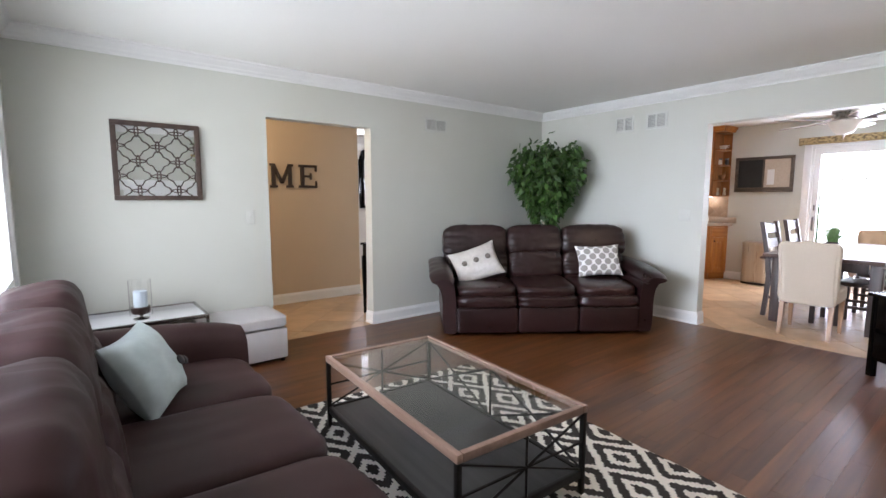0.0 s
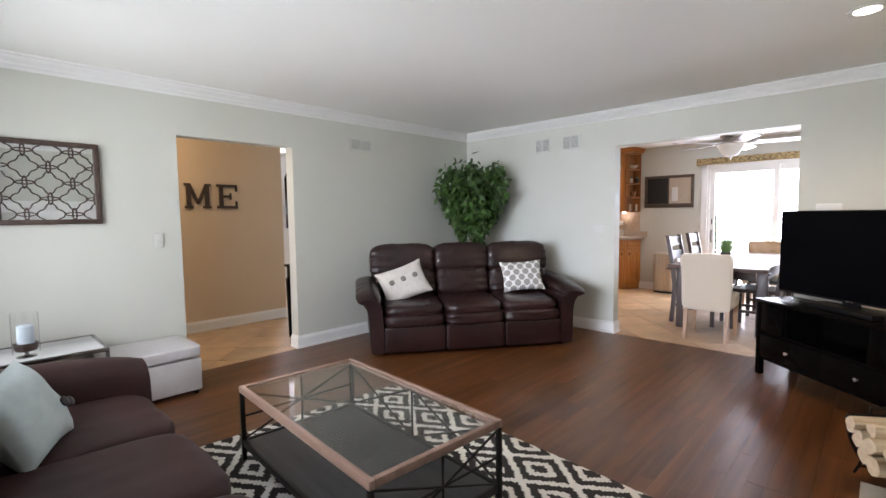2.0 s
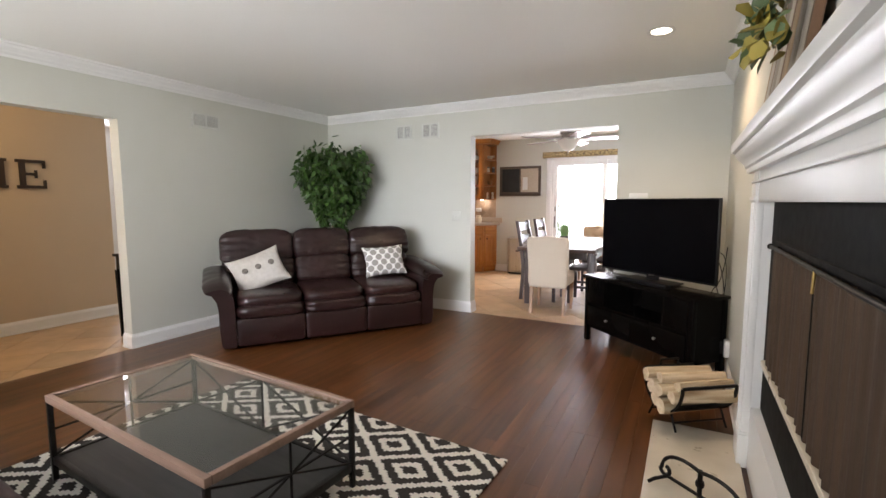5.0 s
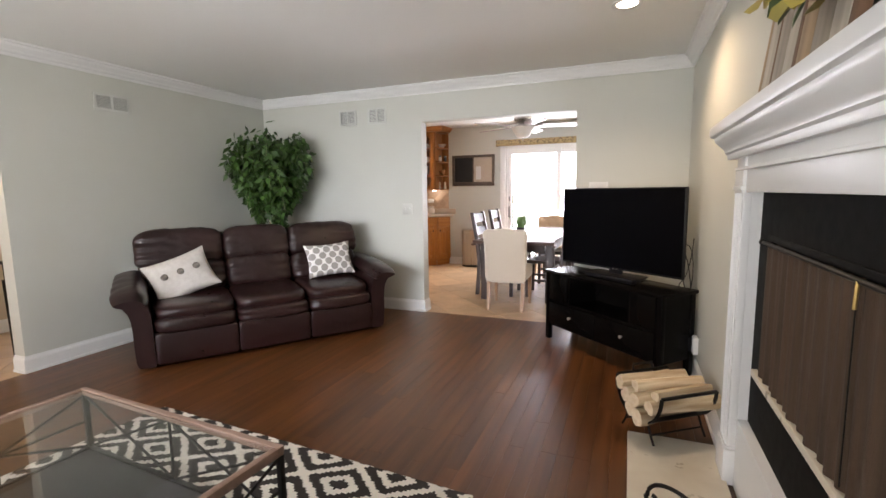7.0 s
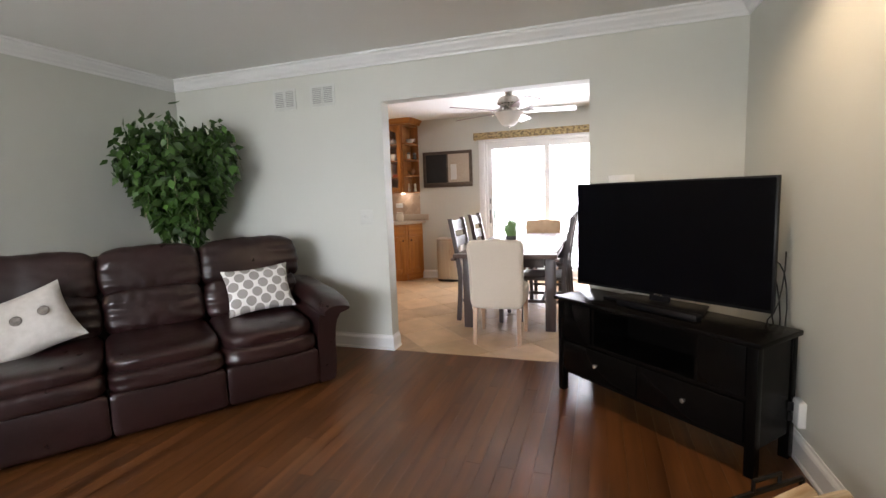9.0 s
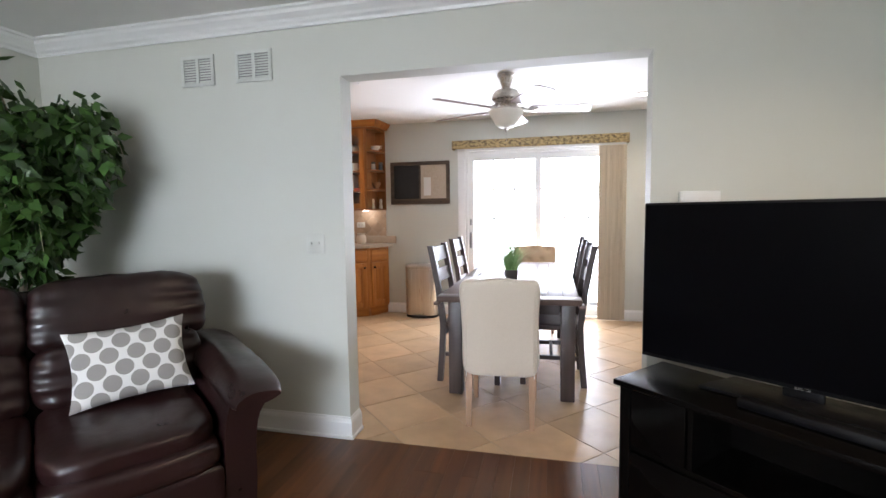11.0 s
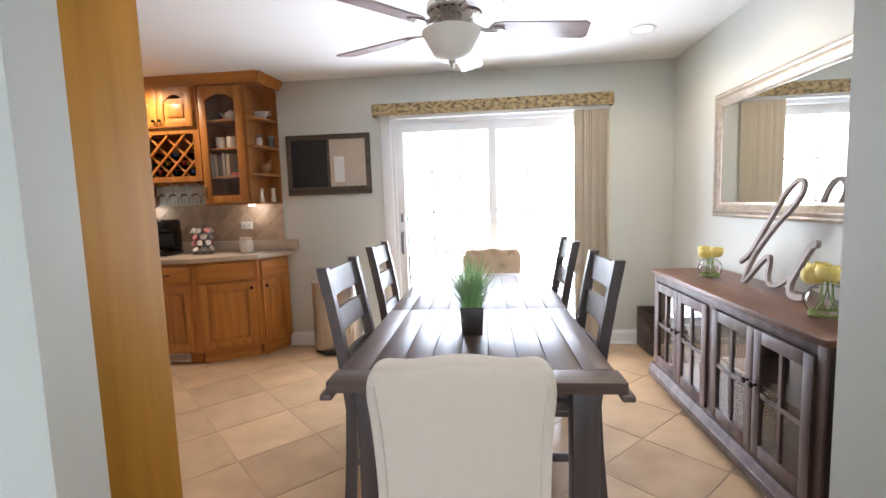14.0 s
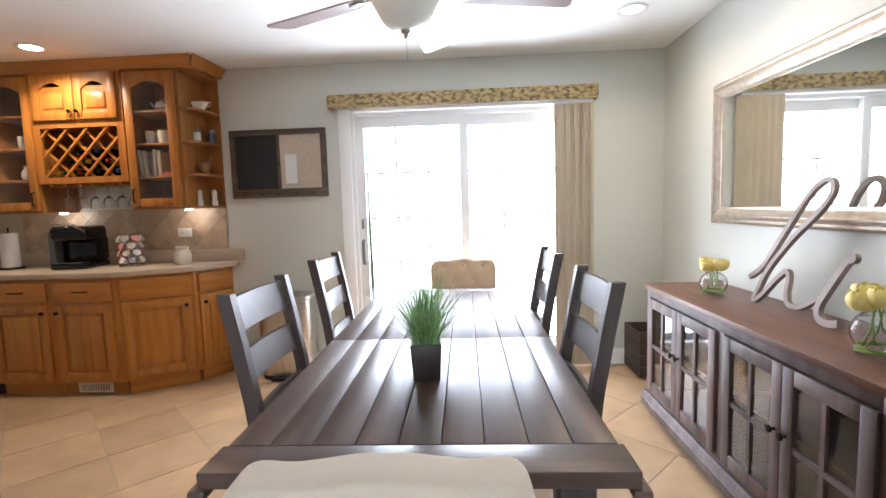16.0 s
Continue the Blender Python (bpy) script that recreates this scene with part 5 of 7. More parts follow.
# ---- chairs ----
def ladder_chair():
    """Facing +y, origin under the seat centre."""
    c = thing("dining_chair", "dark wooden ladder-back dining chair tucked under the table", "chair", group="ladder-back chairs round the table")
    for sx in (-1, 1):
        rings = []
        for z, y in ((0, -0.235), (0.25, -0.215), (0.45, -0.205), (0.70, -0.235), (0.90, -0.270), (1.05, -0.300)):
            x = sx * 0.205
            rings.append([(x - 0.018, y - 0.022, z), (x + 0.018, y - 0.022, z), (x + 0.018, y + 0.022, z), (x - 0.018, y + 0.022, z)])
        part("back_post", loft(rings), M_GREYWOODZ, c)
        part("front_leg", box((sx * 0.205 - 0.02, 0.19, 0), (sx * 0.205 + 0.02, 0.23, 0.425), 0.004), M_GREYWOODZ, c)
        part("side_rail", box((sx * 0.205 - 0.012, -0.19, 0.20), (sx * 0.205 + 0.012, 0.19, 0.23), 0.003), M_GREYWOODZ, c)
    part("seat", soft((0.45, 0.44, 0.045), 0.2, 8, m=pose(0, 0.01, 0.447)), M_GREYWOODZ, c)
    part("seat_apron", boxes([((-0.185, 0.195, 0.36), (0.185, 0.22, 0.424)), ((-0.185, -0.215, 0.36), (0.185, -0.19, 0.424))], 0.003), M_GREYWOODZ, c)
    part("stretcher", box((-0.193, -0.012, 0.203), (0.193, 0.012, 0.227), 0.003), M_GREYWOODZ, c)
    for z0, z1 in ((0.92, 1.03), (0.76, 0.86), (0.61, 0.67)):
        n = 10
        rings = []
        for i in range(n + 1):
            f = i / n
            x = -0.188 + 0.376 * f
            bow = 0.016 * math.sin(math.pi * f)
            ya, yb = (-0.236 - 0.185 * (z - 0.70) - bow for z in (z0, z1))
            rings.append([(x, ya - 0.008, z0), (x, ya + 0.008, z0), (x, yb + 0.008, z1), (x, yb - 0.008, z1)])
        part("ladder_slat", loft(rings), M_SLAT, c)
    return c


M_SLAT = mat("grey_satin_slat", (0.085, 0.068, 0.062), (0.060, 0.047, 0.043), scale=12, rough=0.36, bump=0.03, rvar=0.03)
lc = ladder_chair()
lc.matrix_world = pose(-1.34, 6.36, 0, 0, 0, -91)
copy_thing(lc, pose(-1.38, 7.28, 0, 0, 0, -90))
copy_thing(lc, pose(-0.74, 6.42, 0, 0, 0, 91))
copy_thing(lc, pose(-0.745, 7.30, 0, 0, 0, 90))


def parsons_chair(cover, label, tufted_inside):
    """Facing +y, origin under the seat centre; upholstered back rolling over at the top."""
    c = thing("upholstered_chair", label, "chair", group="upholstered end chairs")
    W = 0.235

    def backshape(q):
        z = q.z + 0.30
        y = q.y - 0.075 * max(0, z / 0.62) ** 1.5
        k = 1 + 0.05 * max(0, (z - 0.45) / 0.15) - 0.03 * math.sin(max(0, min(1, z / 0.5)) * math.pi)
        lift = 0.006 * math.cos(q.x / W * math.pi * 2.0) * max(0, (z - 0.42) / 0.18)
        tuft = 0.0
        if q.y > 0:
            for tx in (-0.14, 0, 0.14):
                for tz in (0.30, 0.44, 0.56):
                    tuft += 0.024 * math.exp(-((q.x - tx - (0.07 if tz == 0.44 else 0)) ** 2 + (z - tz) ** 2) / 0.0009)
        return Vector((q.x * k, y - tuft, q.z + lift))
    part("backrest", soft((2 * W, 0.115, 0.60), 0.26, 30, m=pose(0, -0.185, 0.61), fn=backshape), cover, c)
    for tx, tz in ((-0.14, 0.30), (0, 0.30), (0.14, 0.30), (-0.07, 0.44), (0.07, 0.44), (-0.14, 0.56), (0, 0.56), (0.14, 0.56)):
        part("tuft_button", lathe([(0.0, -0.003), (0.010, -0.003), (0.011, 0.0), (0.007, 0.004), (0.0, 0.005)], 10), cover, c).matrix_local = pose(tx, -0.145 - 0.075 * (tz / 0.62) ** 1.5, tz + 0.31, -90, 0, 0)
    part("seat", soft((0.47, 0.47, 0.15), 0.28, 14, m=pose(0, 0.02, 0.405)), cover, c)
    for sx in (-1, 1):
        # seam piping down the rear edges
        pts = [(sx * (W - 0.030) * (1 + 0.05 * max(0, (z - 0.45) / 0.15) - 0.03 * math.sin(max(0, min(1, z / 0.5)) * math.pi)), -0.2425 - 0.075 * max(0, z / 0.62) ** 1.5, 0.31 + z) for z in [i * 0.055 for i in range(11)]]
        part("piping", tube(pts, 0.003, 6), cover, c)
        part("front_leg", loft([[(sx * 0.20 + a, 0.20 + b, z) for a, b in ((-k, -k), (k, -k), (k, k), (-k, k))] for z, k in ((0, 0.014), (0.335, 0.022))]), M_CHAIRLEG, c)
        part("back_leg", loft([[(sx * 0.19 + a, y + b, z) for a, b in ((-k, -k), (k, -k), (k, k), (-k, k))] for z, y, k in ((0, -0.245, 0.014), (0.335, -0.19, 0.021))]), M_CHAIRLEG, c)
    return c


pc = parsons_chair(M_LINEN, "cream linen upholstered chair with button-tufted back", False)
pc.matrix_world = pose(-1.045, 5.70, 0, 0, 0, 2)
pc2 = parsons_chair(M_TANLINEN, "tan linen tufted chair at the far table end", True)
pc2.matrix_world = pose(-0.93, 7.93, 0, 0, 0, 180)


# ---- sideboard ----
def sideboard():
    s = thing("sideboard", "weathered grey sideboard with glazed doors and walnut top", "sideboard", pose(0.185, 5.97, 0))
    # local: front at x=0 facing -x, running along +y
    L, D, H = 1.64, 0.40, 0.80
    part("top", box((-0.02, -0.02, H - 0.028), (D + 0.02, L + 0.02, H), 0.005), M_SIDETOP, s, "walnut brown plank top")
    part("body", boxes([((0.012, 0.0, 0.12), (D, 0.02, H - 0.029)), ((0.012, L - 0.02, 0.12), (D, L, H - 0.029)), ((D - 0.012, 0.02, 0.12), (D, L - 0.02, H - 0.029)),
                        ((0.012, 0.02, 0.12), (D - 0.012, L - 0.02, 0.14)), ((0.02, L / 2 - 0.01, 0.14), (D - 0.012, L / 2 + 0.01, H - 0.029))]), M_SIDEDARK, s)
    part("shelf", box((0.05, 0.021, 0.44), (D - 0.013, L / 2 - 0.011, 0.455)), M_SIDEDARK, s)
    part("shelf", box((0.05, L / 2 + 0.011, 0.44), (D - 0.013, L - 0.021, 0.455)), M_SIDEDARK, s)
    part("face_frame", boxes([((0.0, 0.0, 0.12), (0.0115, 0.045, H - 0.029)), ((0.0, L - 0.045, 0.12), (0.0115, L, H - 0.029)), ((0.0, L / 2 - 0.03, 0.16), (0.0115, L / 2 + 0.03, H - 0.075)),
                              ((0.0, 0.045, H - 0.075), (0.0115, L - 0.045, H - 0.029)), ((0.0, 0.045, 0.12), (0.0115, L - 0.045, 0.16))], 0.0015), M_SIDEBODY, s)
    part("skirt", moulding(((0, 0.055), (0.030, 0.055), (0.030, 0.095), (0.024, 0.102), (0.020, 0.125), (0.010, 0.140), (0, 0.140)), (-0.0005, L + 0.01, 0), (-0.0005, -0.01, 0), (-1, 0, 0)), M_SIDEBODY, s)
    for y in (0.05, L - 0.05):
        for x in (0.03, D - 0.05):
            part("foot", lathe([(0.0, 0), (0.022, 0), (0.034, 0.02), (0.034, 0.04), (0.026, 0.055), (0.026, 0.119), (0.0, 0.119)], 14), M_SIDEDARK, s).matrix_local = pose(x, y, 0)
    dwid = (L / 2 - 0.045 - 0.03 - 0.006) / 2
    for i in range(4):
        y0 = (0.047 if i < 2 else L / 2 + 0.032) + (i % 2) * (dwid + 0.002)
        y1 = y0 + dwid
        z0, z1 = 0.165, H - 0.079
        st = 0.055
        d = part("door", boxes([((-0.012, y0, z0), (0.006, y0 + st, z1)), ((-0.012, y1 - st, z0), (0.006, y1, z1)), ((-0.012, y0 + st, z0), (0.006, y1 - st, z0 + st)), ((-0.012, y0 + st, z1 - st), (0.006, y1 - st, z1))], 0.003), M_SIDEBODY, s)
        part("muntin", box((-0.009, (y0 + y1) / 2 - 0.010, z0 + st), (0.004, (y0 + y1) / 2 + 0.010, z1 - st)), M_SIDEBODY, d)
        part("muntin", box((-0.0085, y0 + st, (z0 + z1) / 2 - 0.010), (0.0035, y1 - st, (z0 + z1) / 2 + 0.010)), M_SIDEBODY, d)
        g = part("pane", box((-0.002, y0 + st - 0.004, z0 + st - 0.004), (0.001, y1 - st + 0.004, z1 - st + 0.004)), M_GLASS, d)
        g.visible_shadow = False
        ky = y1 - 0.028 if i % 2 == 0 else y0 + 0.028
        part("knob", lathe([(0.0, 0), (0.007, 0), (0.005, 0.012), (0.015, 0.018), (0.015, 0.026), (0.0, 0.030)], 12), M_BRONZE, d, "dark bronze knob").matrix_local = pose(-0.012, ky, 0.48, 0, -90, 0)
    return s


M_SIDEDARK = wood("dark_walnut_side", (0.060, 0.040, 0.034), (0.034, 0.022, 0.019), along=2, grain=18, rough=0.5)
sideboard()


# ---- window behind the camera ----
w1 = tagged(thing("window_1", "wide white-framed living room window", "window"), kind="structure")
WX = [WIN_X0, WIN_X0 + 0.70, WIN_X1 - 0.70, WIN_X1]
part("window_frame", boxes([((WIN_X0, YB - T, WIN_Z0), (WIN_X0 + 0.05, YB, WIN_Z1)), ((WIN_X1 - 0.05, YB - T, WIN_Z0), (WIN_X1, YB, WIN_Z1)), ((WIN_X0 + 0.05, YB - T, WIN_Z0), (WIN_X1 - 0.05, YB, WIN_Z0 + 0.05)),
                            ((WIN_X0 + 0.05, YB - T, WIN_Z1 - 0.05), (WIN_X1 - 0.05, YB, WIN_Z1))]), M_TRIM, w1)
for x in WX[1:3]:
    part("mullion", box((x - 0.035, YB - 0.09, WIN_Z0 + 0.05), (x + 0.035, YB - 0.03, WIN_Z1 - 0.05)), M_TRIM, w1)
for a, b in zip(WX, WX[1:]):
    g = part("pane", box((a + 0.052, YB - 0.064, WIN_Z0 + 0.052), (b - 0.052, YB - 0.058, WIN_Z1 - 0.052)), M_GLASS, w1)
    g.visible_shadow = False
part("casing", boxes([((WIN_X0 - 0.07, YB, WIN_Z0 - 0.07), (WIN_X0, YB + 0.018, WIN_Z1 + 0.07)), ((WIN_X1, YB, WIN_Z0 - 0.07), (WIN_X1 + 0.07, YB + 0.018, WIN_Z1 + 0.07)), ((WIN_X0, YB, WIN_Z1), (WIN_X1, YB + 0.018, WIN_Z1 + 0.07))]), M_TRIM, w1)
part("window_sill", box((WIN_X0, YB, WIN_Z0 - 0.07), (WIN_X1, YB + 0.03, WIN_Z0), 0.004), M_TRIM, w1)

# ---- ceiling spots ----
M_LAMPON = glow("lit_lamp", (1.0, 0.86, 0.66), 14.0)
for x, y, e in ((0.155, 3.745, 15), (0.125, 7.73, 5), (0.163, 6.99, 5), (-3.76, 7.83, 17)):
    r = thing("recessed_light", "lit white recessed ceiling light", "light", pose(x, y, ZC), "recessed ceiling lights")
    part("trim_ring", lathe([(0.062, -0.001), (0.090, -0.001), (0.090, -0.005), (0.080, -0.009), (0.062, -0.004)], 28, hollow=True), M_WHITEPL, r)
    part("lens", lathe([(0.0, -0.0015), (0.061, -0.0015), (0.061, -0.003), (0.0, -0.004)], 24), M_LAMPON, r, "glowing frosted lens")
    lamp("recessed_beam", "SPOT", look((x, y, ZC - 0.02), (x, y, 0)), e * 4.0, WARM, radius=0.06, spot=150)
for x in (-3.09, -4.13):
    pk = solo("puck_light", lathe([(0.0, -0.001), (0.028, -0.001), (0.028, -0.010), (0.022, -0.012), (0.0, -0.012)], 18), M_LAMPON, "small lit puck light under the cabinet", "light", pose(x, 8.36, UZ0), "under-cabinet lights")
    lamp("puck_beam", "POINT", pose(x, 8.35, UZ0 - 0.04), 1.0, (1.0, 0.93, 0.82), radius=0.02)
hl = thing("hall_ceiling_light", "frosted flush ceiling light in the hall", "light", pose(-4.85, 1.2, ZC))
part("base", lathe([(0.0, -0.001), (0.15, -0.001), (0.15, -0.02), (0.0, -0.02)], 24), M_NICKEL, hl)
part("shade", lathe([(0.14, -0.021), (0.13, -0.05), (0.09, -0.08), (0.0, -0.09)], 24), glow("lit_shade", (1.0, 0.80, 0.52), 3.0), hl)
lamp("hall_beam", "POINT", pose(-4.85, 1.2, ZC - 0.16), 20, (1.0, 0.74, 0.44), radius=0.08)
# Added fill lamp that brightens the entry; the wall behind it has no opening.
lamp("entry_fill", "AREA", look((-7.45, 4.1, 1.7), (-5, 3.9, 1.2)), 45, DAY, size=(0.9, 1.2))


# ---- ceiling fan ----
def ceiling_fan():
    f = thing("ceiling_fan", "brushed nickel five-blade ceiling fan with frosted bowl light", "fan", pose(-1.115, 6.69, ZC))

    def low(rows):
        return [(r, z - FAN_DROP) for r, z in rows]
    part("canopy", lathe([(0.0, -0.001), (0.072, -0.001), (0.072, -0.022), (0.058, -0.030), (0.050, -0.060), (0.030, -0.125), (0.0, -0.125)], 28), M_NICKEL, f)
    part("motor_housing", lathe(low([(0.0, -0.085), (0.050, -0.088), (0.095, -0.105), (0.118, -0.140), (0.120, -0.170), (0.100, -0.185), (0.060, -0.205), (0.045, -0.235), (0.0, -0.235)]), 32), M_NICKEL, f)
    for i in range(18):
        a = 2 * math.pi * i / 18
        part("vent_slot", box((-0.004, -0.010, -0.003), (0.004, 0.010, 0.003)), M_BLACKPL, f).matrix_local = pose(0.106 * math.cos(a), 0.106 * math.sin(a), -0.178 - FAN_DROP, 0, 28, math.degrees(a))
    part("light_collar", lathe(low([(0.0, -0.232), (0.075, -0.236), (0.120, -0.252), (0.120, -0.262), (0.0, -0.262)]), 28), M_NICKEL, f)
    part("glass_bowl", lathe(low([(0.120, -0.262), (0.146, -0.266), (0.144, -0.276), (0.128, -0.305), (0.106, -0.345), (0.086, -0.378), (0.056, -0.400), (0.0, -0.408)]), 32), M_FROST, f, "frosted white glass bowl")
    part("finial", lathe(low([(0.0, -0.400), (0.020, -0.402), (0.020, -0.412), (0.008, -0.420), (0.010, -0.432), (0.0, -0.440)]), 14), M_NICKEL, f)
    part("pull_chain", tube([(0.0, 0.0, -0.44 - FAN_DROP), (0.001, 0, -0.52 - FAN_DROP)], 0.0012, 5), M_NICKEL, f)
    for i in range(5):
        a = FAN_TURN + 72 * i
        arm = part("blade_arm", tube([(0.075, 0, -0.195), (0.12, 0, -0.236), (0.17, 0, -0.256), (0.23, 0, -0.258)], 0.011, 8), M_NICKEL, f)
        arm.matrix_local = pose(0, 0, -FAN_DROP, 0, 0, a)
        n = 9
        out = [(0.19, -0.030), (0.21, -0.056), (0.25, -0.064), (0.665, -0.073), (0.69, -0.055), (0.71, 0.050), (0.695, 0.070), (0.25, 0.064), (0.21, 0.056), (0.19, 0.030)]
        part("blade", prism(out, -0.004, 0.004), M_BLADE, arm).matrix_local = pose(0, 0, -0.252, -12, 0, 0)
        part("blade_bracket", prism([(0.15, -0.012), (0.20, -0.042), (0.25, -0.036), (0.275, 0.0), (0.25, 0.036), (0.20, 0.042), (0.15, 0.012)], -0.003, 0.003, bevel=0.001), M_NICKEL, arm).matrix_local = pose(0, 0, -0.2615, -12, 0, 0)
    return f


FAN_DROP = 0.035
FAN_TURN = 11
M_FROST = mat("frosted_glass", (0.80, 0.77, 0.70), (0.76, 0.72, 0.64), scale=5, rough=0.35)
M_BLADE = mat("silver_grey_blade", (0.40, 0.33, 0.32), (0.34, 0.27, 0.27), scale=5, rough=0.22, spec=0.7)
ceiling_fan()


# ---- weeping fig in the corner ----
def fig_tree():
    t = thing("potted_fig_tree", "tall artificial weeping fig with dense drooping leaves", "plant", pose(-3.46, 4.62, 0))
    part("pot", lathe([(0.0, 0.0), (0.13, 0.0), (0.16, 0.26), (0.165, 0.28), (0.15, 0.28), (0.145, 0.25), (0.0, 0.25)], 24), M_BASKET, t, "brown woven pot")
    rng = random.Random(3)
    for k in range(4):
        pts = [(0.02 * math.cos(k * 1.6) + 0.03 * math.sin(i * 1.1 + k * 1.6) * (i / 10), 0.02 * math.sin(k * 1.6) + 0.03 * math.cos(i * 1.1 + k * 1.6) * (i / 10), 0.24 + i * 0.135) for i in range(11)]
        part("trunk", tube(pts, 0.016, 8, taper=0.6), M_TRUNK, t)
    tips = []
    for k in range(60):
        a = rng.uniform(0, 2 * math.pi)
        z0 = rng.uniform(1.18, 1.74)
        reach = rng.uniform(0.10, 0.22) + 0.42 * max(0, (z0 - 1.25) / 0.5) * rng.uniform(0.35, 1)
        up = rng.uniform(0.10, 0.30)
        pts = []
        for i in range(8):
            f = i / 7
            r = reach * f ** 0.85
            z = z0 + up * math.sin(f * math.pi * 0.62) * 1.2 - 0.42 * f ** 2.4 * rng.uniform(0.7, 1.1)
            pts.append((r * math.cos(a), r * math.sin(a), z))
        tips.append(pts)
        if k < 30:
            part("branch", tube(pts, 0.0045, 5, taper=0.4), M_TRUNK, t)
    verts, faces = [], []

    def leaf(c, d, s):
        # broad shoulders above, narrowing to the stems
        most = 0.445 - 0.85 * max(0.0, c.z - 1.86) if c.z > 1.58 else 0.18 + 0.27 * max(0.0, (c.z - 1.15) / 0.43)
        r = math.hypot(c.x, c.y)
        if r > most:
            k = max(0.05, most) / r * rng.uniform(0.72, 1.06)
            c = Vector((c.x * k, c.y * k, c.z))
        d = d.normalized()
        side = d.cross(Vector((rng.uniform(-1, 1), rng.uniform(-1, 1), rng.uniform(-0.3, 1)))).normalized()
        nrm = d.cross(side)
        b = len(verts)
        for u, w, h in ((0, 0, 0), (0.35, 0.30, 0.05), (0.35, -0.30, 0.05), (0.55, 0, -0.02), (1, 0, 0.12)):
            verts.append(tuple(c + d * s * u + side * s * w + nrm * s * (-h)))
        faces.extend(((b, b + 1, b + 3), (b, b + 3, b + 2), (b + 1, b + 4, b + 3), (b + 3, b + 4, b + 2)))
    for pts in tips:
        for i in range(2, 8):
            base = Vector(pts[i])
            for _ in range(12):
                o = Vector((rng.gauss(0, 0.055), rng.gauss(0, 0.055), rng.gauss(-0.01, 0.055)))
                leaf(base + o, Vector((rng.uniform(-0.7, 0.7), rng.uniform(-0.7, 0.7), rng.uniform(-1.2, 0.1))), rng.uniform(0.065, 0.105))
        # hanging strands
        if rng.random() < 0.75:
            base = Vector(pts[rng.choice((4, 5, 6, 7))])
            for q in range(rng.randint(5, 11)):
                c = base + Vector((rng.gauss(0, 0.02) - base.x * 0.05 * q, rng.gauss(0, 0.02) - base.y * 0.05 * q, -0.042 * q))
                for _ in range(3):
                    leaf(c, Vector((rng.uniform(-0.6, 0.6), rng.uniform(-0.6, 0.6), -1)), rng.uniform(0.055, 0.085))
    me = bpy.data.meshes.new("crown")
    me.from_pydata(verts, [], faces)
    me.materials.append(M_FIG)
    me.polygons.foreach_set("use_smooth", [True] * len(me.polygons))
    cr = new("crown", me)
    cr.parent = t
    cr["label"] = "glossy dark green leaves"
    return t


def island_leaf(name, c1, c2):
    m = mat(name, c1, c2, scale=9, rough=0.45)
    nt = m.node_tree
    b = nt.nodes["Principled BSDF"]
    geo = nt.nodes.new("ShaderNodeNewGeometry")
    mr = nt.nodes.new("ShaderNodeMapRange")
    mr.inputs[3].default_value, mr.inputs[4].default_value = 0.55, 1.45
    nt.links.new(geo.outputs["Random Per Island"], mr.inputs[0])
    hv = nt.nodes.new("ShaderNodeHueSaturation")
    src = b.inputs["Base Color"].links[0].from_socket
    nt.links.new(src, hv.inputs["Color"])
    nt.links.new(mr.outputs[0], hv.inputs["Value"])
    nt.links.new(hv.outputs[0], b.inputs["Base Color"])
    b.inputs["Subsurface Weight"].default_value = 0.0
    return m


M_FIG = island_leaf("fig_leaf_green", (0.026, 0.070, 0.011), (0.058, 0.125, 0.022))
M_TRUNK = mat("pale_fig_bark", (0.42, 0.36, 0.27), (0.30, 0.25, 0.18), scale=20, rough=0.8, bump=0.4)
M_BASKET = mat("brown_wicker", (0.20, 0.12, 0.06), (0.12, 0.07, 0.035), scale=40, rough=0.8, bump=0.6, bscale=90)
fig_tree()


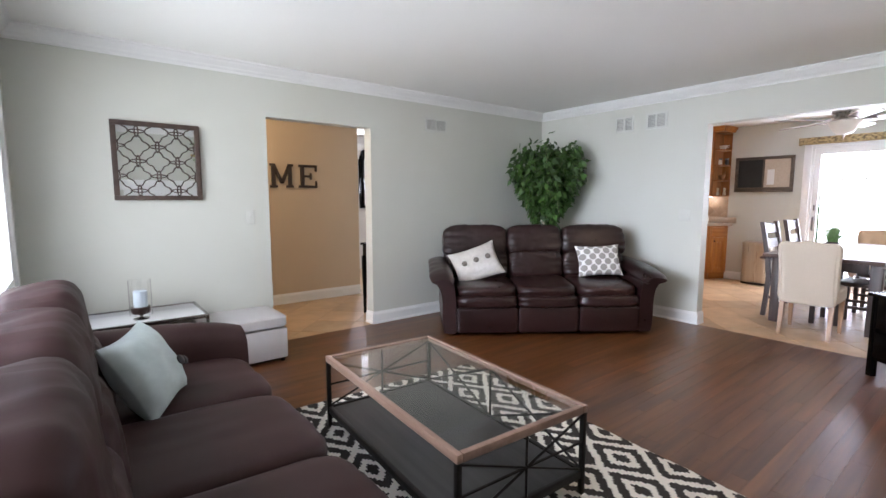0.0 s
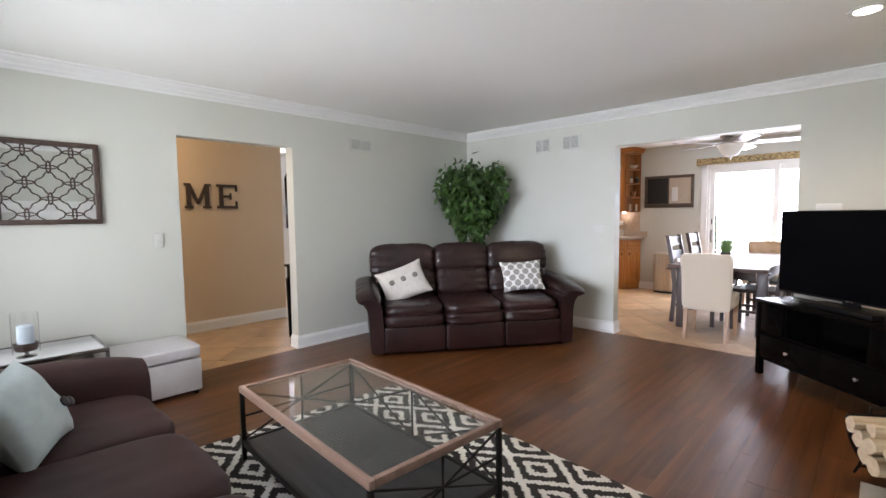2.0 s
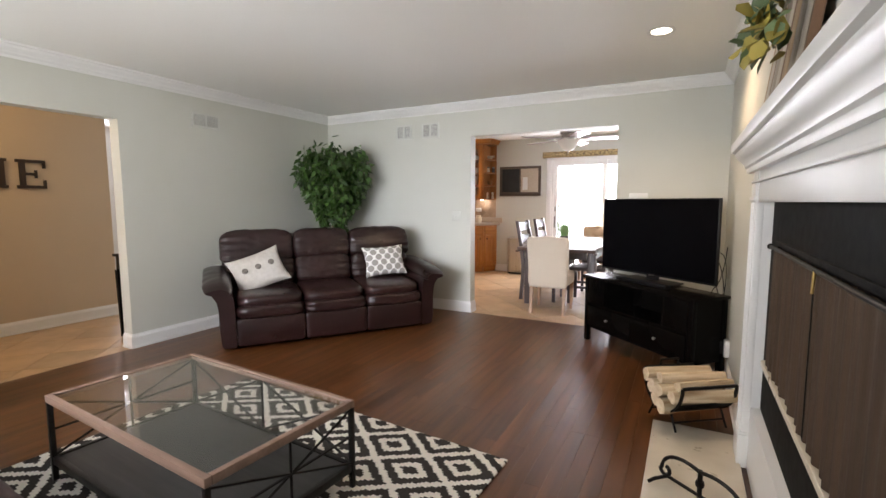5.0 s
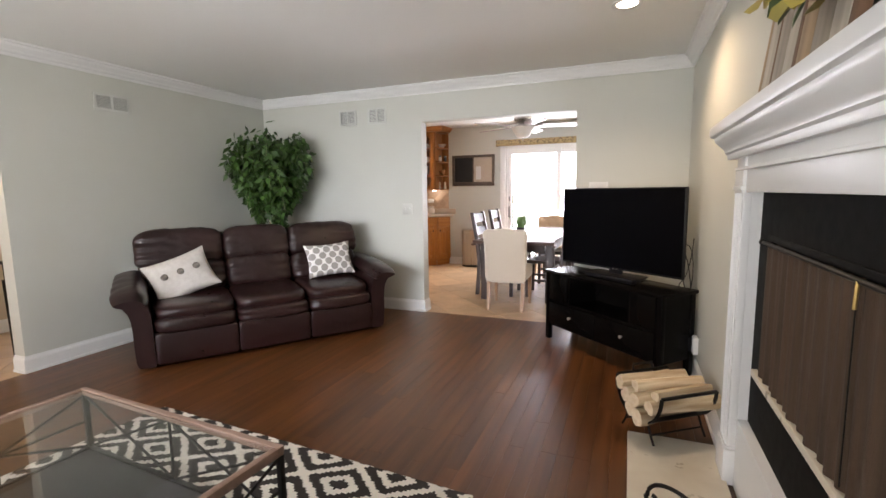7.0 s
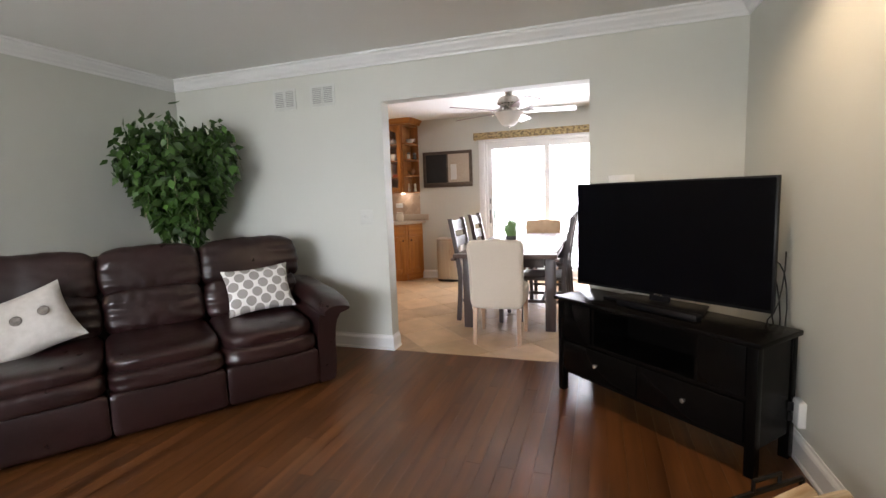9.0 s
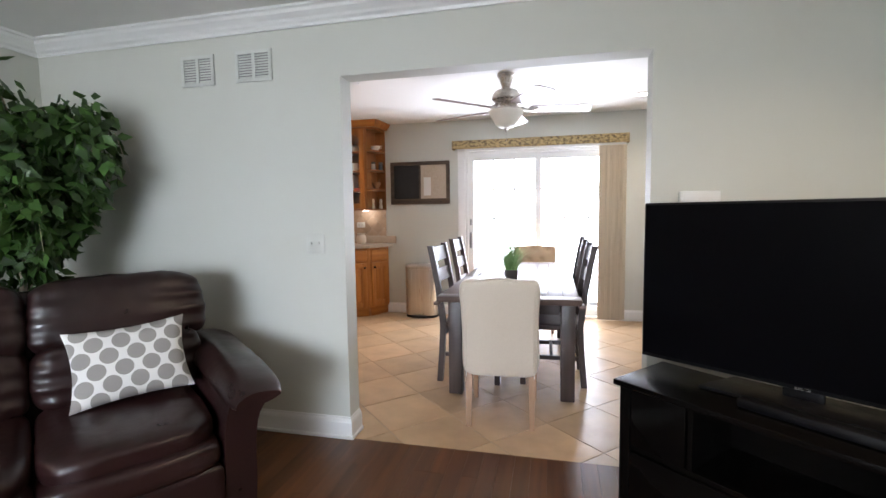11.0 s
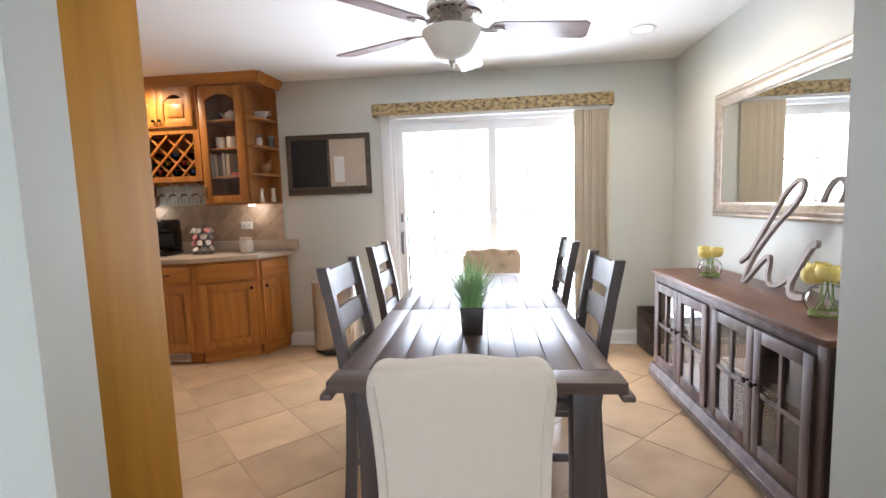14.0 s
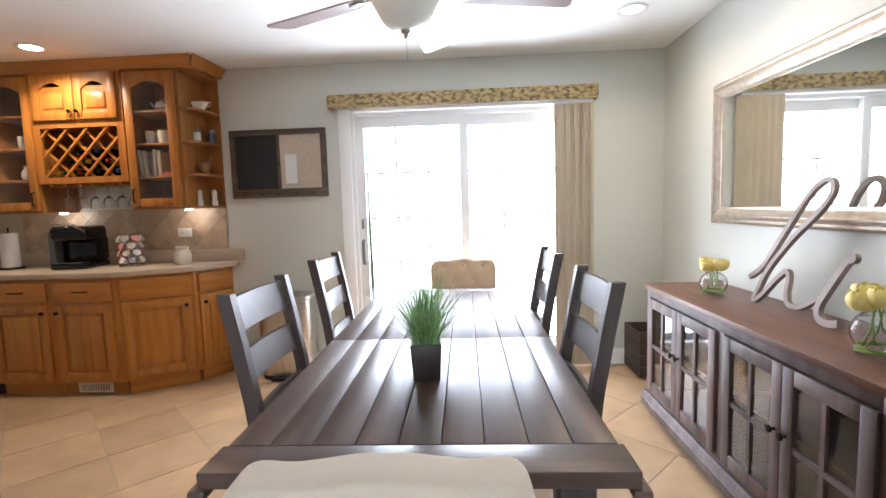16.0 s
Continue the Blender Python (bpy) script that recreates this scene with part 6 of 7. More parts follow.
# ---- lattice mirror on the left wall ----
def lattice_mirror():
    m = thing("lattice_wall_mirror", "square mirror with brown frame and quatrefoil metal lattice", "mirror", pose(XL + 0.002, 0.643, 1.592))
    h = 0.292
    st = 0.035
    for lo, hi in (((0, -h, h - st), (0.03, h, h)), ((0, -h, -h), (0.03, h, -h + st)), ((0, -h, -h + st), (0.03, -h + st, h - st)), ((0, h - st, -h + st), (0.03, h, h - st))):
        part("frame", box(lo, hi, 0.005), M_RUSTIC, m)
    part("mirror_glass", box((0.004, -h + st, -h + st), (0.010, h - st, h - st)), M_MIRROR, m, "silvered mirror glass")
    lim = h - st

    def run(pts, closed=True):
        seg = []
        for p in pts + pts[:1]:
            if abs(p[1]) < lim and abs(p[2]) < lim:
                seg.append(p)
            else:
                if len(seg) > 1:
                    part("lattice_bar", tube(seg, 0.0040, 5), M_RUSTIC, m)
                seg = []
        if len(seg) > 1:
            part("lattice_bar", tube(seg, 0.0040, 5), M_RUSTIC, m)
    px, pz = 0.130, 0.110
    for i in range(-3, 4):
        for j in range(-3, 4):
            cy, cz = i * px, j * pz
            if (i + j) % 2 == 0:
                run([(0.020, cy + 0.95 * px * 0.52 * (1 + 0.20 * math.cos(4 * q)) * math.cos(q + 0), cz + 0.95 * px * 0.52 * (1 + 0.20 * math.cos(4 * q)) * math.sin(q)) for q in [2 * math.pi * k / 40 for k in range(40)]])
            else:
                run([(0.020, cy + 0.050 * math.cos(q), cz + 0.012 * math.sin(q)) for q in [2 * math.pi * k / 16 for k in range(16)]])
                run([(0.021, cy + 0.012 * math.cos(q), cz + 0.042 * math.sin(q)) for q in [2 * math.pi * k / 16 for k in range(16)]])
    return m


M_RUSTIC = mat("aged_brown_metal", (0.085, 0.055, 0.042), (0.045, 0.028, 0.022), scale=22, rough=0.55, metal=0.2, bump=0.3)
lattice_mirror()


# ---- vents, switches, thermostat ----
def wall_vent(m, w, h):
    v = thing("wall_vent", "white slatted return air vent on the wall", "vent", m, "wall vents")
    b = 0.02
    part("frame", boxes([((-w / 2, -0.010, -h / 2), (w / 2, 0, -h / 2 + b)), ((-w / 2, -0.010, h / 2 - b), (w / 2, 0, h / 2)), ((-w / 2, -0.010, -h / 2 + b), (-w / 2 + b, 0, h / 2 - b)),
                         ((w / 2 - b, -0.010, -h / 2 + b), (w / 2, 0, h / 2 - b)), ((-0.010, -0.010, -h / 2 + b), (0.010, 0, h / 2 - b))]), M_VENT, v)
    # Darker sheet that paints the shade between the slats.
    part("backing", box((-w / 2 + b, -0.0022, -h / 2 + b), (w / 2 - b, -0.0008, h / 2 - b)), M_VENTSHADE, v)
    n = 9
    for i in range(n):
        z = -h / 2 + b + (h - 2 * b) * (i + 0.5) / n
        for a, c in ((-w / 2 + b, -0.0105), (0.0105, w / 2 - b)):
            part("slat", box((a, -0.0045, -0.0045), (c, -0.0030, 0.0045)), M_VENT, v).matrix_local = pose(0, -0.003, z, 32, 0, 0)


M_VENT = mat("vent_paint", (0.60, 0.61, 0.57), (0.57, 0.58, 0.54), scale=6, rough=0.45)
M_VENTSHADE = mat("vent_shadow", (0.27, 0.27, 0.26), rough=0.8)
wall_vent(pose(XL + 0.001, 3.335, 2.12, 0, 0, 90), 0.30, 0.145)
wall_vent(pose(-2.777, YF - 0.001, 2.157), 0.225, 0.175)
wall_vent(pose(-2.402, YF - 0.001, 2.157), 0.235, 0.175)


def switch(m, gang):
    s = thing("light_switch", "white light switch plate on the wall", "switch", m, "light switches")
    w = 0.035 + 0.023 * (gang - 1)
    part("plate", box((-w, -0.006, -0.058), (w, 0, 0.058), 0.003), M_SWITCH, s)
    for k in range(gang):
        x = (k - (gang - 1) / 2) * 0.046
        part("toggle", box((x - 0.005, -0.017, -0.004), (x + 0.005, -0.0062, 0.013), 0.002), M_SWITCH, s)


M_SWITCH = mat("switch_plastic", (0.60, 0.605, 0.56), (0.58, 0.585, 0.54), rough=0.45)
switch(pose(XL + 0.001, 1.305, 1.155, 0, 0, 90), 1)
switch(pose(-2.053, YF - 0.001, 1.137), 2)
th = thing("thermostat", "white thermostat box on the wall above the television", "thermostat", pose(-0.065, YF - 0.001, 1.345))
part("body", box((-0.085, -0.035, -0.045), (0.085, 0, 0.045), 0.006), M_WHITEPL, th)
part("cover", box((-0.075, -0.040, -0.02), (0.075, -0.0355, 0.035), 0.003), M_WHITEPL, th)


# ---- ottoman, side table and candle ----
ot = thing("storage_ottoman", "white leatherette storage bench with lid by the wall", "ottoman", pose(-3.70, 1.10, 0))
part("body", box((-0.245, -0.30, 0.03), (0.245, 0.305, 0.275), 0.012), M_WHITELEATHER, ot)
part("lid", soft((0.505, 0.62, 0.085), 0.16, 12, m=pose(0, 0.002, 0.328)), M_WHITELEATHER, ot)
for sx in (-1, 1):
    for sy in (-1, 1):
        part("foot", lathe([(0.0, 0), (0.016, 0), (0.02, 0.029), (0.0, 0.029)], 10), M_BLACKPL, ot).matrix_local = pose(sx * 0.21, sy * 0.27, 0)
M_CHROME = mat("dull_chrome", (0.50, 0.49, 0.48), rough=0.22, metal=1.0)
M_WHITEGLASS = mat("white_glass_top", (0.66, 0.67, 0.68), (0.64, 0.65, 0.66), rough=0.12)
st_ = thing("end_table", "low chrome-framed end table with white glass top", "table", pose(-3.66, 0.42, 0))
part("top", box((-0.24, -0.40, 0.470), (0.24, 0.385, 0.482), 0.002), M_WHITEGLASS, st_)
for lo, hi in (((-0.26, -0.42, 0.462), (-0.241, 0.405, 0.490)), ((0.241, -0.42, 0.462), (0.26, 0.405, 0.490)), ((-0.24, -0.42, 0.462), (0.24, -0.401, 0.490)), ((-0.24, 0.386, 0.462), (0.24, 0.405, 0.490))):
    part("rim", box(lo, hi, 0.002), M_CHROME, st_)
for x in (-0.25, 0.25):
    for y in (-0.41, 0.395):
        part("leg", box((x - 0.010, y - 0.010, 0), (x + 0.010, y + 0.010, 0.4615)), M_CHROME, st_)
ch = thing("candle_holder", "glass hurricane candle holder with dark wooden cup", "candle holder", pose(-3.56, 0.43, 0.483))
part("foot", lathe([(0.0, 0), (0.05, 0), (0.05, 0.006), (0.012, 0.014), (0.010, 0.04), (0.0, 0.04)], 20), M_CHROME, ch)
M_DARKCUP = mat("dark_cup_wood", (0.045, 0.025, 0.02), rough=0.4)
part("cup", lathe([(0.0, 0.041), (0.050, 0.041), (0.060, 0.055), (0.060, 0.088), (0.0, 0.088)], 24), M_DARKCUP, ch, "dark wooden cup")
M_WAX = mat("pale_blue_wax", (0.60, 0.68, 0.74), (0.56, 0.64, 0.70), scale=8, rough=0.5)
part("candle", lathe([(0.0, 0.0885), (0.042, 0.0885), (0.042, 0.195), (0.036, 0.199), (0.0, 0.197)], 22), M_WAX, ch, "pale blue pillar candle")
g = part("glass_chimney", lathe([(0.066, 0.03), (0.0675, 0.03), (0.0675, 0.275), (0.066, 0.275)], 28, hollow=True), M_GLASS, ch)
g.visible_shadow = False

# ---- hall letters, console table, entry mirror ----
M_LETTER = mat("dark_letter_wood", (0.050, 0.030, 0.018), (0.028, 0.016, 0.010), scale=16, rough=0.5)


def slab_letter(kind, y, w):
    h, s, t = 0.285, 0.045, 0.025
    bm = bmesh.new()
    if kind == "M":
        boxes([((0, 0.012, 0), (t, 0.012 + s, h)), ((0, w - 0.012 - s, 0), (t, w - 0.012, h)), ((0, -0.008, 0), (t - 0.001, 0.08, 0.028)), ((0, w - 0.08, 0), (t - 0.001, w + 0.008, 0.028)), ((0, -0.008, h - 0.028), (t - 0.001, 0.05, h)), ((0, w - 0.05, h - 0.028), (t - 0.001, w + 0.008, h))], 0, bm)
        for a, b in ((0.012, w / 2 - 0.02), (w - 0.012 - s * 0.9, w / 2 - 0.02)):
            loft([[(x, a + q, h) if top else (x, b + q, 0.05) for x, q in ((0, 0), (t - 0.002, 0), (t - 0.002, s * 0.9), (0, s * 0.9))] for top in (True, False)], bm)
    elif kind == "E":
        boxes([((0, 0.025, 0), (t, 0.025 + s, h)), ((0, 0.0, 0), (t - 0.001, w, 0.030)), ((0, 0.0, h - 0.030), (t - 0.001, w, h)), ((0, 0.06, h / 2 - 0.014), (t - 0.001, w * 0.68, h / 2 + 0.014)),
               ((0, w - 0.022, 0.0), (t - 0.002, w, 0.085)), ((0, w - 0.022, h - 0.08), (t - 0.002, w, h)), ((0, w * 0.62, h / 2 - 0.04), (t - 0.002, w * 0.70, h / 2 + 0.04))], 0, bm)
    else:
        rings = []
        for k in range(33):
            a = 2 * math.pi * k / 32
            cy, cz = math.cos(a), math.sin(a)
            rings.append([(x, w / 2 + cy * ry, h / 2 + cz * rz) for x, ry, rz in ((0, w / 2, h / 2), (t, w / 2, h / 2), (t, w / 2 - 0.05, h / 2 - 0.032), (0, w / 2 - 0.05, h / 2 - 0.032))])
        loft(rings, bm, False)
    return solo("wall_letter", bm, M_LETTER, "dark wooden slab-serif letter " + kind + " on the hall wall", "letter", pose(HX + 0.001, y, 1.447), "letters spelling a word")


slab_letter("O", 1.63, 0.27)
slab_letter("M", 1.985, 0.268)
slab_letter("E", 2.33, 0.238)
ct_ = thing("console_table", "slim dark wooden console table in the hall", "table", pose(-4.315, 2.66, 0))
part("top", box((-0.19, -0.02, 0.79), (0.19, 0.90, 0.815), 0.004), M_BLACKWOOD, ct_)
part("apron", box((-0.17, 0.0, 0.66), (0.17, 0.88, 0.789), 0.003), M_BLACKWOOD, ct_)
for x in (-0.165, 0.165):
    for y in (0.015, 0.865):
        part("leg", loft([[(x + a, y + b, z) for a, b in ((-k, -k), (k, -k), (k, k), (-k, k))] for z, k in ((0, 0.012), (0.66, 0.022))]), M_BLACKWOOD, ct_)
part("lower_rail", box((0.155, 0.03, 0.14), (0.172, 0.85, 0.16)), M_BLACKWOOD, ct_)
em = thing("entry_mirror", "tall mirror with dark arched frame on the entry wall", "mirror", pose(-7.49, 4.53, 1.66))
out = [(-0.24, -0.50), (0.24, -0.50), (0.24, 0.36), (0.20, 0.48), (0.10, 0.53), (0.0, 0.62), (-0.10, 0.53), (-0.20, 0.48), (-0.24, 0.36)]
part("frame", tube([(0.02, y, z) for y, z in out], 0.055, 8, closed=True), M_BLACKWOOD, em)
part("mirror_glass", prism(out, 0.001, 0.012, m=Matrix(((0, 0, 1, 0), (1, 0, 0, 0), (0, 1, 0, 0), (0, 0, 0, 1)))), M_MIRROR, em)


# ---- message board ----
bd = thing("message_board", "rustic framed board, half chalkboard and half cork", "board", pose(-2.385, YD - 0.001, 1.683))
M_BARN = wood("grey_barn_wood", (0.13, 0.10, 0.075), (0.07, 0.052, 0.038), along=0, grain=18, rough=0.7)
for lo, hi in (((-0.39, -0.028, 0.225), (0.39, 0, 0.27)), ((-0.39, -0.028, -0.27), (0.39, 0, -0.205)), ((-0.39, -0.028, -0.205), (-0.345, 0, 0.225)), ((0.345, -0.028, -0.205), (0.39, 0, 0.225))):
    part("frame", box(lo, hi, 0.004), M_BARN, bd)
part("chalkboard", box((-0.345, -0.012, -0.205), (-0.012, -0.001, 0.225)), mat("chalkboard", (0.014, 0.015, 0.016), (0.024, 0.025, 0.026), scale=5, rough=0.7), bd, "black chalkboard")
part("divider", box((-0.012, -0.02, -0.205), (0.012, -0.001, 0.225), 0.002), M_BARN, bd)
part("cork_panel", box((0.012, -0.012, -0.205), (0.345, -0.001, 0.225)), mat("pale_cork", (0.56, 0.48, 0.38), (0.48, 0.40, 0.31), scale=60, rough=0.9, bump=0.3), bd, "pale cork panel")
part("note", box((0.05, -0.0145, -0.16), (0.145, -0.0125, 0.07)), M_WHITEPL, bd, "white paper note")
part("chalk_ledge", box((-0.34, -0.045, -0.215), (0.345, -0.0285, -0.200), 0.003), M_BARN, bd)
for k in range(5):
    part("hook", tube([(-0.28 + k * 0.14, -0.03, -0.24), (-0.28 + k * 0.14, -0.05, -0.25), (-0.28 + k * 0.14, -0.055, -0.235)], 0.004, 6), M_IRON, bd)


# ---- bin and crate ----
tb = thing("pedal_bin", "brushed steel step trash can with dark lid rim", "bin", pose(-2.335, 8.33, 0))


def bin_ring(k, z):
    return [(k * 0.205 * math.copysign(abs(math.cos(q)) ** 0.6, math.cos(q)), k * 0.135 * math.copysign(abs(math.sin(q)) ** 0.6, math.sin(q)), z) for q in [2 * math.pi * i / 32 for i in range(32)]]


part("body", loft([bin_ring(0.97, 0.03), bin_ring(1, 0.045), bin_ring(1, 0.60), bin_ring(1, 0.605)]), M_STEEL, tb)
part("base", loft([bin_ring(0.98, 0), bin_ring(0.98, 0.029)]), M_BLACKPL, tb)
part("lid", loft([bin_ring(0.99, 0.607), bin_ring(1.01, 0.612), bin_ring(1.01, 0.640), bin_ring(0.92, 0.652)]), M_STEEL, tb)
part("pedal", box((-0.09, -0.185, 0.008), (0.09, -0.13, 0.028), 0.006), M_BLACKPL, tb)
M_CRATE = wood("dark_crate_wood", (0.075, 0.05, 0.038), (0.045, 0.03, 0.022), along=0, grain=18, rough=0.6)
cr = thing("storage_crate", "dark brown slatted crate on the floor by the sideboard", "crate", pose(0.47, 8.29, 0))
for z in (0.01, 0.095, 0.18, 0.265):
    for lo, hi in (((-0.14, -0.165, z), (0.14, -0.153, z + 0.08)), ((-0.14, 0.153, z), (0.14, 0.165, z + 0.08)), ((-0.14, -0.152, z), (-0.128, 0.152, z + 0.08)), ((0.128, -0.152, z), (0.14, 0.152, z + 0.08))):
        part("slat", box(lo, hi, 0.002), M_CRATE, cr)
    part("slat", box((-0.127, -0.152, z), (0.127, 0.152, z + 0.004)), M_CRATE, cr) if z < 0.02 else None


# ---- backsplash tiles ----
def backsplash_tiles():
    x0, x1, z0, z1 = -4.60, -2.855, 1.0115, 1.36
    pitch = 0.115
    h = pitch / math.sqrt(2)
    swap = Matrix(((1, 0, 0, 0), (0, 0, 1, YD - 0.0105), (0, 1, 0, 0), (0, 0, 0, 1)))
    for i in range(-30, 30):
        for j in range(-30, 30):
            cx, cz = -3.7 + (i + j) * h, 1.19 + (i - j) * h
            r = h - 0.0025
            c = clip_cell([(cx - r, cz), (cx, cz - r), (cx + r, cz), (cx, cz + r)], (x0, z0), (x1, z1))
            if not c:
                continue
            area = abs(sum(p[0] * q[1] - q[0] * p[1] for p, q in zip(c, c[1:] + c[:1]))) / 2
            if area > 0.0008:
                part("tile", prism(c, 0, 0.0042, m=swap), M_SPLASH, bs)


backsplash_tiles()
so = thing("kitchen_outlet", "white double outlet on the tiled backsplash", "outlet", pose(-3.205, YD - 0.0125, 1.155))
part("plate", box((-0.058, -0.006, -0.036), (0.058, 0, 0.036), 0.003), M_WHITEPL, so)
for k in (-0.022, 0.022):
    part("socket", box((k - 0.014, -0.008, -0.012), (k + 0.014, -0.0062, 0.012), 0.003), M_SWITCH, so)

# ---- counter things ----
cm = thing("coffee_maker", "black single-cup coffee maker on the counter", "coffee maker", pose(-3.93, 8.26, 0.912, 0, 0, 8))
M_BLACKGLOSS = mat("black_gloss_plastic", (0.007, 0.007, 0.008), rough=0.16, rvar=0.04)
part("base", box((-0.13, -0.16, 0.0), (0.13, 0.14, 0.045), 0.015), M_BLACKGLOSS, cm)
part("body", box((-0.13, -0.02, 0.046), (0.13, 0.14, 0.24), 0.02), M_BLACKGLOSS, cm)
part("head", box((-0.125, -0.16, 0.215), (0.13, 0.14, 0.325), 0.035, seg=4), M_BLACKGLOSS, cm)
M_SMOKE = mat("smoked_tank", (0.10, 0.11, 0.12), rough=0.12)
part("water_tank", box((-0.185, -0.08, 0.0), (-0.131, 0.12, 0.29), 0.015), M_SMOKE, cm, "smoke grey water tank")
part("lever", tube([(-0.09, -0.15, 0.315), (-0.07, -0.175, 0.335), (0.07, -0.175, 0.335), (0.09, -0.15, 0.315)], 0.010, 8), M_CHROME, cm, "chrome lever")
part("drip_tray", box((-0.09, -0.155, 0.046), (0.09, -0.03, 0.054), 0.003), M_CHROME, cm)

pcar = thing("pod_carousel", "rotating wire stand stacked with coloured coffee pods", "pod stand", pose(-3.53, 8.27, 0.912))
part("base_ring", tube([(0.085 * math.cos(q), 0.085 * math.sin(q), 0.006) for q in [2 * math.pi * k / 24 for k in range(24)]], 0.004, 6, closed=True), M_CHROME, pcar)
part("post", tube([(0, 0, 0.0), (0, 0, 0.26)], 0.005, 8), M_CHROME, pcar)
PODS = [mat("pod_" + n, c, rough=0.4) for n, c in (("cream", (0.62, 0.56, 0.50)), ("pink", (0.55, 0.22, 0.24)), ("grey", (0.35, 0.33, 0.33)), ("white", (0.72, 0.70, 0.68)))]
for lvl in range(4):
    part("tier_ring", tube([(0.075 * math.cos(q), 0.075 * math.sin(q), 0.045 + lvl * 0.055) for q in [2 * math.pi * k / 20 for k in range(20)]], 0.002, 5, closed=True), M_CHROME, pcar)
    for k in range(7):
        a = 2 * math.pi * (k + 0.5 * (lvl % 2)) / 7
        part("pod", lathe([(0.0, -0.022), (0.018, -0.022), (0.024, 0.018), (0.027, 0.020), (0.0, 0.021)], 10), PODS[(k * 3 + lvl) % 4], pcar).matrix_local = pose(0.066 * math.cos(a), 0.066 * math.sin(a), 0.045 + lvl * 0.055, 0, 62, math.degrees(a))
M_CERAMIC = mat("ivory_ceramic", (0.70, 0.65, 0.56), (0.66, 0.61, 0.52), scale=5, rough=0.3)
solo("ceramic_jar", lathe([(0.0, 0.0), (0.045, 0.0), (0.060, 0.03), (0.064, 0.07), (0.055, 0.105), (0.045, 0.118), (0.052, 0.140), (0.046, 0.142), (0.040, 0.12), (0.0, 0.11)], 24), M_CERAMIC, "ivory ceramic wax warmer jar on the counter", "jar", pose(-3.13, 8.29, 0.912))
pt = thing("paper_towel_holder", "white paper towel roll on a dark stand", "paper towel", pose(-4.53, 8.27, 0.912))
part("base", lathe([(0.0, 0), (0.085, 0), (0.085, 0.012), (0.0, 0.014)], 24), M_IRON, pt)
part("roll", lathe([(0.0, 0.015), (0.058, 0.015), (0.058, 0.285), (0.0, 0.285)], 28), M_WHITEPL, pt, "white paper roll")
part("rod", tube([(0, 0, 0.285), (0, 0, 0.33)], 0.007, 8), M_IRON, pt)

# ---- dishes on the shelves ----
M_DISH = mat("white_porcelain", (0.74, 0.72, 0.68), (0.71, 0.69, 0.65), rough=0.2)


def cup(x, y, z, r=0.04, h=0.10, label="white porcelain mug on the shelf"):
    c = thing("mug", label, "mug", pose(x, y, z), "dishes on the shelves")
    part("body", lathe([(0.0, 0.0), (r * 0.8, 0.0), (r, h * 0.4), (r, h), (r - 0.004, h), (r - 0.005, 0.01), (0.0, 0.008)], 18), M_DISH, c)
    part("handle", tube([(r - 0.003, 0, h * 0.8), (r + 0.022, 0, h * 0.75), (r + 0.026, 0, h * 0.45), (r - 0.003, 0, h * 0.25)], 0.005, 6), M_DISH, c)


cup(-3.28, 8.26, 1.8365)
cup(-3.17, 8.24, 1.8365)
cup(-4.30, 8.26, 1.8365)
teapot = thing("teapot", "small white teapot behind the cabinet glass", "teapot", pose(-3.17, 8.26, 2.0765), "dishes on the shelves")
part("body", lathe([(0.0, 0.0), (0.035, 0.0), (0.055, 0.035), (0.045, 0.07), (0.02, 0.08), (0.008, 0.095), (0.0, 0.098)], 18), M_DISH, teapot)
part("spout", tube([(-0.045, 0, 0.03), (-0.075, 0, 0.05), (-0.09, 0, 0.075)], 0.008, 6), M_DISH, teapot)
BOOKS = [mat("book_" + n, c, rough=0.6) for n, c in (("white", (0.62, 0.60, 0.56)), ("grey", (0.24, 0.23, 0.22)), ("cream", (0.55, 0.47, 0.36)), ("red", (0.30, 0.05, 0.03)))]
for k in range(5):
    t = 0.022 + 0.006 * (k % 3)
    solo("book", box((0, 0, 0), (t, 0.15, 0.20 - 0.012 * (k % 3)), 0.002), BOOKS[(k * 2) % 3], "thin cookbook standing on the cabinet shelf", "book", pose(-3.345 + k * 0.034, 8.20, 1.5965, 0, -4 if k < 2 else 0, 0), "books in the cabinet")
solo("book", box((0, 0, 0), (0.13, 0.16, 0.03), 0.002), BOOKS[3], "red book lying on the cabinet shelf", "book", pose(-3.165, 8.19, 1.5965), "books in the cabinet")
solo("butter_dish", box((-0.075, -0.05, 0), (0.075, 0.05, 0.055), 0.012), M_DISH, "white lidded dish in the cabinet", "dish", pose(-3.19, 8.27, UZ0 + 0.0185), "dishes on the shelves")
solo("butter_dish", box((-0.075, -0.05, 0), (0.075, 0.05, 0.055), 0.012), M_DISH, "white lidded dish in the cabinet", "dish", pose(-4.28, 8.27, UZ0 + 0.0185), "dishes on the shelves")
solo("figurine_jug", lathe([(0.0, 0.0), (0.04, 0.0), (0.055, 0.03), (0.05, 0.07), (0.03, 0.10), (0.038, 0.115), (0.0, 0.11)], 16), M_DISH, "white round jug on the cabinet shelf", "jug", pose(-4.27, 8.25, 1.5965), "dishes on the shelves")
